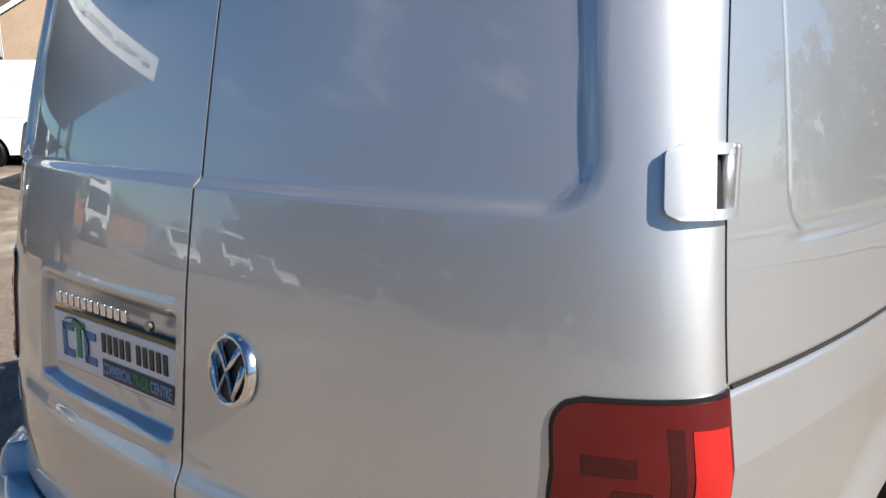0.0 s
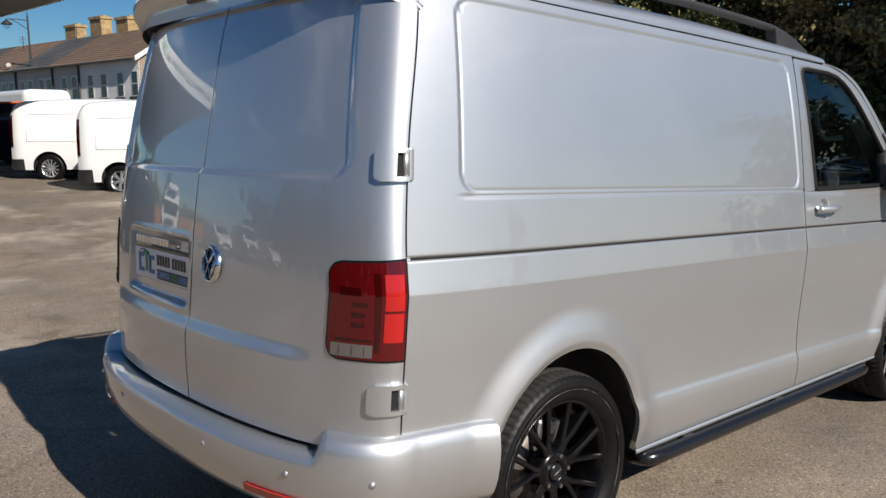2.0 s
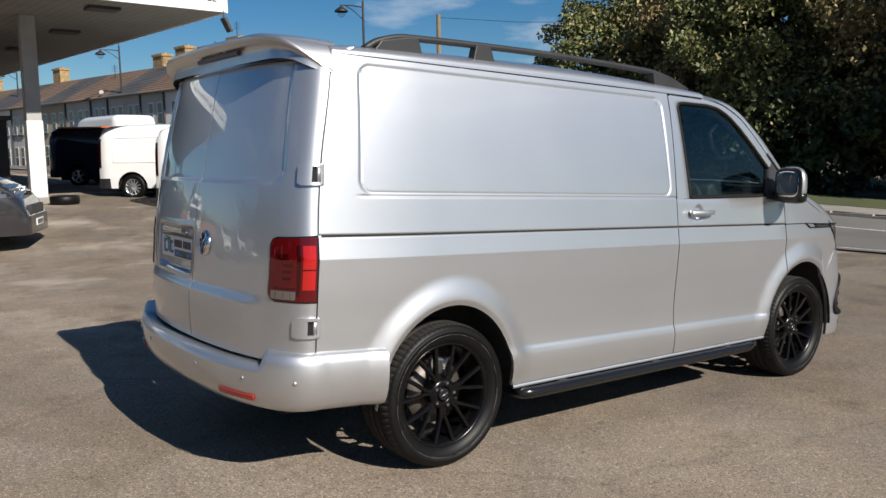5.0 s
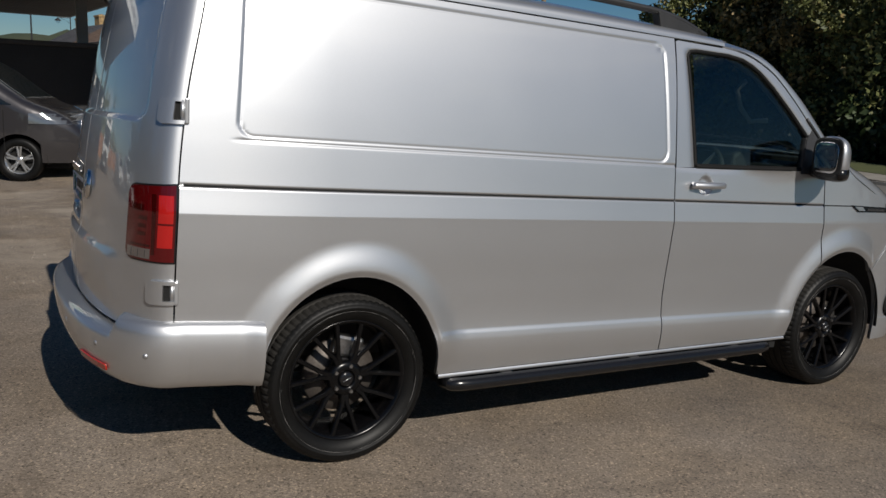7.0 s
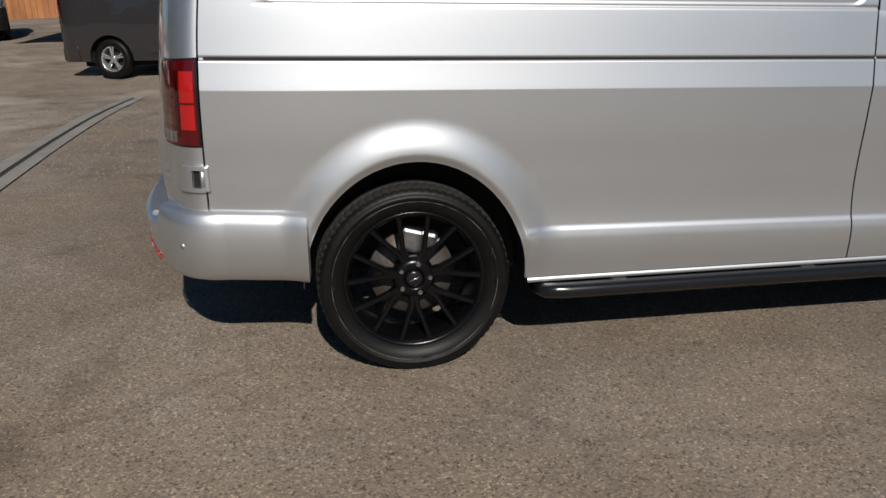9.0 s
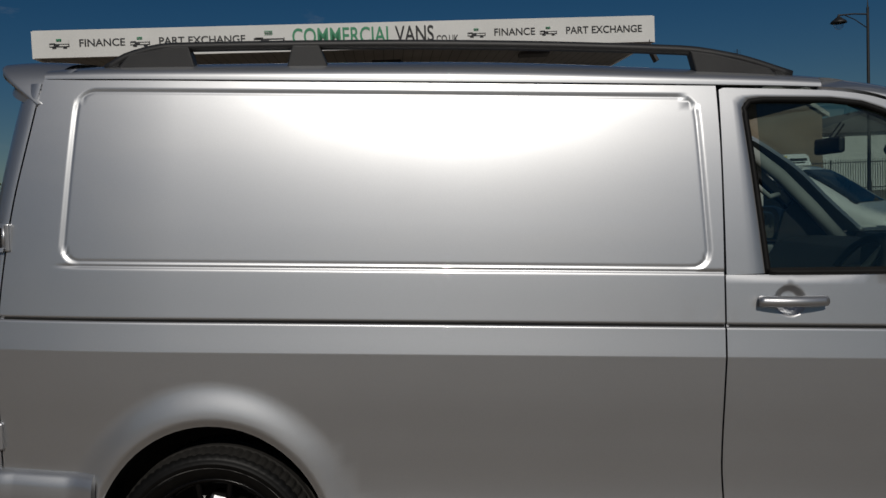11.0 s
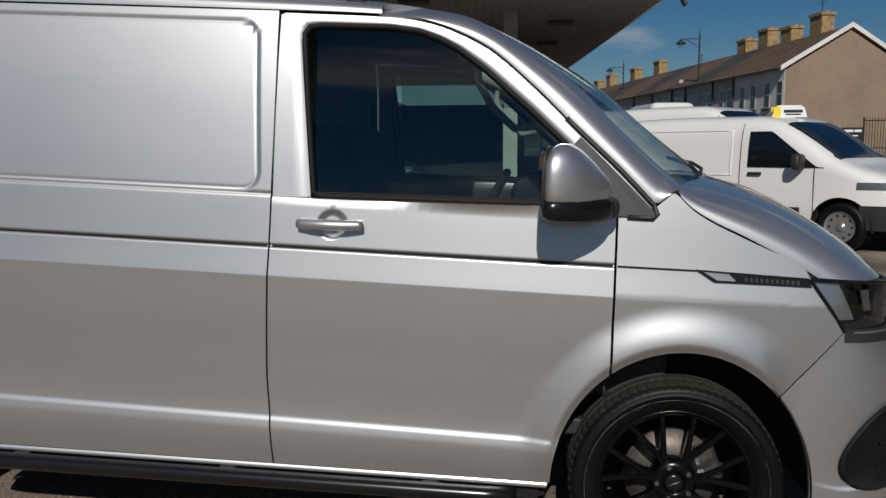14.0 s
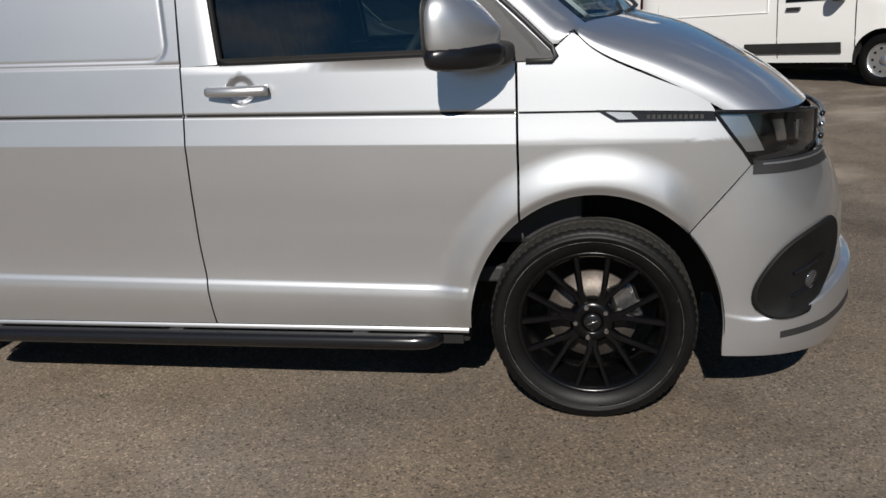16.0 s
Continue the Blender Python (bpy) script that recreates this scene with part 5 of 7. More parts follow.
    M = np.cross(np.gradient(G, axis=1), np.gradient(G, axis=0))
    sheet("sill_lip", G, SILVER, van, "bright sill lip", 0.006, M[..., 1].mean() * sign < 0)


for sign in (-1, 1):
    side_bar(sign)


def rear_bumper_point(t, off, z):
    a = t / 0.72 * math.pi / 2
    e = 2 / 2.5
    w = float(half_width(0.36, 0.60, False)) + off + 0.004
    return (0.36 - (0.36 - 0.035 + off) * math.cos(a)**e, w * math.sin(a)**e, z)


bumper_ob = [o for o in van.children if o.name.startswith("rear_bumper")][0]
for sign in (-1, 1):
    rows = []
    for z in np.linspace(0.420, 0.444, 4):
        rows.append([(p[0], sign * p[1], p[2]) for p in (rear_bumper_point(t, 0.014 + (z - 0.420) * 0.30 + 0.004, z) for t in np.linspace(0.225, 0.385, 20))])
    G = np.array(rows)
    M = np.cross(np.gradient(G, axis=1), np.gradient(G, axis=0))
    sheet("reflector", G, REFLECTOR, bumper_ob, "red reflector strip", 0.006, M[..., 0].mean() > 0)
    for t in (0.12, 0.34, 0.575):
        p = Vector(rear_bumper_point(t, 0.028, 0.515))
        q = Vector(rear_bumper_point(t, 0.033, 0.515))
        p.y *= sign
        q.y *= sign
        d = (q - p).normalized()
        part("parking_sensor", cyl(p - d * 0.004, p + d * 0.0035, 0.0095, n=18), SILVER, bumper_ob, "round parking sensor", True)


def headlight(sign):
    zs = np.linspace(0.882, 1.044, 16)

    def start(z):
        return 4.366 + (1.044 - z) / 0.162 * 0.118
    G = np.array([nose_row(z, start(z), 0.56 - 0.10 * (z < 0.90), 34, -0.018, sign) for z in zs])
    # the top edge falls towards the middle of the nose
    G[..., 2] -= 0.034 * np.linspace(0, 1, G.shape[1])[None, :]**1.2 * ((zs - 0.882) / 0.162)[:, None]
    M = np.cross(np.gradient(G, axis=1), np.gradient(G, axis=0))
    fl = M[..., 0].mean() < 0
    H = G.copy()
    H[..., 0] -= 0.05
    H[..., 1] *= 0.93
    lamp = sheet("headlight", H, BLACK_GLOSS, van, "dark-bezelled headlight with chrome reflectors", 0.0, fl)
    sheet("lens", G, GLASS_LAMP, lamp, "clear lamp cover", 0.0, fl)
    # black housing that closes the lamp all round
    K = G.copy()
    K[..., 0] -= 0.002
    walls = [np.stack([K[:, -1], H[:, -1]], axis=1), np.stack([K[-1], H[-1]], axis=1), np.stack([K[0], H[0]], axis=1), np.stack([K[:, 0], H[:, 0]], axis=1)]
    sheet("housing", walls, BLACK_PLASTIC, lamp, "", 0.0, fl)
    for (i0, i1), (j0, j1), inset, mat in (((3, 15), (1, 8), 0.014, ALLOY), ((5, 13), (14, 19), 0.025, CHROME), ((8, 15), (8, 14), 0.03, BLACK_GLOSS), ((4, 12), (24, 30), 0.025, CHROME)):
        S = G[i0:i1, j0:j1].copy()
        S[..., 0] -= inset
        S[..., 1] -= sign * inset * 0.8
        sheet("reflector", S, mat, lamp, "", 0.006, fl)
    rim = [tuple(p) for p in G[0]] + [tuple(p) for p in G[:, -1]] + [tuple(p) for p in G[-1][::-1]] + [tuple(p) for p in G[:, 0][::-1]]
    part("bezel", tube(rim, 0.006, 6, True), BLACK_GLOSS, lamp)
    S = np.array([nose_row(z, 4.487, 0.62, 30, float(bumper_out(z)) + 0.006, sign) for z in np.linspace(0.846, 0.888, 5)])
    S[..., 2] -= 0.012 * np.linspace(0, 1, 30)[None, :]
    M = np.cross(np.gradient(S, axis=1), np.gradient(S, axis=0))
    sheet("skirt", S, BLACK_PLASTIC, lamp, "black strip under the lamp", 0.01, M[..., 0].mean() < 0)
    part("light_guide", tube([tuple(p) for p in S[3][2:]], 0.0035, 6), ALLOY, lamp, "thin bright strip")


for sign in (-1, 1):
    headlight(sign)
    # black trim blade behind the headlight, with a bright tip
    blade = [(4.015, 1.062), (4.362, 1.046), (4.372, 1.018), (4.075, 1.024)]
    bm = bmesh.new()
    f = [bm.verts.new((x, sign * (float(half_width(x, z, False)) + 0.006), z)) for x, z in blade]
    b = [bm.verts.new((x, sign * (float(half_width(x, z, False)) - 0.01), z)) for x, z in blade]
    bm.faces.new(f)
    bm.faces.new(b[::-1])
    for i in range(4):
        bm.faces.new((f[i], f[(i + 1) % 4], b[(i + 1) % 4], b[i]))
    bmesh.ops.recalc_face_normals(bm, faces=bm.faces[:])
    trim = part("side_blade", bm, BLACK_GLOSS, van, "gloss black wing trim with a chrome tip")
    bm = bmesh.new()
    tip = [(4.042, 1.055), (4.118, 1.051), (4.140, 1.030), (4.082, 1.031)]
    f = [bm.verts.new((x, sign * (float(half_width(x, z, False)) + 0.0085), z)) for x, z in tip]
    b = [bm.verts.new((x, sign * (float(half_width(x, z, False)) + 0.002), z)) for x, z in tip]
    bm.faces.new(f)
    bm.faces.new(b[::-1])
    for i in range(4):
        bm.faces.new((f[i], f[(i + 1) % 4], b[(i + 1) % 4], b[i]))
    bmesh.ops.recalc_face_normals(bm, faces=bm.faces[:])
    part("tip", bm, ALLOY, trim, "chrome tip")
    for k in range(11):
        x = 4.165 + k * 0.0158
        z = 1.036 - 0.0005 * k
        y = float(half_width(x, z, False)) + 0.0065
        part("name_bar", box(x, x + 0.010, min(sign * y, sign * (y + 0.002)), max(sign * y, sign * (y + 0.002)), z - 0.0065, z + 0.0065), GREY_PLASTIC, trim)

# grille between the headlights
G = np.array([[p for p in nose_row(z, 4.36, 1.0, 50, -0.045, -1)[22:]] + [(x, -y, z) for x, y, z in nose_row(z, 4.36, 1.0, 50, -0.045, -1)[22:][::-1]] for z in np.linspace(0.89, 0.995, 8)])
grille = sheet("grille", G, BLACK_PLASTIC, van, "black front grille with bright bars", 0.0)
for z, mat in ((0.865, CHROME), (0.905, BLACK_GLOSS), (0.945, CHROME), (0.980, BLACK_GLOSS)):
    half = nose_row(z, 4.36, 1.0, 50, -0.004, -1)[24:]
    part("grille_bar", tube(half + [(x, -y, w) for x, y, w in half[::-1][1:]], 0.009, 8), mat, grille, "", True)


def superquad(c, r, e1, e2, nu=28, nv=18):
    V, F = [], []

    def p(v, e):
        return math.copysign(abs(v)**e, v)
    for i in range(nv + 1):
        a = -math.pi / 2 + math.pi * i / nv
        for j in range(nu):
            b = 2 * math.pi * j / nu
            V.append(Vector((c[0] + r[0] * p(math.cos(a), e1) * p(math.cos(b), e2), c[1] + r[1] * p(math.cos(a), e1) * p(math.sin(b), e2), c[2] + r[2] * p(math.sin(a), e1))))
    for i in range(nv):
        for j in range(nu):
            F.append((i * nu + j, i * nu + (j + 1) % nu, (i + 1) * nu + (j + 1) % nu, (i + 1) * nu + j))
    return V, F


def door_mirror(sign):
    cx, cy, cz = 3.630, sign * 1.085, 1.326

    def pull_in(v):
        # in plan the outer end curves back towards the door
        u = min(1.0, max(0.0, (v.x - 3.56) / 0.175))
        out = (sign * v.y - 0.96) / 0.25
        if out > 0:
            v.y = sign * (0.96 + 0.25 * out * (1 - 0.78 * u**1.8))

    V, F = superquad((cx - 0.006, cy, cz), (0.088, 0.125, 0.114), 0.74, 0.66, 36, 24)
    for v in V:
        v.x = max(v.x, 3.560)
        # the nose of the cap falls away forwards
        up = (v.z - cz) / 0.110
        v.x -= 0.09 * max(0.0, up) * max(0, (v.x - 3.56) / 0.17)
        pull_in(v)
    swing = Matrix.Translation((3.53, sign * 1.20, 0)) @ Matrix.Rotation(radians(18) * sign, 4, 'Z') @ Matrix.Translation((-3.56, -sign * 1.20, 0))
    shell = part("door_mirror", ([swing @ v for v in V], F), SILVER, van, "silver door mirror with a black lower shell", True)
    V2, F2 = superquad((cx, cy, 1.249), (0.094, 0.128, 0.044), 0.7, 0.6, 36, 14)
    for v in V2:
        v.x = max(v.x, 3.554)
        pull_in(v)
    part("lower_shell", ([swing @ v for v in V2], F2), BLACK_GLOSS, shell, "gloss black lower shell", True)
    V3, F3 = superquad((3.560, cy, cz + 0.002), (0.009, 0.121, 0.104), 0.5, 0.6, 30, 12)
    part("mirror_rim", ([swing @ v for v in V3], F3), BLACK_PLASTIC, shell, "", True)
    V4, F4 = superquad((3.5505, cy, cz + 0.002), (0.003, 0.098, 0.080), 0.5, 0.5, 30, 12)
    part("mirror_face", ([swing @ v for v in V4], F4), MIRROR, shell, "mirror glass", True)
    V5, F5 = superquad((3.700, sign * 0.985, 1.248), (0.070, 0.075, 0.036), 0.6, 0.6, 24, 12)
    part("mirror_arm", (V5, F5), BLACK_PLASTIC, shell, "", True)


for sign in (-1, 1):
    door_mirror(sign)

# wipers and scuttle
part("scuttle", prism([(3.94, -0.80), (4.12, -0.45), (4.19, 0.0), (4.12, 0.45), (3.94, 0.80), (3.86, 0.5), (3.9, 0.0), (3.86, -0.5)], 1.275, 1.305, 0.004, axis='z'), BLACK_PLASTIC, van, "black scuttle panel")
part("wiper", tube([(4.03, -0.66, 1.322), (4.10, -0.48, 1.345), (4.09, -0.36, 1.372), (4.08, 0.02, 1.395)], 0.007, 8), BLACK_PLASTIC, van, "black wiper arm")
part("wiper", tube([(4.12, -0.40, 1.340), (4.165, -0.18, 1.360), (4.15, -0.05, 1.380), (4.12, 0.40, 1.395)], 0.007, 8), BLACK_PLASTIC, van, "black wiper arm")

# ---------------------------------------------------------------- cabin
part("bulkhead", box(2.585, 2.615, -0.80, 0.80, 0.46, 1.85, 0.01), CABIN_DARK, van, "dark load-space bulkhead")
part("cabin_floor", box(2.60, 3.70, -0.84, 0.84, 0.46, 0.52, 0.01), CABIN_DARK, van)
part("headlining", box(2.60, 3.14, -0.70, 0.70, 1.835, 1.85, 0.004), CABIN_GREY, van, "grey headlining")


def seat(y, w):
    s = part("seat", box(2.70, 3.18, y - w / 2, y + w / 2, 0.78, 0.93, 0.05, 3), CLOTH, van, "dark cloth cab seat")
    bm = box(-0.07, 0.07, y - w / 2, y + w / 2, 0.0, 0.62, 0.05, 3)
    bmesh.ops.rotate(bm, cent=(0, 0, 0), matrix=Matrix.Rotation(radians(-10), 3, 'Y'), verts=bm.verts)
    bmesh.ops.translate(bm, vec=(2.735, 0, 0.88), verts=bm.verts)
    part("backrest", bm, CLOTH, s)
    part("seat_base", box(2.74, 3.12, y - w / 2 + 0.04, y + w / 2 - 0.04, 0.52, 0.79, 0.02), CABIN_DARK, s)


seat(-0.43, 0.50)
seat(0.36, 0.86)
dash = part("dashboard", prism([(3.46, 0.60), (3.40, 0.95), (3.44, 1.12), (3.54, 1.262), (3.72, 1.285), (3.97, 1.275), (3.97, 0.60)], -0.84, 0.84, 0.02), CABIN_DARK, van, "black dashboard")
V, F = lathe([(0.185 + 0.016 * math.cos(a), 0.016 * math.sin(a)) for a in np.linspace(0, 2 * math.pi, 11)], 40, 'z')
tilt = pose(3.315, -0.42, 1.165) @ Matrix.Rotation(radians(-62), 4, 'Y')
sw = part("steering_wheel", ([tilt @ Vector(v) for v in V], F), CABIN_DARK, van, "black steering wheel", True)
part("wheel_boss", ([tilt @ Vector(v) for v in lathe([(0, 0.03), (0.06, 0.025), (0.075, -0.01), (0.0, -0.03)], 24, 'z')[0]], lathe([(0, 0.03), (0.06, 0.025), (0.075, -0.01), (0.0, -0.03)], 24, 'z')[1]), CABIN_DARK, sw, "", True)
for a in (0, 120, 240):
    p, q = tilt @ Vector((0.05 * math.cos(radians(a + 90)), 0.05 * math.sin(radians(a + 90)), 0)), tilt @ Vector((0.18 * math.cos(radians(a + 90)), 0.18 * math.sin(radians(a + 90)), 0))
    part("wheel_spoke", cyl(p, q, 0.014, n=8), ALLOY if a else CABIN_DARK, sw)
part("instrument_hood", prism([(3.42, 1.14), (3.43, 1.30), (3.50, 1.345), (3.66, 1.31), (3.70, 1.16)], -0.60, -0.24, 0.02), CABIN_DARK, dash)
for sign in (-1, 1):
    pil = part("pillar_trim", tube([(3.14, sign * 0.755, 1.825), (3.345, sign * 0.775, 1.735), (3.525, sign * 0.795, 1.605), (3.705, sign * 0.81, 1.435), (3.87, sign * 0.82, 1.26)], 0.036, 12, False, 1.0), CABIN_GREY, van, "grey pillar trim", True)
    part("grab_handle", tube([(3.30, sign * 0.735, 1.70), (3.30, sign * 0.68, 1.65), (3.35, sign * 0.675, 1.56), (3.43, sign * 0.68, 1.49), (3.50, sign * 0.74, 1.50)], 0.014, 8), CABIN_GREY, pil, "grey grab handle", True)
part("rear_view_mirror", box(3.40, 3.43, -0.12, 0.12, 1.67, 1.74, 0.012), BLACK_PLASTIC, van, "black interior mirror")
part("mirror_stalk", cyl((3.42, 0, 1.73), (3.47, 0, 1.80), 0.012, n=8), BLACK_PLASTIC, van)


# ---------------------------------------------------------------- yard, road and forecourt
PALE_RENDER = mottled("pale_house_render", (0.72, 0.71, 0.69), (0.58, 0.57, 0.55), 0.6, 0.85, 25.0, (0.8, 0.8, 0.8), 0.15)
GREY_RENDER = mottled("grey_house_render", (0.46, 0.44, 0.42), (0.36, 0.345, 0.33), 0.6, 0.85, 25.0, (0.8, 0.8, 0.8), 0.15)
BLUE_RENDER = mottled("blue_grey_house_render", (0.36, 0.39, 0.44), (0.28, 0.31, 0.35), 0.6, 0.85, 25.0, (0.8, 0.8, 0.8), 0.15)
TAN_RENDER = mottled("tan_pebbledash", (0.30, 0.222, 0.158), (0.225, 0.168, 0.124), 0.35, 0.95, 14.0, (0.62, 0.6, 0.58), 0.4)
TAN_LIGHT = mottled("buff_render", (0.42, 0.36, 0.28), (0.34, 0.29, 0.23), 0.5, 0.9, 14.0, (0.75, 0.75, 0.75), 0.3)
CHIMNEY_BRICK = mottled("yellow_chimney_brick", (0.42, 0.29, 0.13), (0.20, 0.135, 0.075), 5.0, 0.9, 16.0, (0.45, 0.42, 0.4), 0.5)
ROOF_BROWN = mottled("brown_roof_tiles", (0.165, 0.105, 0.070), (0.11, 0.075, 0.055), 0.7, 0.85, 9.0, (0.6, 0.58, 0.56), 0.3, random_tone=0.12)
ROOF_GREY = mottled("grey_roof_slates", (0.095, 0.09, 0.09), (0.06, 0.058, 0.06), 0.7, 0.7, 9.0, (0.6, 0.6, 0.6), 0.3, random_tone=0.12)
WHITE_TRIM = mottled("white_trim_paint", (0.70, 0.70, 0.68), (0.58, 0.57, 0.55), 2.0, 0.6, 30.0, (0.85, 0.85, 0.85), 0.05)
DARK_TRIM = mottled("dark_trim_paint", (0.035, 0.033, 0.032), (0.055, 0.05, 0.048), 3.0, 0.7, 40.0, bump=0.1)
SOFFIT = mottled("grey_soffit_boards", (0.24, 0.225, 0.205), (0.18, 0.17, 0.155), 0.5, 0.75, 20.0, (0.8, 0.8, 0.8), 0.1)
COLUMN_GREY = mottled("grey_painted_column", (0.38, 0.375, 0.36), (0.30, 0.29, 0.28), 1.2, 0.6, 30.0, (0.85, 0.85, 0.85), 0.1)
DARK_WALL = mottled("charcoal_wall", (0.018, 0.019, 0.022), (0.028, 0.028, 0.03), 0.8, 0.8, 20.0, bump=0.15)
FENCE_WOOD = mottled("orange_fence_timber", (0.36, 0.15, 0.055), (0.26, 0.105, 0.04), 1.2, 0.85, 12.0, (0.6, 0.58, 0.55), 0.2, random_tone=0.15)
IRON = mottled("black_ironwork", (0.014, 0.014, 0.015), (0.028, 0.027, 0.026), 4.0, 0.5, 40.0, bump=0.1)
POLE_WOOD = mottled("weathered_pole_wood", (0.24, 0.18, 0.11), (0.17, 0.13, 0.085), 2.0, 0.9, 30.0, bump=0.3)
GRASS_MAT = mottled("verge_grass", (0.075, 0.085, 0.025), (0.05, 0.06, 0.02), 1.0, 0.9, 30.0, bump=0.3)
BARK = mottled("tree_bark", (0.055, 0.042, 0.030), (0.035, 0.028, 0.02), 4.0, 0.95, 30.0, bump=0.5)
HILL_MAT = mottled("wooded_hill", (0.035, 0.05, 0.022), (0.055, 0.06, 0.028), 0.05, 0.95, 0.6, (0.5, 0.5, 0.5), 0.6)
BIN_BROWN = mottled("brown_bin_plastic", (0.06, 0.028, 0.016), (0.05, 0.024, 0.014), 4.0, 0.5, 60.0, bump=0.05)
WINDOW_DARK = principled("house_window_glass", (0.012, 0.014, 0.017), 0.03, 0.0, 0.0, 0.7)
ORANGE_PAINT = principled("orange_paint", (0.62, 0.13, 0.02), 0.4)
YELLOW_INK = principled("yellow_panel", (0.75, 0.55, 0.03), 0.4)


def leaf_material(name, dark, light, dry):
    """Leaves that differ one from another: dark, lit green and some dry brown."""
    m = principled(name, dark, 0.55, 0.0, 0.0, 0.35)
    geo = node(m, "ShaderNodeNewGeometry")
    r = node(m, "ShaderNodeValToRGB")
    r.color_ramp.elements[0].color = (*dark, 1)
    r.color_ramp.elements[1].color = (*dry, 1)
    r.color_ramp.elements.new(0.55).color = (*light, 1)
    r.color_ramp.elements.new(0.88).color = (*light, 1)
    link(m, geo.outputs["Random Per Island"], r.inputs["Fac"])
    link(m, r.outputs["Color"], bsdf(m).inputs["Base Color"])
    return m


LEAF = leaf_material("leaf_green", (0.06, 0.072, 0.026), (0.145, 0.155, 0.055), (0.27, 0.20, 0.085))
LEAF_DRY = leaf_material("leaf_olive_brown", (0.10, 0.085, 0.038), (0.23, 0.175, 0.075), (0.33, 0.23, 0.10))
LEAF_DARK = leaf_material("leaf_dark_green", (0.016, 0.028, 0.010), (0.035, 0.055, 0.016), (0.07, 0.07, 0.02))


def strip(name, pts_a, pts_b, mat, lift, label, category):
    """A flat band laid on the ground between two lines."""
    V, F = [], []
    n = len(pts_a)
    for (xa, ya), (xb, yb) in zip(pts_a, pts_b):
        for k in range(5):
            x, y = xa + (xb - xa) * k / 4, ya + (yb - ya) * k / 4
            V.append((x, y, float(ground_z(x, y)) + lift))
    for i in range(n - 1):
        for k in range(4):
            F.append((i * 5 + k, i * 5 + k + 1, (i + 1) * 5 + k + 1, (i + 1) * 5 + k))
    return tagged(part(name, (V, F), mat), label, category, kind="structure")


def road_x(y, off):
    return 12.9 - 0.155 * (y - 3.0) + off


ys = np.concatenate([np.arange(-60, 60, 2.0), np.arange(60, 141, 8.0)])
strip("road", [(road_x(y, 0.0), y) for y in ys], [(road_x(y, 6.9), y) for y in ys], ROAD, 0.03, "grey asphalt street beside the yard", "road")
strip("pavement", [(road_x(y, 7.02), y) for y in ys], [(road_x(y, 8.6), y) for y in ys], CONCRETE, 0.13, "concrete pavement along the street", "pavement")
strip("verge", [(road_x(y, 8.6), y) for y in ys[:52]], [(road_x(y, 11.4), y) for y in ys[:52]], GRASS_MAT, 0.14, "rough grass verge beside the pavement", "verge")
for off, w in ((4.35, 0.12), (0.25, 0.10)):
    strip("road_line", [(road_x(y, off), y) for y in ys], [(road_x(y, off + w), y) for y in ys], WHITE_LINE, 0.036, "worn white line on the street", "road marking")


def kerb(off, sign):
    bm = bmesh.new()
    for y in np.arange(-14, 44, 1.0):
        xa, xb = road_x(y, off), road_x(y + 0.985, off)
        za = float(ground_z(xa, y))
        v = [bm.verts.new(p) for p in ((xa, y, za), (xa + 0.13, y, za), (xb + 0.13, y + 0.985, za), (xb, y + 0.985, za),
                                       (xa, y, za + 0.135), (xa + 0.13, y, za + 0.135), (xb + 0.13, y + 0.985, za + 0.135), (xb, y + 0.985, za + 0.135))]
        for q in ((4, 5, 6, 7), (0, 1, 5, 4), (1, 2, 6, 5), (2, 3, 7, 6), (3, 0, 4, 7)):
            bm.faces.new([v[i] for i in q])
    return tagged(part("kerb", bm, CONCRETE), "grey concrete kerbstones along the street", "kerb", kind="structure")


kerb(6.9, 1)

# drainage channel across the yard: two concrete edgings with a dark slot
for a, b, mat, lift in ((-0.15, -0.026, CONCRETE, 0.012), (-0.026, 0.026, DRAIN_SLOT, 0.006), (0.026, 0.15, CONCRETE, 0.012)):
    yy = np.linspace(1.2, 9.3, 14)
    strip("drain_channel", [(-1.66 - 0.03 * (y - 2.8) + a, y) for y in yy], [(-1.66 - 0.03 * (y - 2.8) + b, y) for y in yy], mat, lift, "concrete drainage channel set into the yard", "drain")

# loose chippings strewn over the yard
rng = np.random.default_rng(5)
V, F = [], []
for k in range(5200):
    if k < 3400:
        x, y = rng.uniform(-3.5, 6.5), rng.uniform(-4.2, 3.2)
        if 0.05 < x < 4.8 and -0.9 < y < 0.9:
            continue
        s = rng.uniform(0.002, 0.006)
    else:
        x, y = rng.normal(-1.6, 1.4), rng.uniform(2.5, 8)
        s = rng.uniform(0.004, 0.014)
    z = float(ground_z(x, y))
    b = len(V)
    a = rng.uniform(0, 6.28)
    for j in range(4):
        V.append((x + s * math.cos(a + j * 1.57) * rng.uniform(.7, 1.2), y + s * math.sin(a + j * 1.57) * rng.uniform(.7, 1.2), z - 0.001))
    V.append((x, y, z + s * rng.uniform(0.5, 0.9)))
    F += [(b, b + 1, b + 4), (b + 1, b + 2, b + 4), (b + 2, b + 3, b + 4), (b + 3, b, b + 4)]
tagged(part("loose_grit", (V, F), mottled("pale_grit", (0.25, 0.215, 0.18), (0.14, 0.12, 0.10), 9.0, 0.9, 50.0, bump=0.1)), "loose pale grit scattered on the asphalt", "grit", kind="stuff")

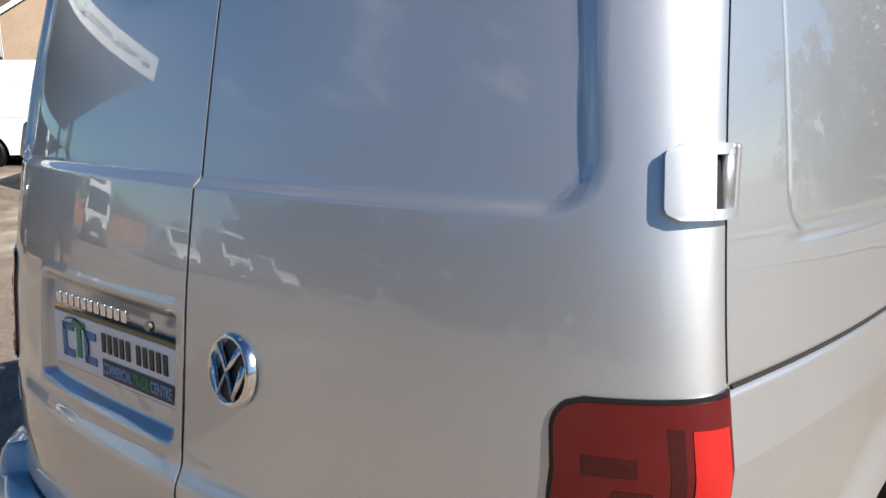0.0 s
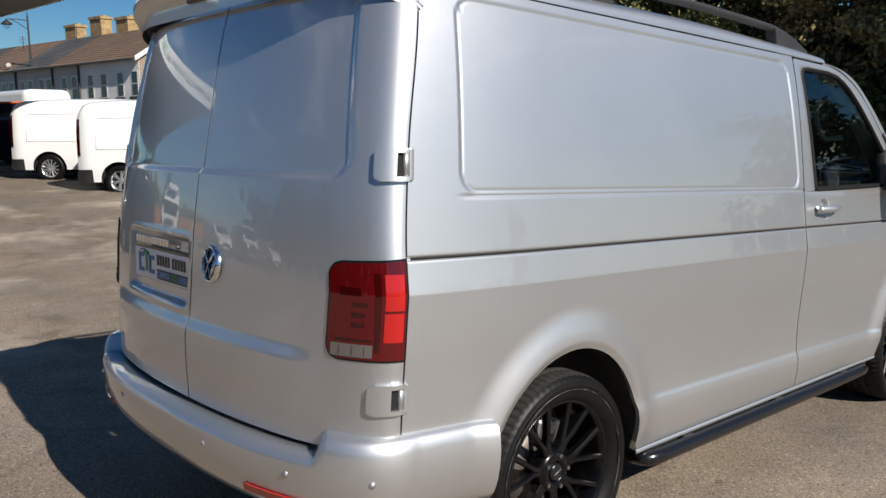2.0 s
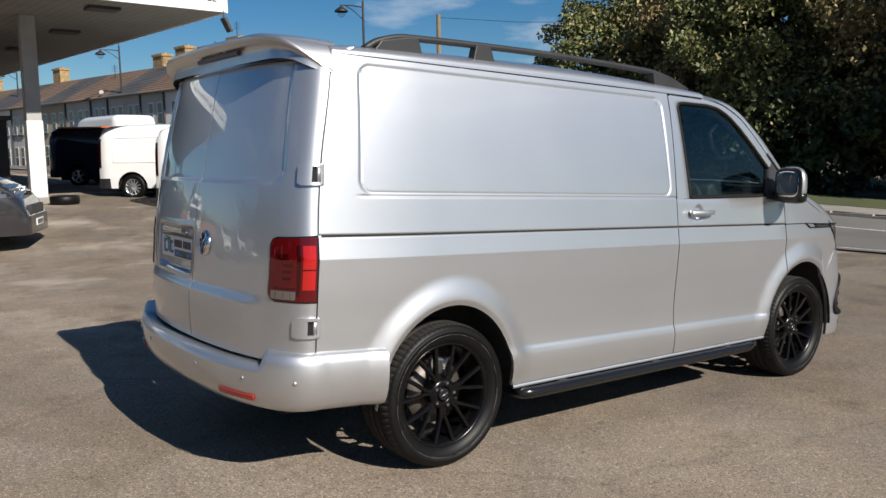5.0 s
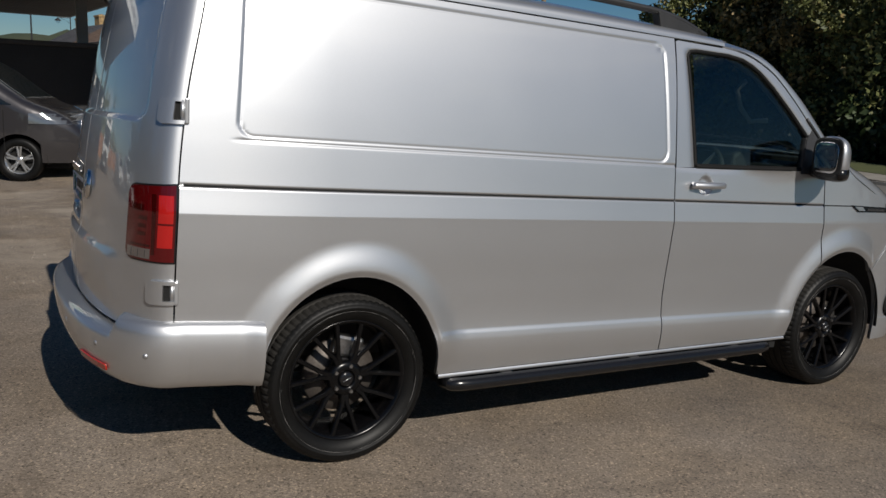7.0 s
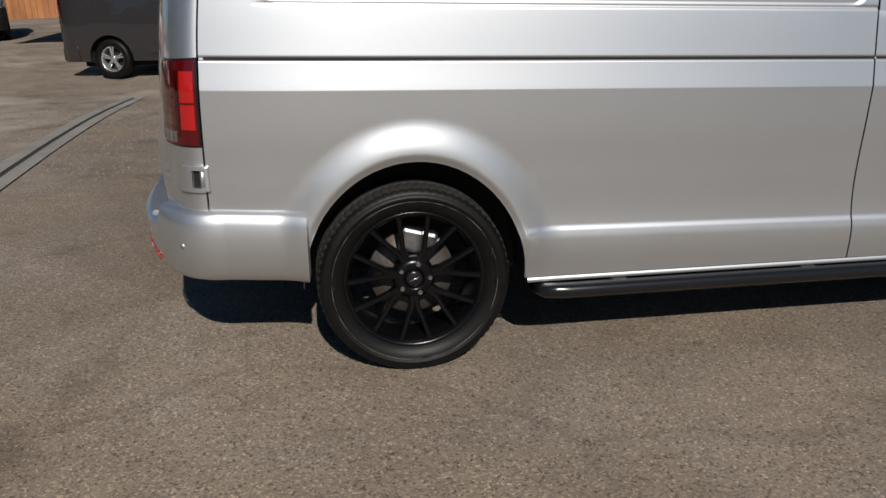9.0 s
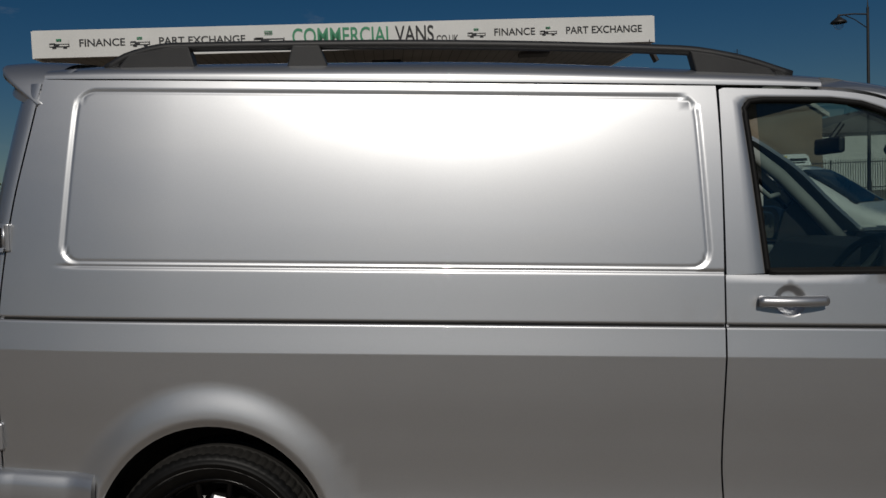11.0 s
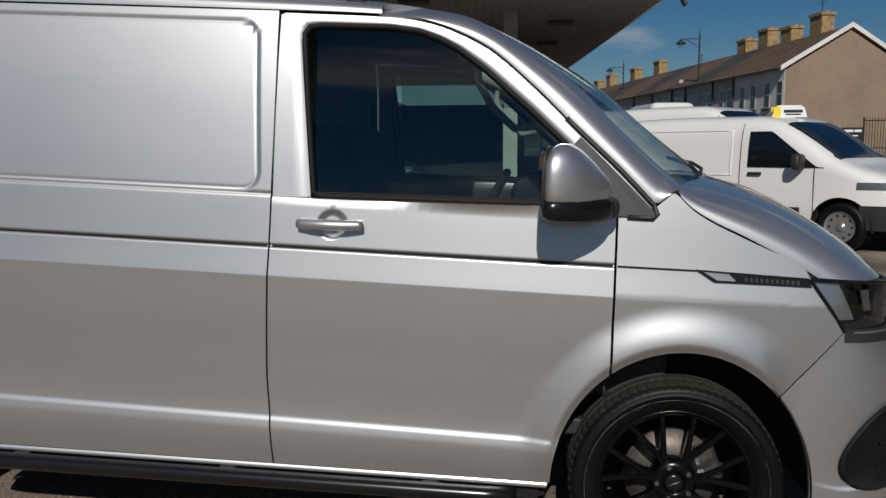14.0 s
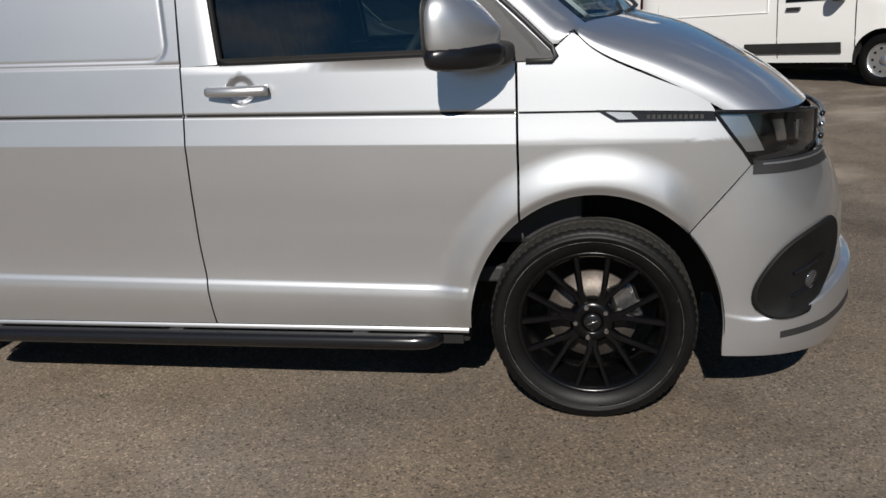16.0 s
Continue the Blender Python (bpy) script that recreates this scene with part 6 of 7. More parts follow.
# canopy over the forecourt
FL, FR, BR, BL = Vector((-6.75, 14.25, 0)), Vector((6.68, 15.30, 0)), Vector((4.02, 43.5, 0)), Vector((-7.4, 43.0, 0))
CAN_Z0, CAN_Z1 = 4.83, 5.40
canopy = tagged(part("canopy", prism([(p.x, p.y) for p in (FL, FR, BR, BL)], CAN_Z0 + 0.02, CAN_Z1 - 0.04, 0.0, axis='z'), SOFFIT), "flat forecourt canopy with white sign boards", "canopy")


def fascia(a, b, name, label):
    d = (b - a).normalized()
    n = Vector((d.y, -d.x, 0))
    bm = bmesh.new()
    vs = []
    for off in (0.0, 0.06):
        for p, z in ((a, CAN_Z0 - 0.01), (b, CAN_Z0 - 0.01), (b, CAN_Z1), (a, CAN_Z1)):
            q = p + n * off
            vs.append(bm.verts.new((q.x, q.y, z)))
    for q in ((0, 1, 2, 3), (7, 6, 5, 4), (0, 4, 5, 1), (1, 5, 6, 2), (2, 6, 7, 3), (3, 7, 4, 0)):
        bm.faces.new([vs[i] for i in q])
    bmesh.ops.recalc_face_normals(bm, faces=bm.faces[:])
    return part(name, bm, SIGN_WHITE, canopy, label), d, n


front, cd, cn = fascia(FL, FR, "sign_board", "white fascia with green and black lettering")
side_b, _, _ = fascia(FR, BR, "sign_board", "white fascia board")
fascia(BR, BL, "sign_board", "white fascia board")
fascia(BL, FL, "sign_board", "white fascia board")
# soffit boards
for k in range(1, 60):
    t = k / 60
    a, b = FL + (FR - FL) * t, BL + (BR - BL) * t
    d = (b - a).normalized()
    s = Vector((d.y, -d.x, 0)) * 0.006
    part("soffit_joint", ([(a + s).to_tuple()[:2] + (CAN_Z0 + 0.016,), (b + s).to_tuple()[:2] + (CAN_Z0 + 0.016,), (b - s).to_tuple()[:2] + (CAN_Z0 + 0.016,), (a - s).to_tuple()[:2] + (CAN_Z0 + 0.016,)], [(0, 1, 2, 3)]), DARK_TRIM, canopy)
for x, y in ((4.1, 16.2), (4.2, 20.4), (0.6, 16.6), (0.4, 20.6), (-3.2, 16.4), (-3.4, 20.6), (3.9, 25.0), (0.2, 25.0), (-3.5, 25.0)):
    part("canopy_light", box(x - 0.35, x + 0.35, y - 0.25, y + 0.25, CAN_Z0 - 0.05, CAN_Z0 + 0.03, 0.01), DARK_TRIM, canopy, "dark recessed canopy light")
for x, y in ((2.88, 18.35), (2.95, 27.2), (-3.6, 18.2), (-3.7, 27.0)):
    g = float(ground_z(x, y))
    col = part("column", box(x - 0.17, x + 0.17, y - 0.17, y + 0.17, g - 0.05, CAN_Z0 + 0.03, 0.012), COLUMN_GREY, canopy, "grey steel canopy column")
    # white sleeve puts the sunlight below the canopy's shadow into the colour
    part("column_sunlit", box(x - 0.185, x + 0.185, y - 0.185, y + 0.185, g - 0.03, 2.35, 0.01), WHITE_TRIM, col, "white lower sleeve standing for the sunlit part of the column")
    part("plinth", box(x - 0.6, x + 0.6, y - 0.6, y + 0.6, g - 0.05, g + 0.12, 0.02), CONCRETE, col)
bm = box(-0.035, 0.035, -0.13, 0.13, -0.18, 0.18, 0.015)
bmesh.ops.transform(bm, matrix=pose(6.66, 15.22, 4.53, 0, -27, 0), verts=bm.verts)
flood = part("floodlight", bm, DARK_TRIM, canopy, "dark floodlight under the canopy corner")
part("floodlight_arm", cyl((6.6, 15.22, 4.6), (6.6, 15.25, 4.86), 0.02, n=8), DARK_TRIM, flood)


def sign_text(body, along_m, z, size, mat, width):
    """Raised letters on the front fascia, along_m from its left end, fitted to a width."""
    cu = bpy.data.curves.new("lettering", 'FONT')
    cu.body = body
    cu.size = size
    cu.extrude = 0.004
    cu.offset = size * 0.012
    cu.align_y = 'CENTER'
    tmp = bpy.data.objects.new("lettering", cu)
    me = bpy.data.meshes.new_from_object(tmp)
    bpy.data.objects.remove(tmp)
    xs = [v.co.x for v in me.vertices]
    k = width / (max(xs) - min(xs))
    p = FL + cd * along_m + cn * 0.066
    me.transform(Matrix(((cd.x * k, 0, cn.x, p.x), (cd.y * k, 0, cn.y, p.y), (0, 1, 0, z), (0, 0, 0, 1))))
    V = [v.co.copy() for v in me.vertices]
    F = [tuple(f.vertices) for f in me.polygons]
    bpy.data.meshes.remove(me)
    # pieces that overlap along the board belong to one letter
    root = list(range(len(V)))

    def top_of(a):
        while root[a] != a:
            root[a] = root[root[a]]
            a = root[a]
        return a
    for f in F:
        for a in f[1:]:
            root[top_of(a)] = top_of(f[0])
    spans = {}
    for a, v in enumerate(V):
        d = (v - FL).dot(cd)
        lo, hi = spans.get(top_of(a), (d, d))
        spans[top_of(a)] = (min(lo, d), max(hi, d))
    letters = []
    for r, (lo, hi) in sorted(spans.items(), key=lambda q: q[1]):
        if letters and lo < letters[-1][1] - 0.3 * (hi - lo):
            letters[-1][0].add(r)
            letters[-1][1] = max(letters[-1][1], hi)
        else:
            letters.append([{r}, hi])
    for roots, _ in letters:
        faces = [f for f in F if top_of(f[0]) in roots]
        used = sorted({a for f in faces for a in f})
        at = {a: n for n, a in enumerate(used)}
        part("letter", ([V[a] for a in used], [tuple(at[a] for a in f) for f in faces]), mat, front)


def small_van_mark(along_m, z, w):
    """A plain little van shape printed on the board."""
    h = w * 0.5
    for x0, x1, z0, z1, mat in ((0, 1, .16, .55, BLACK_INK), (.30, .98, .5, .95, SIGN_WHITE), (.30, .98, .5, .62, BLACK_INK), (.05, .30, .42, .58, BLACK_INK), (.35, .62, .70, 1.0, GREEN_INK), (.02, .22, .26, .40, SIGN_WHITE), (.50, .95, .26, .40, SIGN_WHITE),
                              (.14, .34, .0, .22, BLACK_INK), (.68, .88, .0, .22, BLACK_INK)):
        p = FL + cd * (along_m + x0 * w) + cn * 0.064
        q = FL + cd * (along_m + x1 * w) + cn * 0.064
        o = cn * (0.003 if mat is BLACK_INK else 0.005)
        V = [(p.x, p.y, z + (z0 - .5) * h), (q.x, q.y, z + (z0 - .5) * h), (q.x, q.y, z + (z1 - .5) * h), (p.x, p.y, z + (z1 - .5) * h)]
        V2 = [(a + o.x, b + o.y, c) for a, b, c in V]
        F = [(0, 1, 2, 3), (4, 5, 6, 7), (0, 1, 5, 4), (1, 2, 6, 5), (2, 3, 7, 6), (3, 0, 4, 7)]
        part("van_mark", (V + V2, F), mat, front)


ZT = 5.11
BOARD = (FR - FL).length / 1108.0                     # metres a printed unit of the board


def bu(u):
    return u * BOARD


sign_text("FINANCE", bu(77), ZT, 0.22, BLACK_INK, bu(78))
sign_text("PART EXCHANGE", bu(214), ZT, 0.22, BLACK_INK, bu(150))
sign_text("COMMERCIAL", bu(447), ZT, 0.50, GREEN_INK, bu(180))
sign_text("VANS", bu(632), ZT, 0.50, BLACK_INK, bu(70))
sign_text(".CO.UK", bu(703), ZT - 0.12, 0.24, BLACK_INK, bu(43))
sign_text("FINANCE", bu(811), ZT, 0.22, BLACK_INK, bu(75))
sign_text("PART EXCHANGE", bu(944), ZT, 0.22, BLACK_INK, bu(142))
small_van_mark(bu(27), ZT, bu(34))
small_van_mark(bu(165), ZT, bu(34))
small_van_mark(bu(380), ZT, bu(54))
small_van_mark(bu(763), ZT, bu(33))
small_van_mark(bu(896), ZT, bu(32))

# dark kiosk under the canopy
kiosk = tagged(part("kiosk", box(-4.5, 2.62, 20.4, 24.5, 0.1, 2.48, 0.02), DARK_WALL), "charcoal flat-roofed kiosk under the canopy", "kiosk")
part("roof_edge", box(-4.6, 2.72, 20.3, 24.6, 2.44, 2.56, 0.02), DARK_TRIM, kiosk)

# stacked tyres by the column
tv, tf = lathe([(0.19, -0.09), (0.30, -0.11), (0.33, -0.08), (0.335, 0.08), (0.30, 0.11), (0.19, 0.09)], 36, 'z')
tyre_pile = tagged(part("old_tyre", (tv, tf), RUBBER, smooth=True), "loose black tyre lying on the ground by the column", "tyre")
tyre_pile.matrix_world = pose(3.25, 17.3, float(ground_z(3.25, 17.3)) + 0.10)


# ---------------------------------------------------------------- houses
ROW_O, ROW_D, ROW_P = Vector((15.034, 37.0, 0)), Vector((-0.239, 0.971, 0)).normalized(), Vector((0.971, 0.239, 0)).normalized()
EAVE, RIDGE, DEPTH = 4.98, 6.77, 6.35


def row_pt(s, p, z):
    v = ROW_O + ROW_D * s + ROW_P * p
    return (v.x, v.y, z - 0.009 * s)          # the street falls a little


def row_box(s0, s1, p0, p1, z0, z1):
    V = [row_pt(s, p, z) for z in (z0, z1) for s, p in ((s0, p0), (s1, p0), (s1, p1), (s0, p1))]
    return V, [(0, 1, 2, 3), (7, 6, 5, 4), (0, 4, 5, 1), (1, 5, 6, 2), (2, 6, 7, 3), (3, 7, 4, 0)]


def terrace_house(s0, s1, wall_mat, roof_mat, windows, chimneys, label, gable=False):
    house = tagged(part("house", row_box(s0, s1 - 0.01, 0.0, DEPTH, 0.2, EAVE), wall_mat), label, "house", "terraced houses")
    mid = DEPTH / 2
    V = [row_pt(s, p, z) for s in (s0 - (0.12 if gable else 0), s1) for p, z in ((-0.25, EAVE - 0.10), (mid, RIDGE + 0.02), (DEPTH + 0.25, EAVE - 0.10), (-0.25, EAVE - 0.0), (mid, RIDGE + 0.14), (DEPTH + 0.25, EAVE))]
    F = [(0, 1, 4, 3), (1, 2, 5, 4), (6, 9, 10, 7), (7, 10, 11, 8), (3, 4, 10, 9), (4, 5, 11, 10), (0, 6, 7, 1), (1, 7, 8, 2), (0, 3, 9, 6), (2, 8, 11, 5)]
    roof_ob = part("roof", (V, F), roof_mat, house, "pitched tiled roof")
    # courses of tiles
    for k in range(1, 14):
        t = k / 14
        p, z = -0.25 + (mid + 0.25) * t, EAVE + (RIDGE + 0.14 - EAVE) * t
        part("tile_course", row_box(s0 - (0.1 if gable else 0), s1, p, p + 0.05, z - 0.02, z + 0.03), roof_mat, roof_ob)
    if gable:
        V = [row_pt(s, p, z) for s in (s0 - 0.004, s0 + 0.2) for p, z in ((0, EAVE - 0.1), (mid, RIDGE + 0.02), (DEPTH, EAVE - 0.1))]
        part("gable_wall", (V, [(0, 1, 2), (5, 4, 3), (0, 3, 4, 1), (1, 4, 5, 2), (2, 5, 3, 0)]), TAN_RENDER, house, "tan pebbledashed gable")
        part("end_wall", row_box(s0 - 0.012, s0 + 0.1, 0.02, DEPTH, 0.2, EAVE - 0.05), TAN_RENDER, house, "tan pebbledashed end wall")
        for a, b in (((-0.30, EAVE - 0.16), (mid, RIDGE + 0.06)), ((DEPTH + 0.30, EAVE - 0.16), (mid, RIDGE + 0.06))):
            V = [row_pt(s, p, z) for s in (s0 - 0.19, s0 - 0.10) for p, z in (a, b, (b[0], b[1] + 0.22), (a[0], a[1] + 0.22))]
            part("bargeboard", (V, [(0, 1, 2, 3), (7, 6, 5, 4), (0, 4, 5, 1), (1, 5, 6, 2), (2, 6, 7, 3), (3, 7, 4, 0)]), WHITE_TRIM, house, "white bargeboard")
    part("gutter", row_box(s0, s1, -0.33, -0.22, EAVE - 0.10, EAVE - 0.01), DARK_TRIM, house)
    for k, s in enumerate(windows):
        for z0, z1 in ((3.18, 4.42), (0.95, 2.35)):
            w = part("window", row_box(s - 0.27, s + 0.27, -0.012, 0.06, z0, z1), WHITE_TRIM, house, "white sash window")
            part("pane", row_box(s - 0.20, s + 0.20, -0.020, 0.02, z0 + 0.07, (z0 + z1) / 2 - 0.03), WINDOW_DARK, w)
            part("pane", row_box(s - 0.20, s + 0.20, -0.020, 0.02, (z0 + z1) / 2 + 0.03, z1 - 0.07), WINDOW_DARK, w)
            part("window_sill", row_box(s - 0.36, s + 0.36, -0.10, 0.02, z0 - 0.13, z0), DARK_TRIM, w)
    part("downpipe", row_box(s1 - 0.12, s1 - 0.04, -0.09, 0.0, 0.2, EAVE - 0.05), DARK_TRIM, house)
    for s in chimneys:
        top = 7.66 + 0.12 * math.cos(s * 1.18 + 3.0)
        ch = part("chimney", row_box(s - 0.62, s + 0.42, mid - 0.05, mid + 0.62, RIDGE - 0.7, top), CHIMNEY_BRICK, house, "yellow brick chimney stack")
        part("chimney_cap", row_box(s - 0.68, s + 0.48, mid - 0.11, mid + 0.68, top, top + 0.14), CHIMNEY_BRICK, ch)
        for q in (-0.42, -0.10, 0.22):
            part("chimney_pot", row_box(s + q - 0.10, s + q + 0.10, mid + 0.16, mid + 0.38, top + 0.14, top + 0.22), CHIMNEY_BRICK, ch)
    return house


terrace_house(0, 5.0, PALE_RENDER, ROOF_BROWN, (0.38, 1.52, 2.88, 4.0), (2.91,), "end terrace house with pale front and tan gable", True)
terrace_house(5.0, 7.4, GREY_RENDER, ROOF_BROWN, (5.42, 6.32), (5.66,), "grey rendered terrace house with brown tiled roof")
terrace_house(7.4, 11.0, GREY_RENDER, ROOF_GREY, (7.75, 8.45, 9.55, 10.35), (8.06, 10.53), "grey rendered terrace house with slate roof")
terrace_house(11.0, 13.0, BLUE_RENDER, ROOF_BROWN, (11.5, 12.3), (), "blue-grey terrace house with brown roof")
terrace_house(13.0, 16.2, GREY_RENDER, ROOF_BROWN, (13.5, 14.3, 15.5), (), "grey rendered terrace house with brown roof")
terrace_house(16.2, 19.6, TAN_LIGHT, ROOF_GREY, (16.8, 17.8, 19.0), (), "buff terrace house with slate roof")
terrace_house(19.6, 24.0, GREY_RENDER, ROOF_BROWN, (20.2, 21.3, 22.6, 23.5), (23.6,), "grey rendered terrace house with brown roof")
terrace_house(24.0, 29.0, PALE_RENDER, ROOF_GREY, (24.8, 26.0, 27.4, 28.5), (28.6,), "pale terrace house with slate roof")
terrace_house(29.0, 35.0, GREY_RENDER, ROOF_BROWN, (30, 31.5, 33, 34.4), (34.6,), "grey rendered terrace house with brown roof")
terrace_house(35.0, 43.0, TAN_LIGHT, ROOF_GREY, (36, 38, 40, 42), (38, 42.6), "buff terrace house with slate roof")
for s, p, z in ((2.9, 3.5, 7.90), (9.0, 2.6, 6.5), (14.2, 2.4, 6.4)):
    a = row_pt(s, p, z)
    aerial = tagged(part("roof_aerial", cyl(a, (a[0], a[1], a[2] + 0.9), 0.02, n=6), IRON), "thin television aerial on a roof", "aerial")
    for k in range(4):
        part("aerial_rod", cyl((a[0] - 0.2, a[1], a[2] + 0.5 + 0.1 * k), (a[0] + 0.2, a[1], a[2] + 0.5 + 0.1 * k), 0.008, n=5), IRON, aerial)
aerial = row_pt(11.4, -0.1, 5.3)
tagged(part("satellite_dish", cyl(aerial, (aerial[0] - 0.05, aerial[1] - 0.06, aerial[2] + 0.02), 0.13, 0.115, 20), GREY_RENDER), "small grey satellite dish on the eaves", "dish")

# white hall and brown-roofed house behind the railings
hall = tagged(part("white_hall", box(24.0, 33.0, 46.0, 56.0, 0.5, 4.5, 0.02), WHITE_TRIM), "plain white-walled building behind the railings", "building")
part("roof", prism([(23.6, 4.45), (28.5, 6.0), (33.4, 4.45)], 45.7, 56.3, 0.0), ROOF_GREY, hall)
back_house = tagged(part("house", box(27.0, 36.0, 58.0, 66.0, 0.5, 4.6, 0.02), TAN_RENDER), "brown house with a hipped roof far behind", "house", "terraced houses")
part("roof", prism([(26.6, 4.55), (31.5, 6.4), (36.4, 4.55)], 57.6, 66.4, 0.0), ROOF_BROWN, back_house)
part("chimney", box(31.0, 31.8, 61.5, 62.3, 5.9, 7.2, 0.02), CHIMNEY_BRICK, back_house)
for x in (28.5, 31.0, 34.0):
    w = part("window", box(x - 0.5, x + 0.5, 57.96, 58.02, 2.6, 3.9), WHITE_TRIM, back_house)
    part("pane", box(x - 0.42, x + 0.42, 57.94, 57.99, 2.68, 3.82), WINDOW_DARK, w)

# iron railings beside the street
railing = tagged(part("railing", tube([(16.05, 29.99, 2.30), (24.5, 31.6, 2.30)], 0.022, 6), IRON), "black iron railings beside the street", "railing")
part("bottom_rail", tube([(16.05, 29.99, 1.25), (24.5, 31.6, 1.25)], 0.022, 6), IRON, railing)
for k in range(76):
    t = k / 75
    x, y = 16.05 + 8.45 * t, 29.99 + 1.61 * t
    r = 0.035 if k % 15 == 0 else 0.013
    part("post" if k % 15 == 0 else "bar", cyl((x, y, 0.55), (x, y, 2.42), r, n=6), IRON, railing)
tagged(part("garden_wall", prism([(15.4, 29.95), (24.6, 31.70), (24.55, 31.95), (15.35, 30.2)], 0.4, 1.12, 0.0, axis='z'), CONCRETE), "low concrete wall under the railings", "wall")
board = tagged(part("notice_board", box(15.19, 15.99, 29.84, 29.90, 1.16, 2.04, 0.01), BLACK_INK), "dark notice board on the wall", "sign")
for a, b, c, d in ((15.30, 15.62, 1.86, 1.95), (15.66, 15.92, 1.86, 1.95), (15.30, 15.80, 1.70, 1.74), (15.30, 15.74, 1.58, 1.62)):
    part("board_bar", box(a, b, 29.825, 29.842, c, d), PLATE_WHITE, board)
for x in (15.28, 15.90):
    part("board_post", box(x - 0.04, x + 0.04, 29.86, 29.92, 0.4, 1.18), IRON, board)
wheelie = tagged(part("wheelie_bin", prism([(14.62, 0.60), (15.14, 0.60), (15.20, 1.66), (14.56, 1.66)], 29.0, 29.7, 0.03), BIN_BROWN), "brown wheeled bin on the pavement", "bin")
part("lid", box(14.53, 15.24, 28.94, 29.76, 1.66, 1.74, 0.02), BIN_BROWN, wheelie)


# ---------------------------------------------------------------- lamps and poles
def street_lamp(x, y, top, arm_dx, group="street lamps"):
    """A tall black post with a short arm and a hanging lantern."""
    g = float(ground_z(x, y))
    lamp = tagged(part("street_lamp", add_cyl(add_cyl(bmesh.new(), (x, y, g - 0.1), (x, y, g + 1.2), 0.10, 0.085, 12), (x, y, g + 1.2), (x, y, top), 0.065, 0.045, 12), IRON), "tall black street lamp with a hanging lantern", "street lamp", group)
    hx = x + arm_dx
    part("arm", tube([(x, y, top - 0.25), (x + arm_dx * 0.5, y, top - 0.22), (hx, y, top - 0.25)], 0.028, 8), IRON, lamp)
    part("arm_brace", tube([(x, y, top - 0.75), (x + arm_dx * 0.45, y, top - 0.42), (x + arm_dx * 0.8, y, top - 0.25)], 0.018, 6), IRON, lamp)
    V, F = lathe([(0.03, 0.10), (0.05, 0.02), (0.10, -0.02), (0.26, -0.14), (0.29, -0.20), (0.27, -0.21)], 18, 'z')
    head = part("lantern", ([Vector((hx, y, top - 0.32)) + Vector(v) for v in V], F), IRON, lamp, "black bell-shaped lantern", True)
    V, F = lathe([(0.20, -0.20), (0.15, -0.36), (0.06, -0.44), (0.0, -0.45)], 16, 'z')
    part("lantern_glass", ([Vector((hx, y, top - 0.32)) + Vector(v) for v in V], F), GLASS_LAMP, head, "clear lantern bowl", True)
    part("finial", cyl((x, y, top), (x, y, top + 0.28), 0.03, 0.01, 8), IRON, lamp)


street_lamp(17.40, 26.6, 7.75, -1.05)
street_lamp(12.85, 46.2, 7.72, -1.05)
street_lamp(10.3, 63.0, 7.72, -1.05)
street_lamp(7.6, 82.0, 7.72, -1.05)
pole = tagged(part("utility_pole", cyl((24.6, 31.0, 0.3), (24.6, 31.0, 8.4), 0.14, 0.11, 12), POLE_WOOD), "weathered wooden utility pole with a wire", "pole")
part("wire", tube([(24.6, 31.0, 8.25), (27.0, 27.5, 7.75), (30, 23, 7.4), (34, 17, 7.3)], 0.012, 5), IRON, pole)
tagged(part("thin_mast", cyl((4.1, 78.0, 0.5), (4.1, 78.0, 8.0), 0.10, 0.06, 8), IRON), "thin dark mast far down the street", "mast")

# timber fence at the back of the yard
fence_b = tagged(part("timber_fence", box(-30.0, -8.6, 46.05, 46.11, 0.1, 0.45), FENCE_WOOD), "orange-stained close-boarded timber fence", "fence")
for k in range(140):
    x = -30.0 + k * 0.153
    part("board", box(x, x + 0.146, 45.96 + 0.02 * (k % 2), 46.04 + 0.02 * (k % 2), 0.1, 2.22 + 0.04 * ((k * 7) % 5 - 2) / 2), FENCE_WOOD, fence_b)


# ---------------------------------------------------------------- trees and hedges
def leaf_cloud(rng, clumps, leaves, size, spread):
    """Leaf quads scattered in clumps; returns vertices and faces."""
    n = len(clumps) * leaves
    c = np.repeat(np.array([p for p, _ in clumps]), leaves, axis=0)
    rad = np.repeat(np.array([r for _, r in clumps]), leaves)[:, None]
    d = rng.normal(size=(n, 3))
    d /= np.linalg.norm(d, axis=1, keepdims=True)
    p = c + d * rad * (rng.uniform(0.15, 1.0, (n, 1))**0.5) * np.array([1, 1, spread])
    a = rng.normal(size=(n, 3))
    a /= np.linalg.norm(a, axis=1, keepdims=True)
    b = np.cross(a, rng.normal(size=(n, 3)))
    b /= np.linalg.norm(b, axis=1, keepdims=True)
    s = size * rng.uniform(0.6, 1.35, (n, 1))
    V = np.empty((n * 4, 3))
    V[0::4], V[1::4], V[2::4], V[3::4] = p - a * s, p - b * s * 0.55, p + a * s, p + b * s * 0.55
    i = np.arange(n) * 4
    return V, np.stack([i, i + 1, i + 2, i + 3], axis=1).tolist()


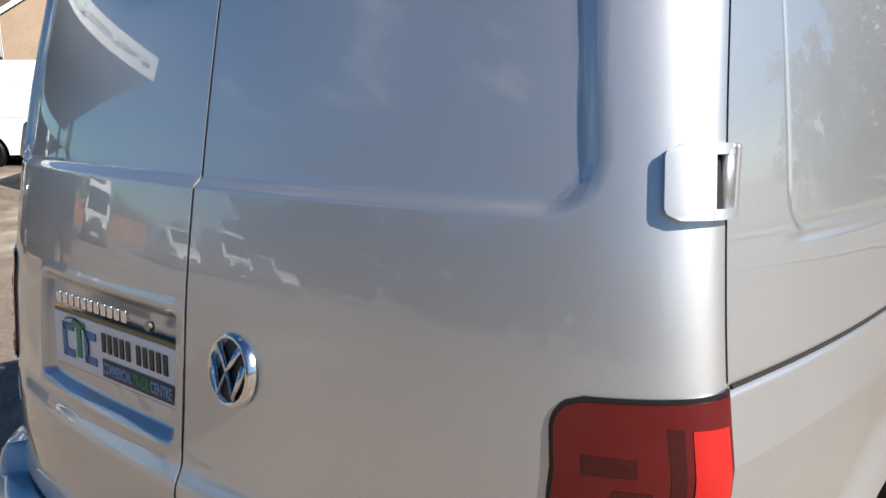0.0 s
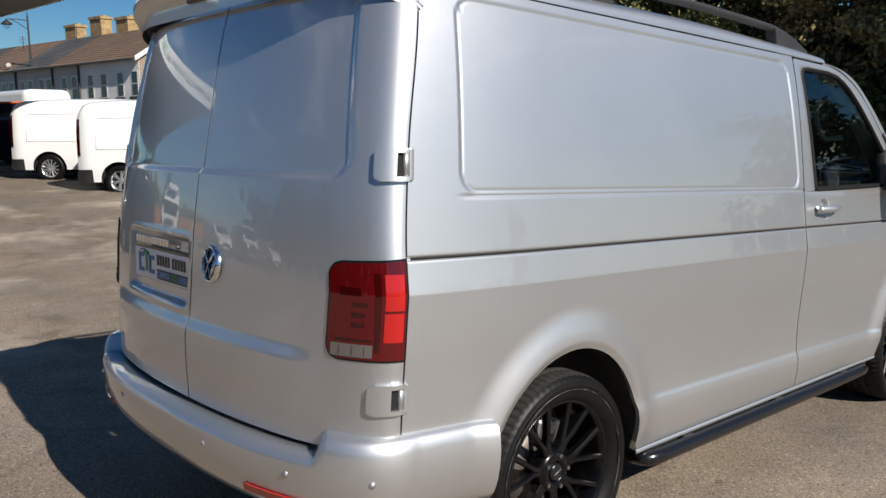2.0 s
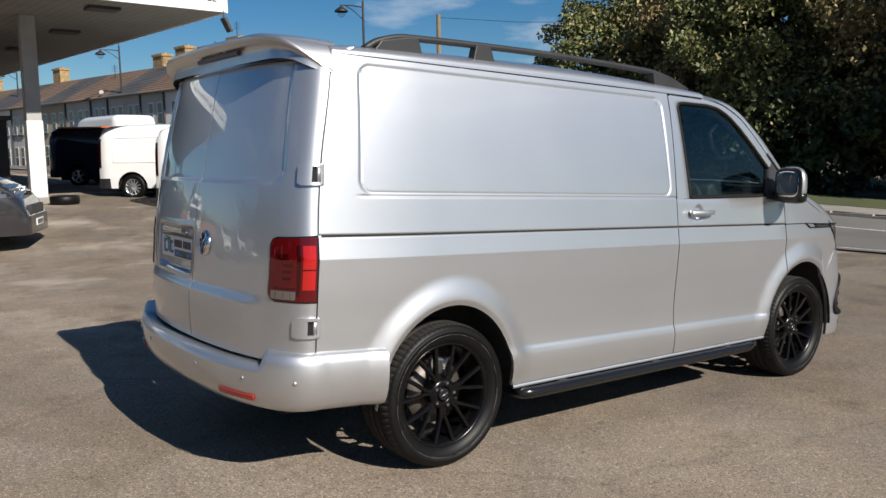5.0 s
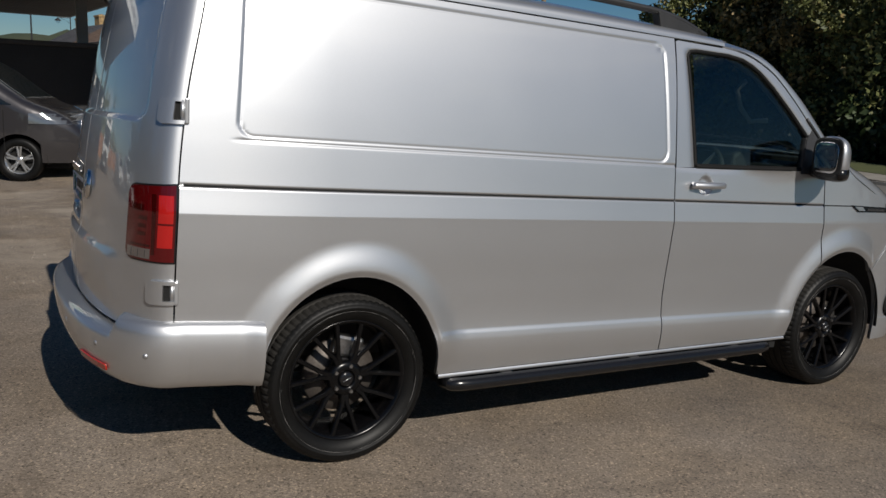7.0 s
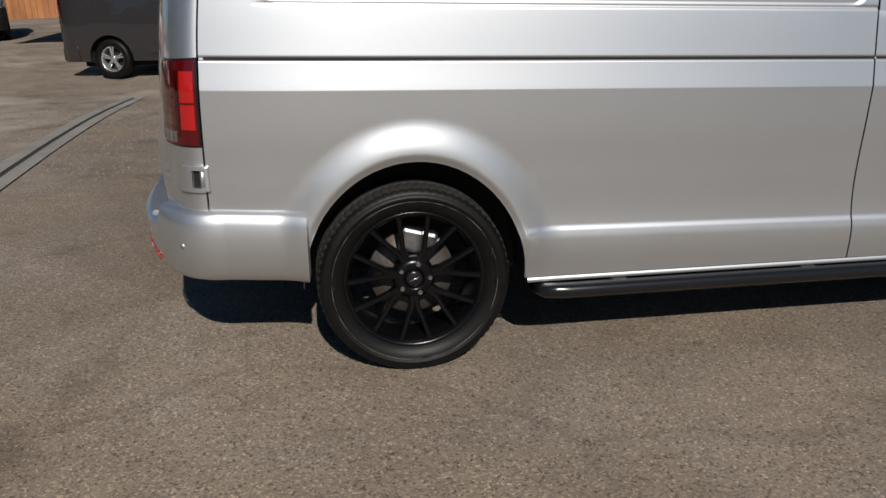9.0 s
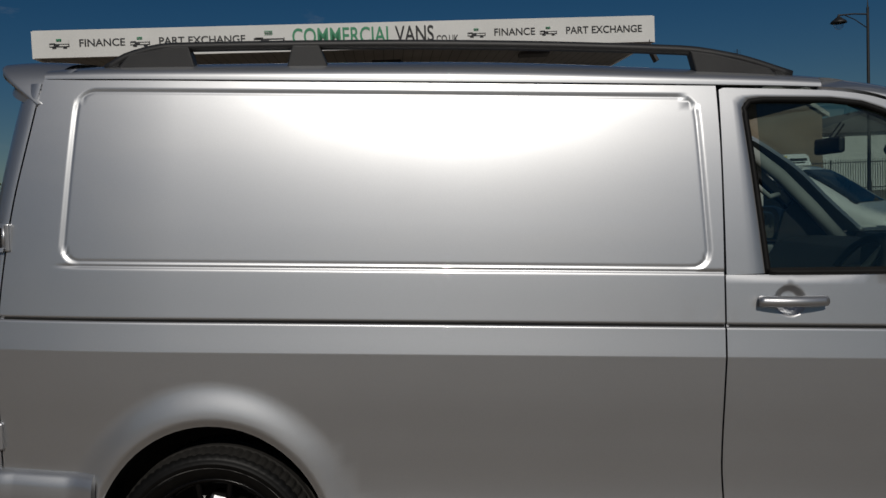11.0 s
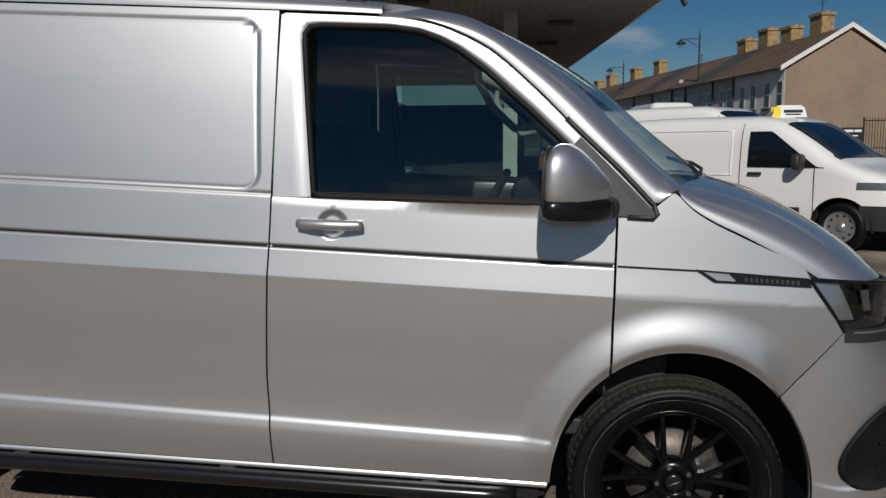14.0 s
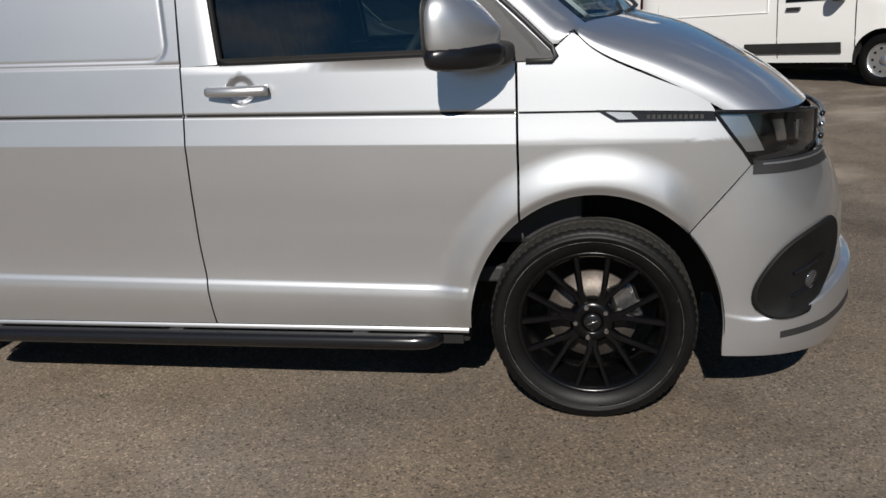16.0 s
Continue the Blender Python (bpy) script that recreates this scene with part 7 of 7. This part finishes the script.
def tree(x, y, h, r, mat, seed, label, low=0.1, clumps=90, leaves=70, size=0.13):
    rng = np.random.default_rng(seed)
    g = float(ground_z(x, y))
    t = empty("tree", label, "tree", "roadside trees", (x, y, g))
    bm = bmesh.new()
    lean = Vector((rng.normal() * 0.04, rng.normal() * 0.04, 1))
    add_cyl(bm, (0, 0, -0.1), lean * h * 0.35, 0.028 * h, 0.02 * h, 10)
    add_cyl(bm, lean * h * 0.35, lean * h * 0.8, 0.02 * h, 0.006 * h, 8)
    tips = []
    for k in range(9):
        a = k * 2.4 + rng.uniform(0, 0.6)
        z0 = h * rng.uniform(0.2, 0.6)
        e = Vector((math.cos(a) * r * rng.uniform(.5, .8), math.sin(a) * r * rng.uniform(.5, .8), z0 + h * rng.uniform(.1, .3)))
        add_cyl(bm, lean * z0, e, 0.009 * h, 0.003 * h, 6)
        tips.append(e)
    part("trunk", bm, BARK, t, "", True)
    cl = []
    for k in range(clumps):
        d = rng.normal(size=3)
        d /= np.linalg.norm(d)
        q = rng.uniform(0.45, 1.0)
        zc = h * (low + (1 - low) * 0.5)
        p = np.array([d[0] * r * q, d[1] * r * q, zc + d[2] * h * (1 - low) * 0.5 * q])
        cl.append((p, r * rng.uniform(0.16, 0.34)))
    V, F = leaf_cloud(rng, cl, leaves, size, 0.8)
    part("crown", (V, F), mat, t, "uneven leafy crown")
    return t


spots = [(25.4, 20.5, 8.2, 2.6, LEAF, 1), (27.5, 17.0, 9.6, 3.4, LEAF_DRY, 2), (26.0, 13.2, 9.8, 3.3, LEAF, 3), (27.8, 9.0, 10.8, 3.8, LEAF_DRY, 4), (26.5, 4.6, 10.6, 3.6, LEAF, 5), (28.0, 0.2, 11.0, 3.8, LEAF, 6),
         (27.4, -5.0, 10.4, 3.8, LEAF_DRY, 7), (31.5, 14.5, 11.4, 4.0, LEAF, 8), (32.0, 6.0, 12.2, 4.2, LEAF, 9), (32.0, -2.5, 12.0, 4.2, LEAF_DRY, 10), (30.5, 21.5, 9.4, 3.2, LEAF, 11)]
for x, y, h, r, mat, sd in spots:
    tree(x, y, h, r, mat, sd, "tall leafy roadside tree with green and browning leaves" if mat is LEAF else "tall roadside tree with olive-brown dry foliage", 0.03, 130, 250, 0.095)


def hedge(name, x0, y0, x1, y1, h, w, seed, mat, label, per=26, leaves=60, size=0.12):
    """A long bank of foliage, as one mass of leaf clumps."""
    rng = np.random.default_rng(seed)
    L = math.hypot(x1 - x0, y1 - y0)
    cl = []
    for k in range(int(L * per / 10)):
        t = rng.uniform()
        x, y = x0 + (x1 - x0) * t + rng.normal() * w * 0.3, y0 + (y1 - y0) * t + rng.normal() * w * 0.3
        top = h * (0.75 + 0.25 * math.sin(t * L * 0.35 + seed) * math.sin(t * L * 0.13 + 1))
        cl.append((np.array([x, y, float(ground_z(x, y)) + top * rng.uniform(0.08, 1.0)]), rng.uniform(0.5, 1.0) * min(1.0, h / 4)))
    V, F = leaf_cloud(rng, cl, leaves, size, 0.9)
    return tagged(part(name, (V, F), mat), label, "hedge", kind="stuff")


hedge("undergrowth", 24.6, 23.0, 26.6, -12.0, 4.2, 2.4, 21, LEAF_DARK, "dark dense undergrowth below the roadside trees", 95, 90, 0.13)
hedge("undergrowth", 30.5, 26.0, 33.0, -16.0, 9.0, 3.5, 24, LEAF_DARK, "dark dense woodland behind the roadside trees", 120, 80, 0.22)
hedge("back_hedge", -32.0, 48.5, -7.0, 48.5, 4.6, 2.4, 22, LEAF, "leafy green hedge behind the timber fence", 110, 80, 0.13)
tree(-19.6, 53.0, 6.2, 1.4, LEAF_DARK, 31, "dark conifer behind the timber fence", 0.02, 60, 70, 0.12)
tree(-14.6, 52.0, 4.9, 1.5, LEAF, 32, "green tree behind the timber fence", 0.05, 60, 60, 0.12)
tree(-13.2, 51.0, 5.1, 1.5, LEAF, 33, "green tree behind the timber fence", 0.05, 60, 60, 0.12)
# out of view: a low dark skyline for the van's side to mirror
hedge("unseen_hedge", -60, -38, 40, -42, 5.5, 3.0, 23, LEAF_DARK, "unseen dark hedge added behind the yard for the paint to mirror", 60, 60, 0.25)
# out of view: blocks low sky so the van's rear reflects darker
hedge("unseen_trees", -40, -40, -37, 42, 11.0, 4.0, 25, LEAF_DARK, "unseen dark tall trees at the yard's end, raised to block low sky", 150, 60, 0.34)

# wooded hill in the distance
V, F = [], []
rng = np.random.default_rng(9)
n = 60
for i in range(n + 1):
    a = radians(-14 + 60 * i / n)
    top = 9 + 7 * math.sin(i * 0.21 + 0.8)**2 + 1.2 * math.sin(i * 1.7) + rng.normal() * 0.5
    for rr, z in ((300, -2), (330, top * 0.6), (380, top + 6), (430, top + 8), (520, -5)):
        V.append((rr * math.sin(a), rr * math.cos(a), z))
for i in range(n):
    for k in range(4):
        F.append((i * 5 + k, (i + 1) * 5 + k, (i + 1) * 5 + k + 1, i * 5 + k + 1))
tagged(part("hill", (V, F), HILL_MAT, smooth=True), "low wooded hill on the skyline", "hill", kind="structure")


# ---------------------------------------------------------------- parked vehicles
def vehicle(name, label, spec, x, y, heading, paint, group="parked vans", rim=ALLOY, spokes=6):
    """A parked panel van or car, built along +x from its rear bumper, then set down at x, y (its front axle)."""
    L, W, H, xr, xf, R = spec["size"]
    top = ramp_curve(*zip(*spec["top"]))
    g = float(ground_z(x, y))
    v = empty(name, label, "van" if H > 1.7 else "car", group)
    sill = 0.30

    def wide(px):
        k = np.clip(1 - px / 0.35, 0, 1)
        f = np.clip((px - (L - 1.1)) / 1.1, 0, 1)
        return W / 2 * (1 - 0.10 * k**2.5) * (1 - 0.30 * f**2.6)

    def side_y(px, pz, out=0.0):
        px, pz = np.asarray(px, float), np.asarray(pz, float)
        t = top(px)
        zc = 0.52 * t
        u = np.clip((pz - zc) / np.maximum(t - zc, 0.01), 0, 1)
        tum = 1 - 0.10 * np.clip((pz - 0.95) / 1.0, 0, 1)**1.4
        low = 1 - 0.04 * np.clip((0.55 - pz) / 0.3, 0, 1)
        return wide(px) * tum * low * np.maximum(1 - u**spec.get("n", 6.0), 0)**(1 / spec.get("n", 6.0)) + out

    def bottom(px):
        for c in (xr, xf):
            a = R + 0.075
            if abs(px - c) < a:
                return max(sill, R + math.sqrt(max(0, a * a - (px - c)**2)) * 0.98)
        return sill
    xs = set(np.round(np.linspace(0, L, 56), 4))
    for c in (xr, xf):
        a = R + 0.075
        xs |= {round(c - a * math.cos(math.pi * i / 18), 4) for i in range(19)} | {round(c - a - 0.002, 4), round(c + a + 0.002, 4)}
    xs = sorted(q for q in xs if 0 <= q <= L)
    rings = []
    for px in xs:
        zb, zt = bottom(px), float(top(px))
        zc = max(0.52 * zt, zb + 0.01)
        half = [(float(side_y(px, z)), z) for z in np.linspace(zb, zc, 7)]
        n = spec.get("n", 6.0)
        for a in np.linspace(0, math.pi / 2, 13)[1:]:
            u = math.sin(a)**(2 / n)
            z = zc + (zt - zc) * u
            tum = 1 - 0.10 * min(max((z - 0.95) / 1.0, 0), 1)**1.4
            half.append((float(wide(px)) * tum * max(math.cos(a), 0)**(2 / n), z))
        rings.append([(px, -yy, z) for yy, z in half] + [(px, yy, z) for yy, z in half[-2::-1]])
    G = np.array(rings)
    M = np.cross(np.gradient(G, axis=1), np.gradient(G, axis=0))
    sheet("body", G, paint, v, "", 0.0, M[10, 18, 2] < 0)
    for i, nm in ((0, "tail_panel"), (-1, "nose_panel")):
        ring = [tuple(p) for p in G[i]]
        part(nm, (ring, [tuple(range(len(ring)))]), paint, v)
    part("underbody", box(0.25, L - 0.3, -W * 0.36, W * 0.36, 0.20, 0.55, 0.02), GAP, v)
    for c in (xr, xf):
        for s in (-1, 1):
            rows = [[(c - (R + 0.078) * math.cos(t), s * q, R + (R + 0.078) * math.sin(t) * 0.985) for t in np.linspace(-0.15, math.pi + .15, 20)] for q in (W / 2 - 0.05, W / 2 - 0.42)]
            rows.append([(c, s * (W / 2 - 0.42), R) for _ in range(20)])
            sheet("arch_liner", np.array(rows), GAP, v, "", 0.0)

    def patch(nm, x0, x1, lo, hi, mat, out, s, parent=v, lab="", nx=14, nz=6, flange=0.012):
        px = np.linspace(x0, x1, nx)
        rows = []
        for t in np.linspace(0, 1, nz):
            z = np.array([lo(q) + (hi(q) - lo(q)) * t for q in px])
            rows.append(np.stack([px, s * side_y(px, z, out), z], axis=-1))
        P = np.array(rows)
        return sheet(nm, P, mat, parent, lab, flange, s > 0)

    def band(nm, x0, x1, v0, v1, mat, out, parent=v, lab=""):
        """A piece on the sloping top between the lengths x0 and x1, v as a fraction of the width."""
        rows = []
        for px in np.linspace(x0, x1, 12):
            zt = float(top(px))
            zc = 0.52 * zt
            n = spec.get("n", 6.0)
            rows.append([(px + out * 0.6, q * float(wide(px)) * (0.92 if zt > 1.3 else 0.97), zc + (zt - zc) * max(1 - abs(q)**n, 0)**(1 / n) + out) for q in np.linspace(v0, v1, 15)])
        P = np.array(rows)
        M2 = np.cross(np.gradient(P, axis=1), np.gradient(P, axis=0))
        return sheet(nm, P, mat, parent, lab, 0.01, M2[..., 2].mean() < 0)
    wx = spec["window"]
    for s in (-1, 1):
        patch("side_window", wx[0], wx[1], lambda q: wx[2], lambda q: max(wx[2] + 0.01, min(wx[3], wx[3] - (q - wx[4]) * wx[5])), GLASS_DARK, 0.008, s, v, "dark side window", 22, 6)
        for q in (wx[0] - 0.12, wx[1] - 0.12):
            pts = [(q, s * float(side_y(q, z, 0.002)), z) for z in np.linspace(0.36, min(float(top(q)) - 0.12, 1.75 if q < wx[1] - 0.2 else 1.1), 14)]
            part("door_gap", tube(pts, 0.006, 5), GAP, v)
        part("door_handle", box(wx[0] + 0.02, wx[0] + 0.22, min(s * float(side_y(wx[0], 1.0, -0.01)), s * float(side_y(wx[0], 1.0, 0.035))), max(s * float(side_y(wx[0], 1.0, -0.01)), s * float(side_y(wx[0], 1.0, 0.035))), 0.985, 1.03, 0.01), BLACK_PLASTIC, v)
        if spec.get("strip"):
            patch("rubbing_strip", spec["strip"][0], spec["strip"][1], lambda q: 0.42, lambda q: 0.56, BLACK_PLASTIC, 0.02, s, v, "black rubbing strip", 14, 3)
        mv, mf = superquad((wx[1] - 0.30, s * (float(side_y(wx[1] - .3, 1.15)) + 0.11), wx[2] + 0.08), (0.07, 0.12, 0.11), 0.6, 0.6, 20, 12)
        part("door_mirror", (mv, mf), spec.get("mirror", BLACK_PLASTIC), v, "door mirror", True)
        patch("tail_lamp", 0.006, 0.085, lambda q: spec["tail"][0], lambda q: spec["tail"][1], RED_DEEP, 0.012, s, v, "red tail lamp", 5, 5)
        patch("headlight", L - spec["head"][0], L - spec["head"][1], lambda q: spec["head"][2], lambda q: spec["head"][3], HEAD_CLEAR, 0.012, s, v, "clear headlight", 10, 4)
        patch("front_bumper_side", L - 0.62, L - 0.02, lambda q: 0.30, lambda q: spec["bumper"], spec.get("bumper_mat", BLACK_PLASTIC), 0.014, s, v, "front bumper", 10, 5)
        patch("rear_bumper_side", 0.0, 0.34, lambda q: 0.30, lambda q: 0.56, spec.get("bumper_mat", BLACK_PLASTIC), 0.014, s, v, "rear bumper", 6, 4)
        if spec.get("press"):
            a, b, zl, zh = spec["press"]
            pts = [(q, s * float(side_y(q, z, 0.001)), z) for q, z in [(t, zh) for t in np.linspace(a, b, 14)] + [(b, t) for t in np.linspace(zh, zl, 6)] + [(t, zl) for t in np.linspace(b, a, 14)]]
            part("pressing", tube(pts, 0.010, 6, True), paint, v, "", True)
    screen = spec["screen"]
    band("windscreen", screen[0], screen[1], -0.93, 0.93, GLASS_DARK, 0.008, v, "dark windscreen")
    we = float(wide(L))
    part("front_bumper", box(L - 0.05, L + 0.03, -we, we, 0.30, spec["bumper"] - 0.04, 0.02), spec.get("bumper_mat", BLACK_PLASTIC), v, "front bumper")
    zt = float(top(L - 0.05))
    part("grille", box(L - 0.09, L + 0.012, -we * 0.7, we * 0.7, spec["bumper"] - 0.04, spec["bumper"] + 0.10, 0.01), BLACK_PLASTIC, v, "black grille")
    pl = part("number_plate", box(L + 0.026, L + 0.038, -0.26, 0.26, 0.42, 0.53, 0.004), PLATE_WHITE, v, "white number plate")
    for k in range(7):
        q = -0.20 + k * 0.058 + (0.02 if k > 3 else 0)
        part("plate_bar", box(L + 0.0375, L + 0.041, q, q + 0.036, 0.44, 0.51), BLACK_INK, pl)
    part("rear_bumper", box(-0.03, 0.03, -W / 2 * 0.9, W / 2 * 0.9, 0.32, 0.54, 0.02), spec.get("bumper_mat", BLACK_PLASTIC), v, "rear bumper")
    for s in (-1, 1):
        part("rear_window", box(-0.006, 0.01, s * 0.42 - 0.30, s * 0.42 + 0.30, 1.15, min(H - 0.3, 1.6), 0.01), GLASS_DARK, v)
    for c in (xr, xf):
        for s in (-1, 1):
            y0 = s * (W / 2 - 0.115)
            tv, tf = lathe([(R * 0.62, 0.09), (R * 0.9, 0.105), (R, 0.08), (R, -0.08), (R * 0.9, -0.105), (R * 0.68, -0.10), (R * 0.64, -0.085)], 36)
            flip = 1 if s < 0 else -1
            wl_ = part("wheel", ([(c + a, y0 + b * flip, R + d) for a, b, d in tv], tf), RUBBER, v, "black tyre on a road wheel", True)
            rv, rf = lathe([(R * 0.66, -0.088), (R * 0.62, -0.08), (R * 0.56, -0.04), (R * 0.55, 0.06)], 30)
            part("rim", ([(c + a, y0 + b * flip, R + d) for a, b, d in rv], rf), rim, wl_, "", True)
            hv, hf = lathe([(0.0, -0.075), (R * 0.16, -0.07), (R * 0.20, -0.05), (R * 0.2, 0.0)], 18)
            part("hub", ([(c + a, y0 + b * flip, R + d) for a, b, d in hv], hf), rim, wl_, "", True)
            part("wheel_back", cyl((c, y0 + 0.02 * flip, R), (c, y0 + 0.03 * flip, R), R * 0.56, n=24), GAP, wl_)
            if not spokes:
                dv, df = lathe([(R * 0.2, -0.050), (R * 0.34, -0.058), (R * 0.44, -0.050), (R * 0.56, -0.066), (R * 0.60, -0.062)], 36)
                disc = part("steel_disc", ([(c + a, y0 + b * flip, R + d) for a, b, d in dv], df), rim, wl_, "pressed steel wheel disc", True)
                for k in range(10):
                    a = 2 * math.pi * k / 10
                    p = Vector((c + R * 0.47 * math.cos(a), y0 - 0.050 * flip, R + R * 0.47 * math.sin(a)))
                    part("vent_hole", cyl(p, p + Vector((0, -0.010 * flip, 0)), R * 0.055, n=10), GAP, disc)
            for k in range(spokes):
                a = 2 * math.pi * k / spokes + 0.3
                for da in ((-0.13, 0.13) if spokes < 8 else (0.0,)):
                    p0 = (c + R * 0.14 * math.cos(a + da), y0 - 0.066 * flip, R + R * 0.14 * math.sin(a + da))
                    p1 = (c + R * 0.62 * math.cos(a + da), y0 - 0.074 * flip, R + R * 0.62 * math.sin(a + da))
                    part("rim_spoke", cyl(p0, p1, R * 0.055, R * 0.05, 6), rim, wl_)
    if spec.get("sign"):
        sx = spec["sign"]
        sg = part("roof_sign", prism([(-0.36, 0.0), (0.36, 0.0), (0.30, 0.20), (0.22, 0.255), (-0.22, 0.255), (-0.30, 0.20)], -0.09, 0.09, 0.01), PLATE_WHITE, v, "white and yellow roof sign")
        sm = pose(sx, 0, float(top(sx)) - 0.01, 0, 0, spec.get("sign_turn", 0))
        sm = sm @ Matrix.Scale(0.7, 4)
        for me_ob in (sg,):
            me_ob.data.transform(sm)
        for x0, x1, z0, z1, mat in ((-0.33, -0.18, 0.02, 0.22, YELLOW_INK), (-0.12, 0.26, 0.10, 0.16, BLACK_INK), (-0.08, 0.22, 0.05, 0.08, GREY_PLASTIC)):
            for yy in (-0.0935, 0.0935):
                bm = box(x0, x1, yy - 0.003, yy + 0.003, z0, z1)
                bmesh.ops.transform(bm, matrix=sm, verts=bm.verts)
                part("sign_panel", bm, mat, sg)
    if spec.get("fridge"):
        part("roof_cooler", box(L - 1.9, L - 1.15, -0.55, 0.55, H - 0.02, H + 0.20, 0.05), WHITE_PAINT, v, "white roof cooler unit")
    # set down with the front axle's right wheel at x, y
    h = radians(heading)
    ax = Matrix.Rotation(h, 4, 'Z')
    off = ax @ Vector((xf, -W / 2 + 0.05, 0))
    v.matrix_world = Matrix.Translation((x - off.x, y - off.y, g)) @ ax
    return v


COMPACT_VAN = dict(size=(4.82, 1.83, 1.84, 0.90, 3.96, 0.325), top=[(0, 1.62), (0.06, 1.74), (0.3, 1.81), (1.4, 1.84), (2.6, 1.83), (2.95, 1.78), (3.15, 1.69), (3.45, 1.50), (3.80, 1.26), (4.05, 1.14), (4.40, 1.02), (4.62, 0.90), (4.76, 0.74), (4.82, 0.60)],
               window=(2.62, 3.72, 1.10, 1.60, 2.95, 0.72), screen=(3.08, 3.86), tail=(0.85, 1.60), head=(0.66, 0.24, 0.83, 0.92), bumper=0.62, strip=(2.0, 3.42), press=(0.45, 2.35, 0.98, 1.62), n=7.0)
MEDIUM_VAN = dict(size=(5.0, 1.95, 1.96, 0.95, 4.05, 0.336), top=[(0, 1.72), (0.06, 1.86), (0.3, 1.93), (2.0, 1.96), (2.9, 1.94), (3.2, 1.88), (3.5, 1.74), (3.9, 1.44), (4.15, 1.28), (4.5, 1.14), (4.75, 1.00), (4.92, 0.82), (5.0, 0.62)],
              window=(2.75, 3.98, 1.18, 1.72, 3.1, 0.62), screen=(3.25, 4.12), tail=(0.95, 1.45), head=(0.78, 0.14, 0.90, 1.06), bumper=0.66, bumper_mat=GREY_PAINT, strip=(1.7, 3.3), n=7.0, sign=2.95, sign_turn=90, mirror=GREY_PAINT)
TALL_VAN = dict(size=(5.4, 2.05, 2.42, 1.0, 4.45, 0.35), top=[(0, 2.30), (0.06, 2.38), (0.3, 2.42), (3.0, 2.42), (3.5, 2.36), (3.75, 2.22), (4.2, 1.72), (4.55, 1.36), (4.8, 1.22), (5.15, 1.08), (5.32, 0.9), (5.4, 0.7)],
             window=(3.1, 4.4, 1.25, 1.95, 3.5, 0.72), screen=(3.72, 4.56), tail=(0.9, 1.5), head=(0.62, 0.12, 0.95, 1.14), bumper=0.92, n=8.0, fridge=True)

vehicle("white_van", "white panel van with steel wheels and a roof sign", dict(COMPACT_VAN, sign=2.72, sign_turn=42), 7.55, 7.80, -44, WHITE_PAINT, rim=ALLOY, spokes=0)
dx, dy = 3.06 * math.cos(radians(-44)), 3.06 * math.sin(radians(-44))
vehicle("white_van", "white panel van with five-spoke alloy wheels, parked in the row", dict(COMPACT_VAN, top=[(a, b * 1.085) for a, b in COMPACT_VAN["top"]], bumper=0.50), 5.42 + dx, 14.6 + dy, -44, WHITE_PAINT, spokes=6)
vehicle("white_van", "white panel van with multi-spoke alloys, parked in the row", dict(COMPACT_VAN, size=(4.75, 1.85, 1.98, 0.95, 3.90, 0.335), top=[(a, b * 1.075) for a, b in COMPACT_VAN["top"]], bumper=0.50), 5.12 + dx, 18.5 + dy, -44, WHITE_PAINT, spokes=12)
navy = vehicle("navy_van", "navy blue panel van with an orange roof edge", dict(MEDIUM_VAN, size=(4.95, 1.92, 1.90, 0.95, 3.95, 0.33), sign=None, bumper_mat=NAVY_PAINT, mirror=NAVY_PAINT), 5.55 + dx, 25.4 + dy, -38, NAVY_PAINT, spokes=5)
for s in (-1, 1):
    part("roof_stripe", box(0.30, 2.9, min(s * 0.70, s * 0.86), max(s * 0.70, s * 0.86), 1.895, 1.945, 0.01), ORANGE_PAINT, navy, "orange roof edge")
vehicle("white_van", "tall white panel van on the street beyond the row", dict(TALL_VAN, fridge=False), 9.35, 35.5, 98.8, WHITE_PAINT, spokes=6)
vehicle("grey_van", "dark grey panel van with a white roof sign", MEDIUM_VAN, 0.265, 10.5, -21, GREY_PAINT, spokes=5)
vehicle("white_van", "white high-roof van with a dark bumper and roof cooler", dict(TALL_VAN, size=(5.4, 2.05, 2.70, 1.0, 4.45, 0.35), top=[(0, 2.58), (0.06, 2.66), (0.3, 2.70), (3.0, 2.70), (3.45, 2.60), (3.7, 2.34), (3.85, 2.12), (4.2, 1.74), (4.55, 1.36), (4.8, 1.22), (5.15, 1.08), (5.32, 0.9), (5.4, 0.7)], screen=(3.84, 4.58)), -9.7, 22.25, -70, WHITE_PAINT, spokes=6)
for k, (x, y) in enumerate(((-14.4, 19.6), (-18.0, 19.0), (-21.8, 18.2))):
    vehicle("white_van", "white panel van parked facing the yard", dict(COMPACT_VAN if k != 1 else TALL_VAN, fridge=False), x, y, -80 + 4 * k, WHITE_PAINT, spokes=6)
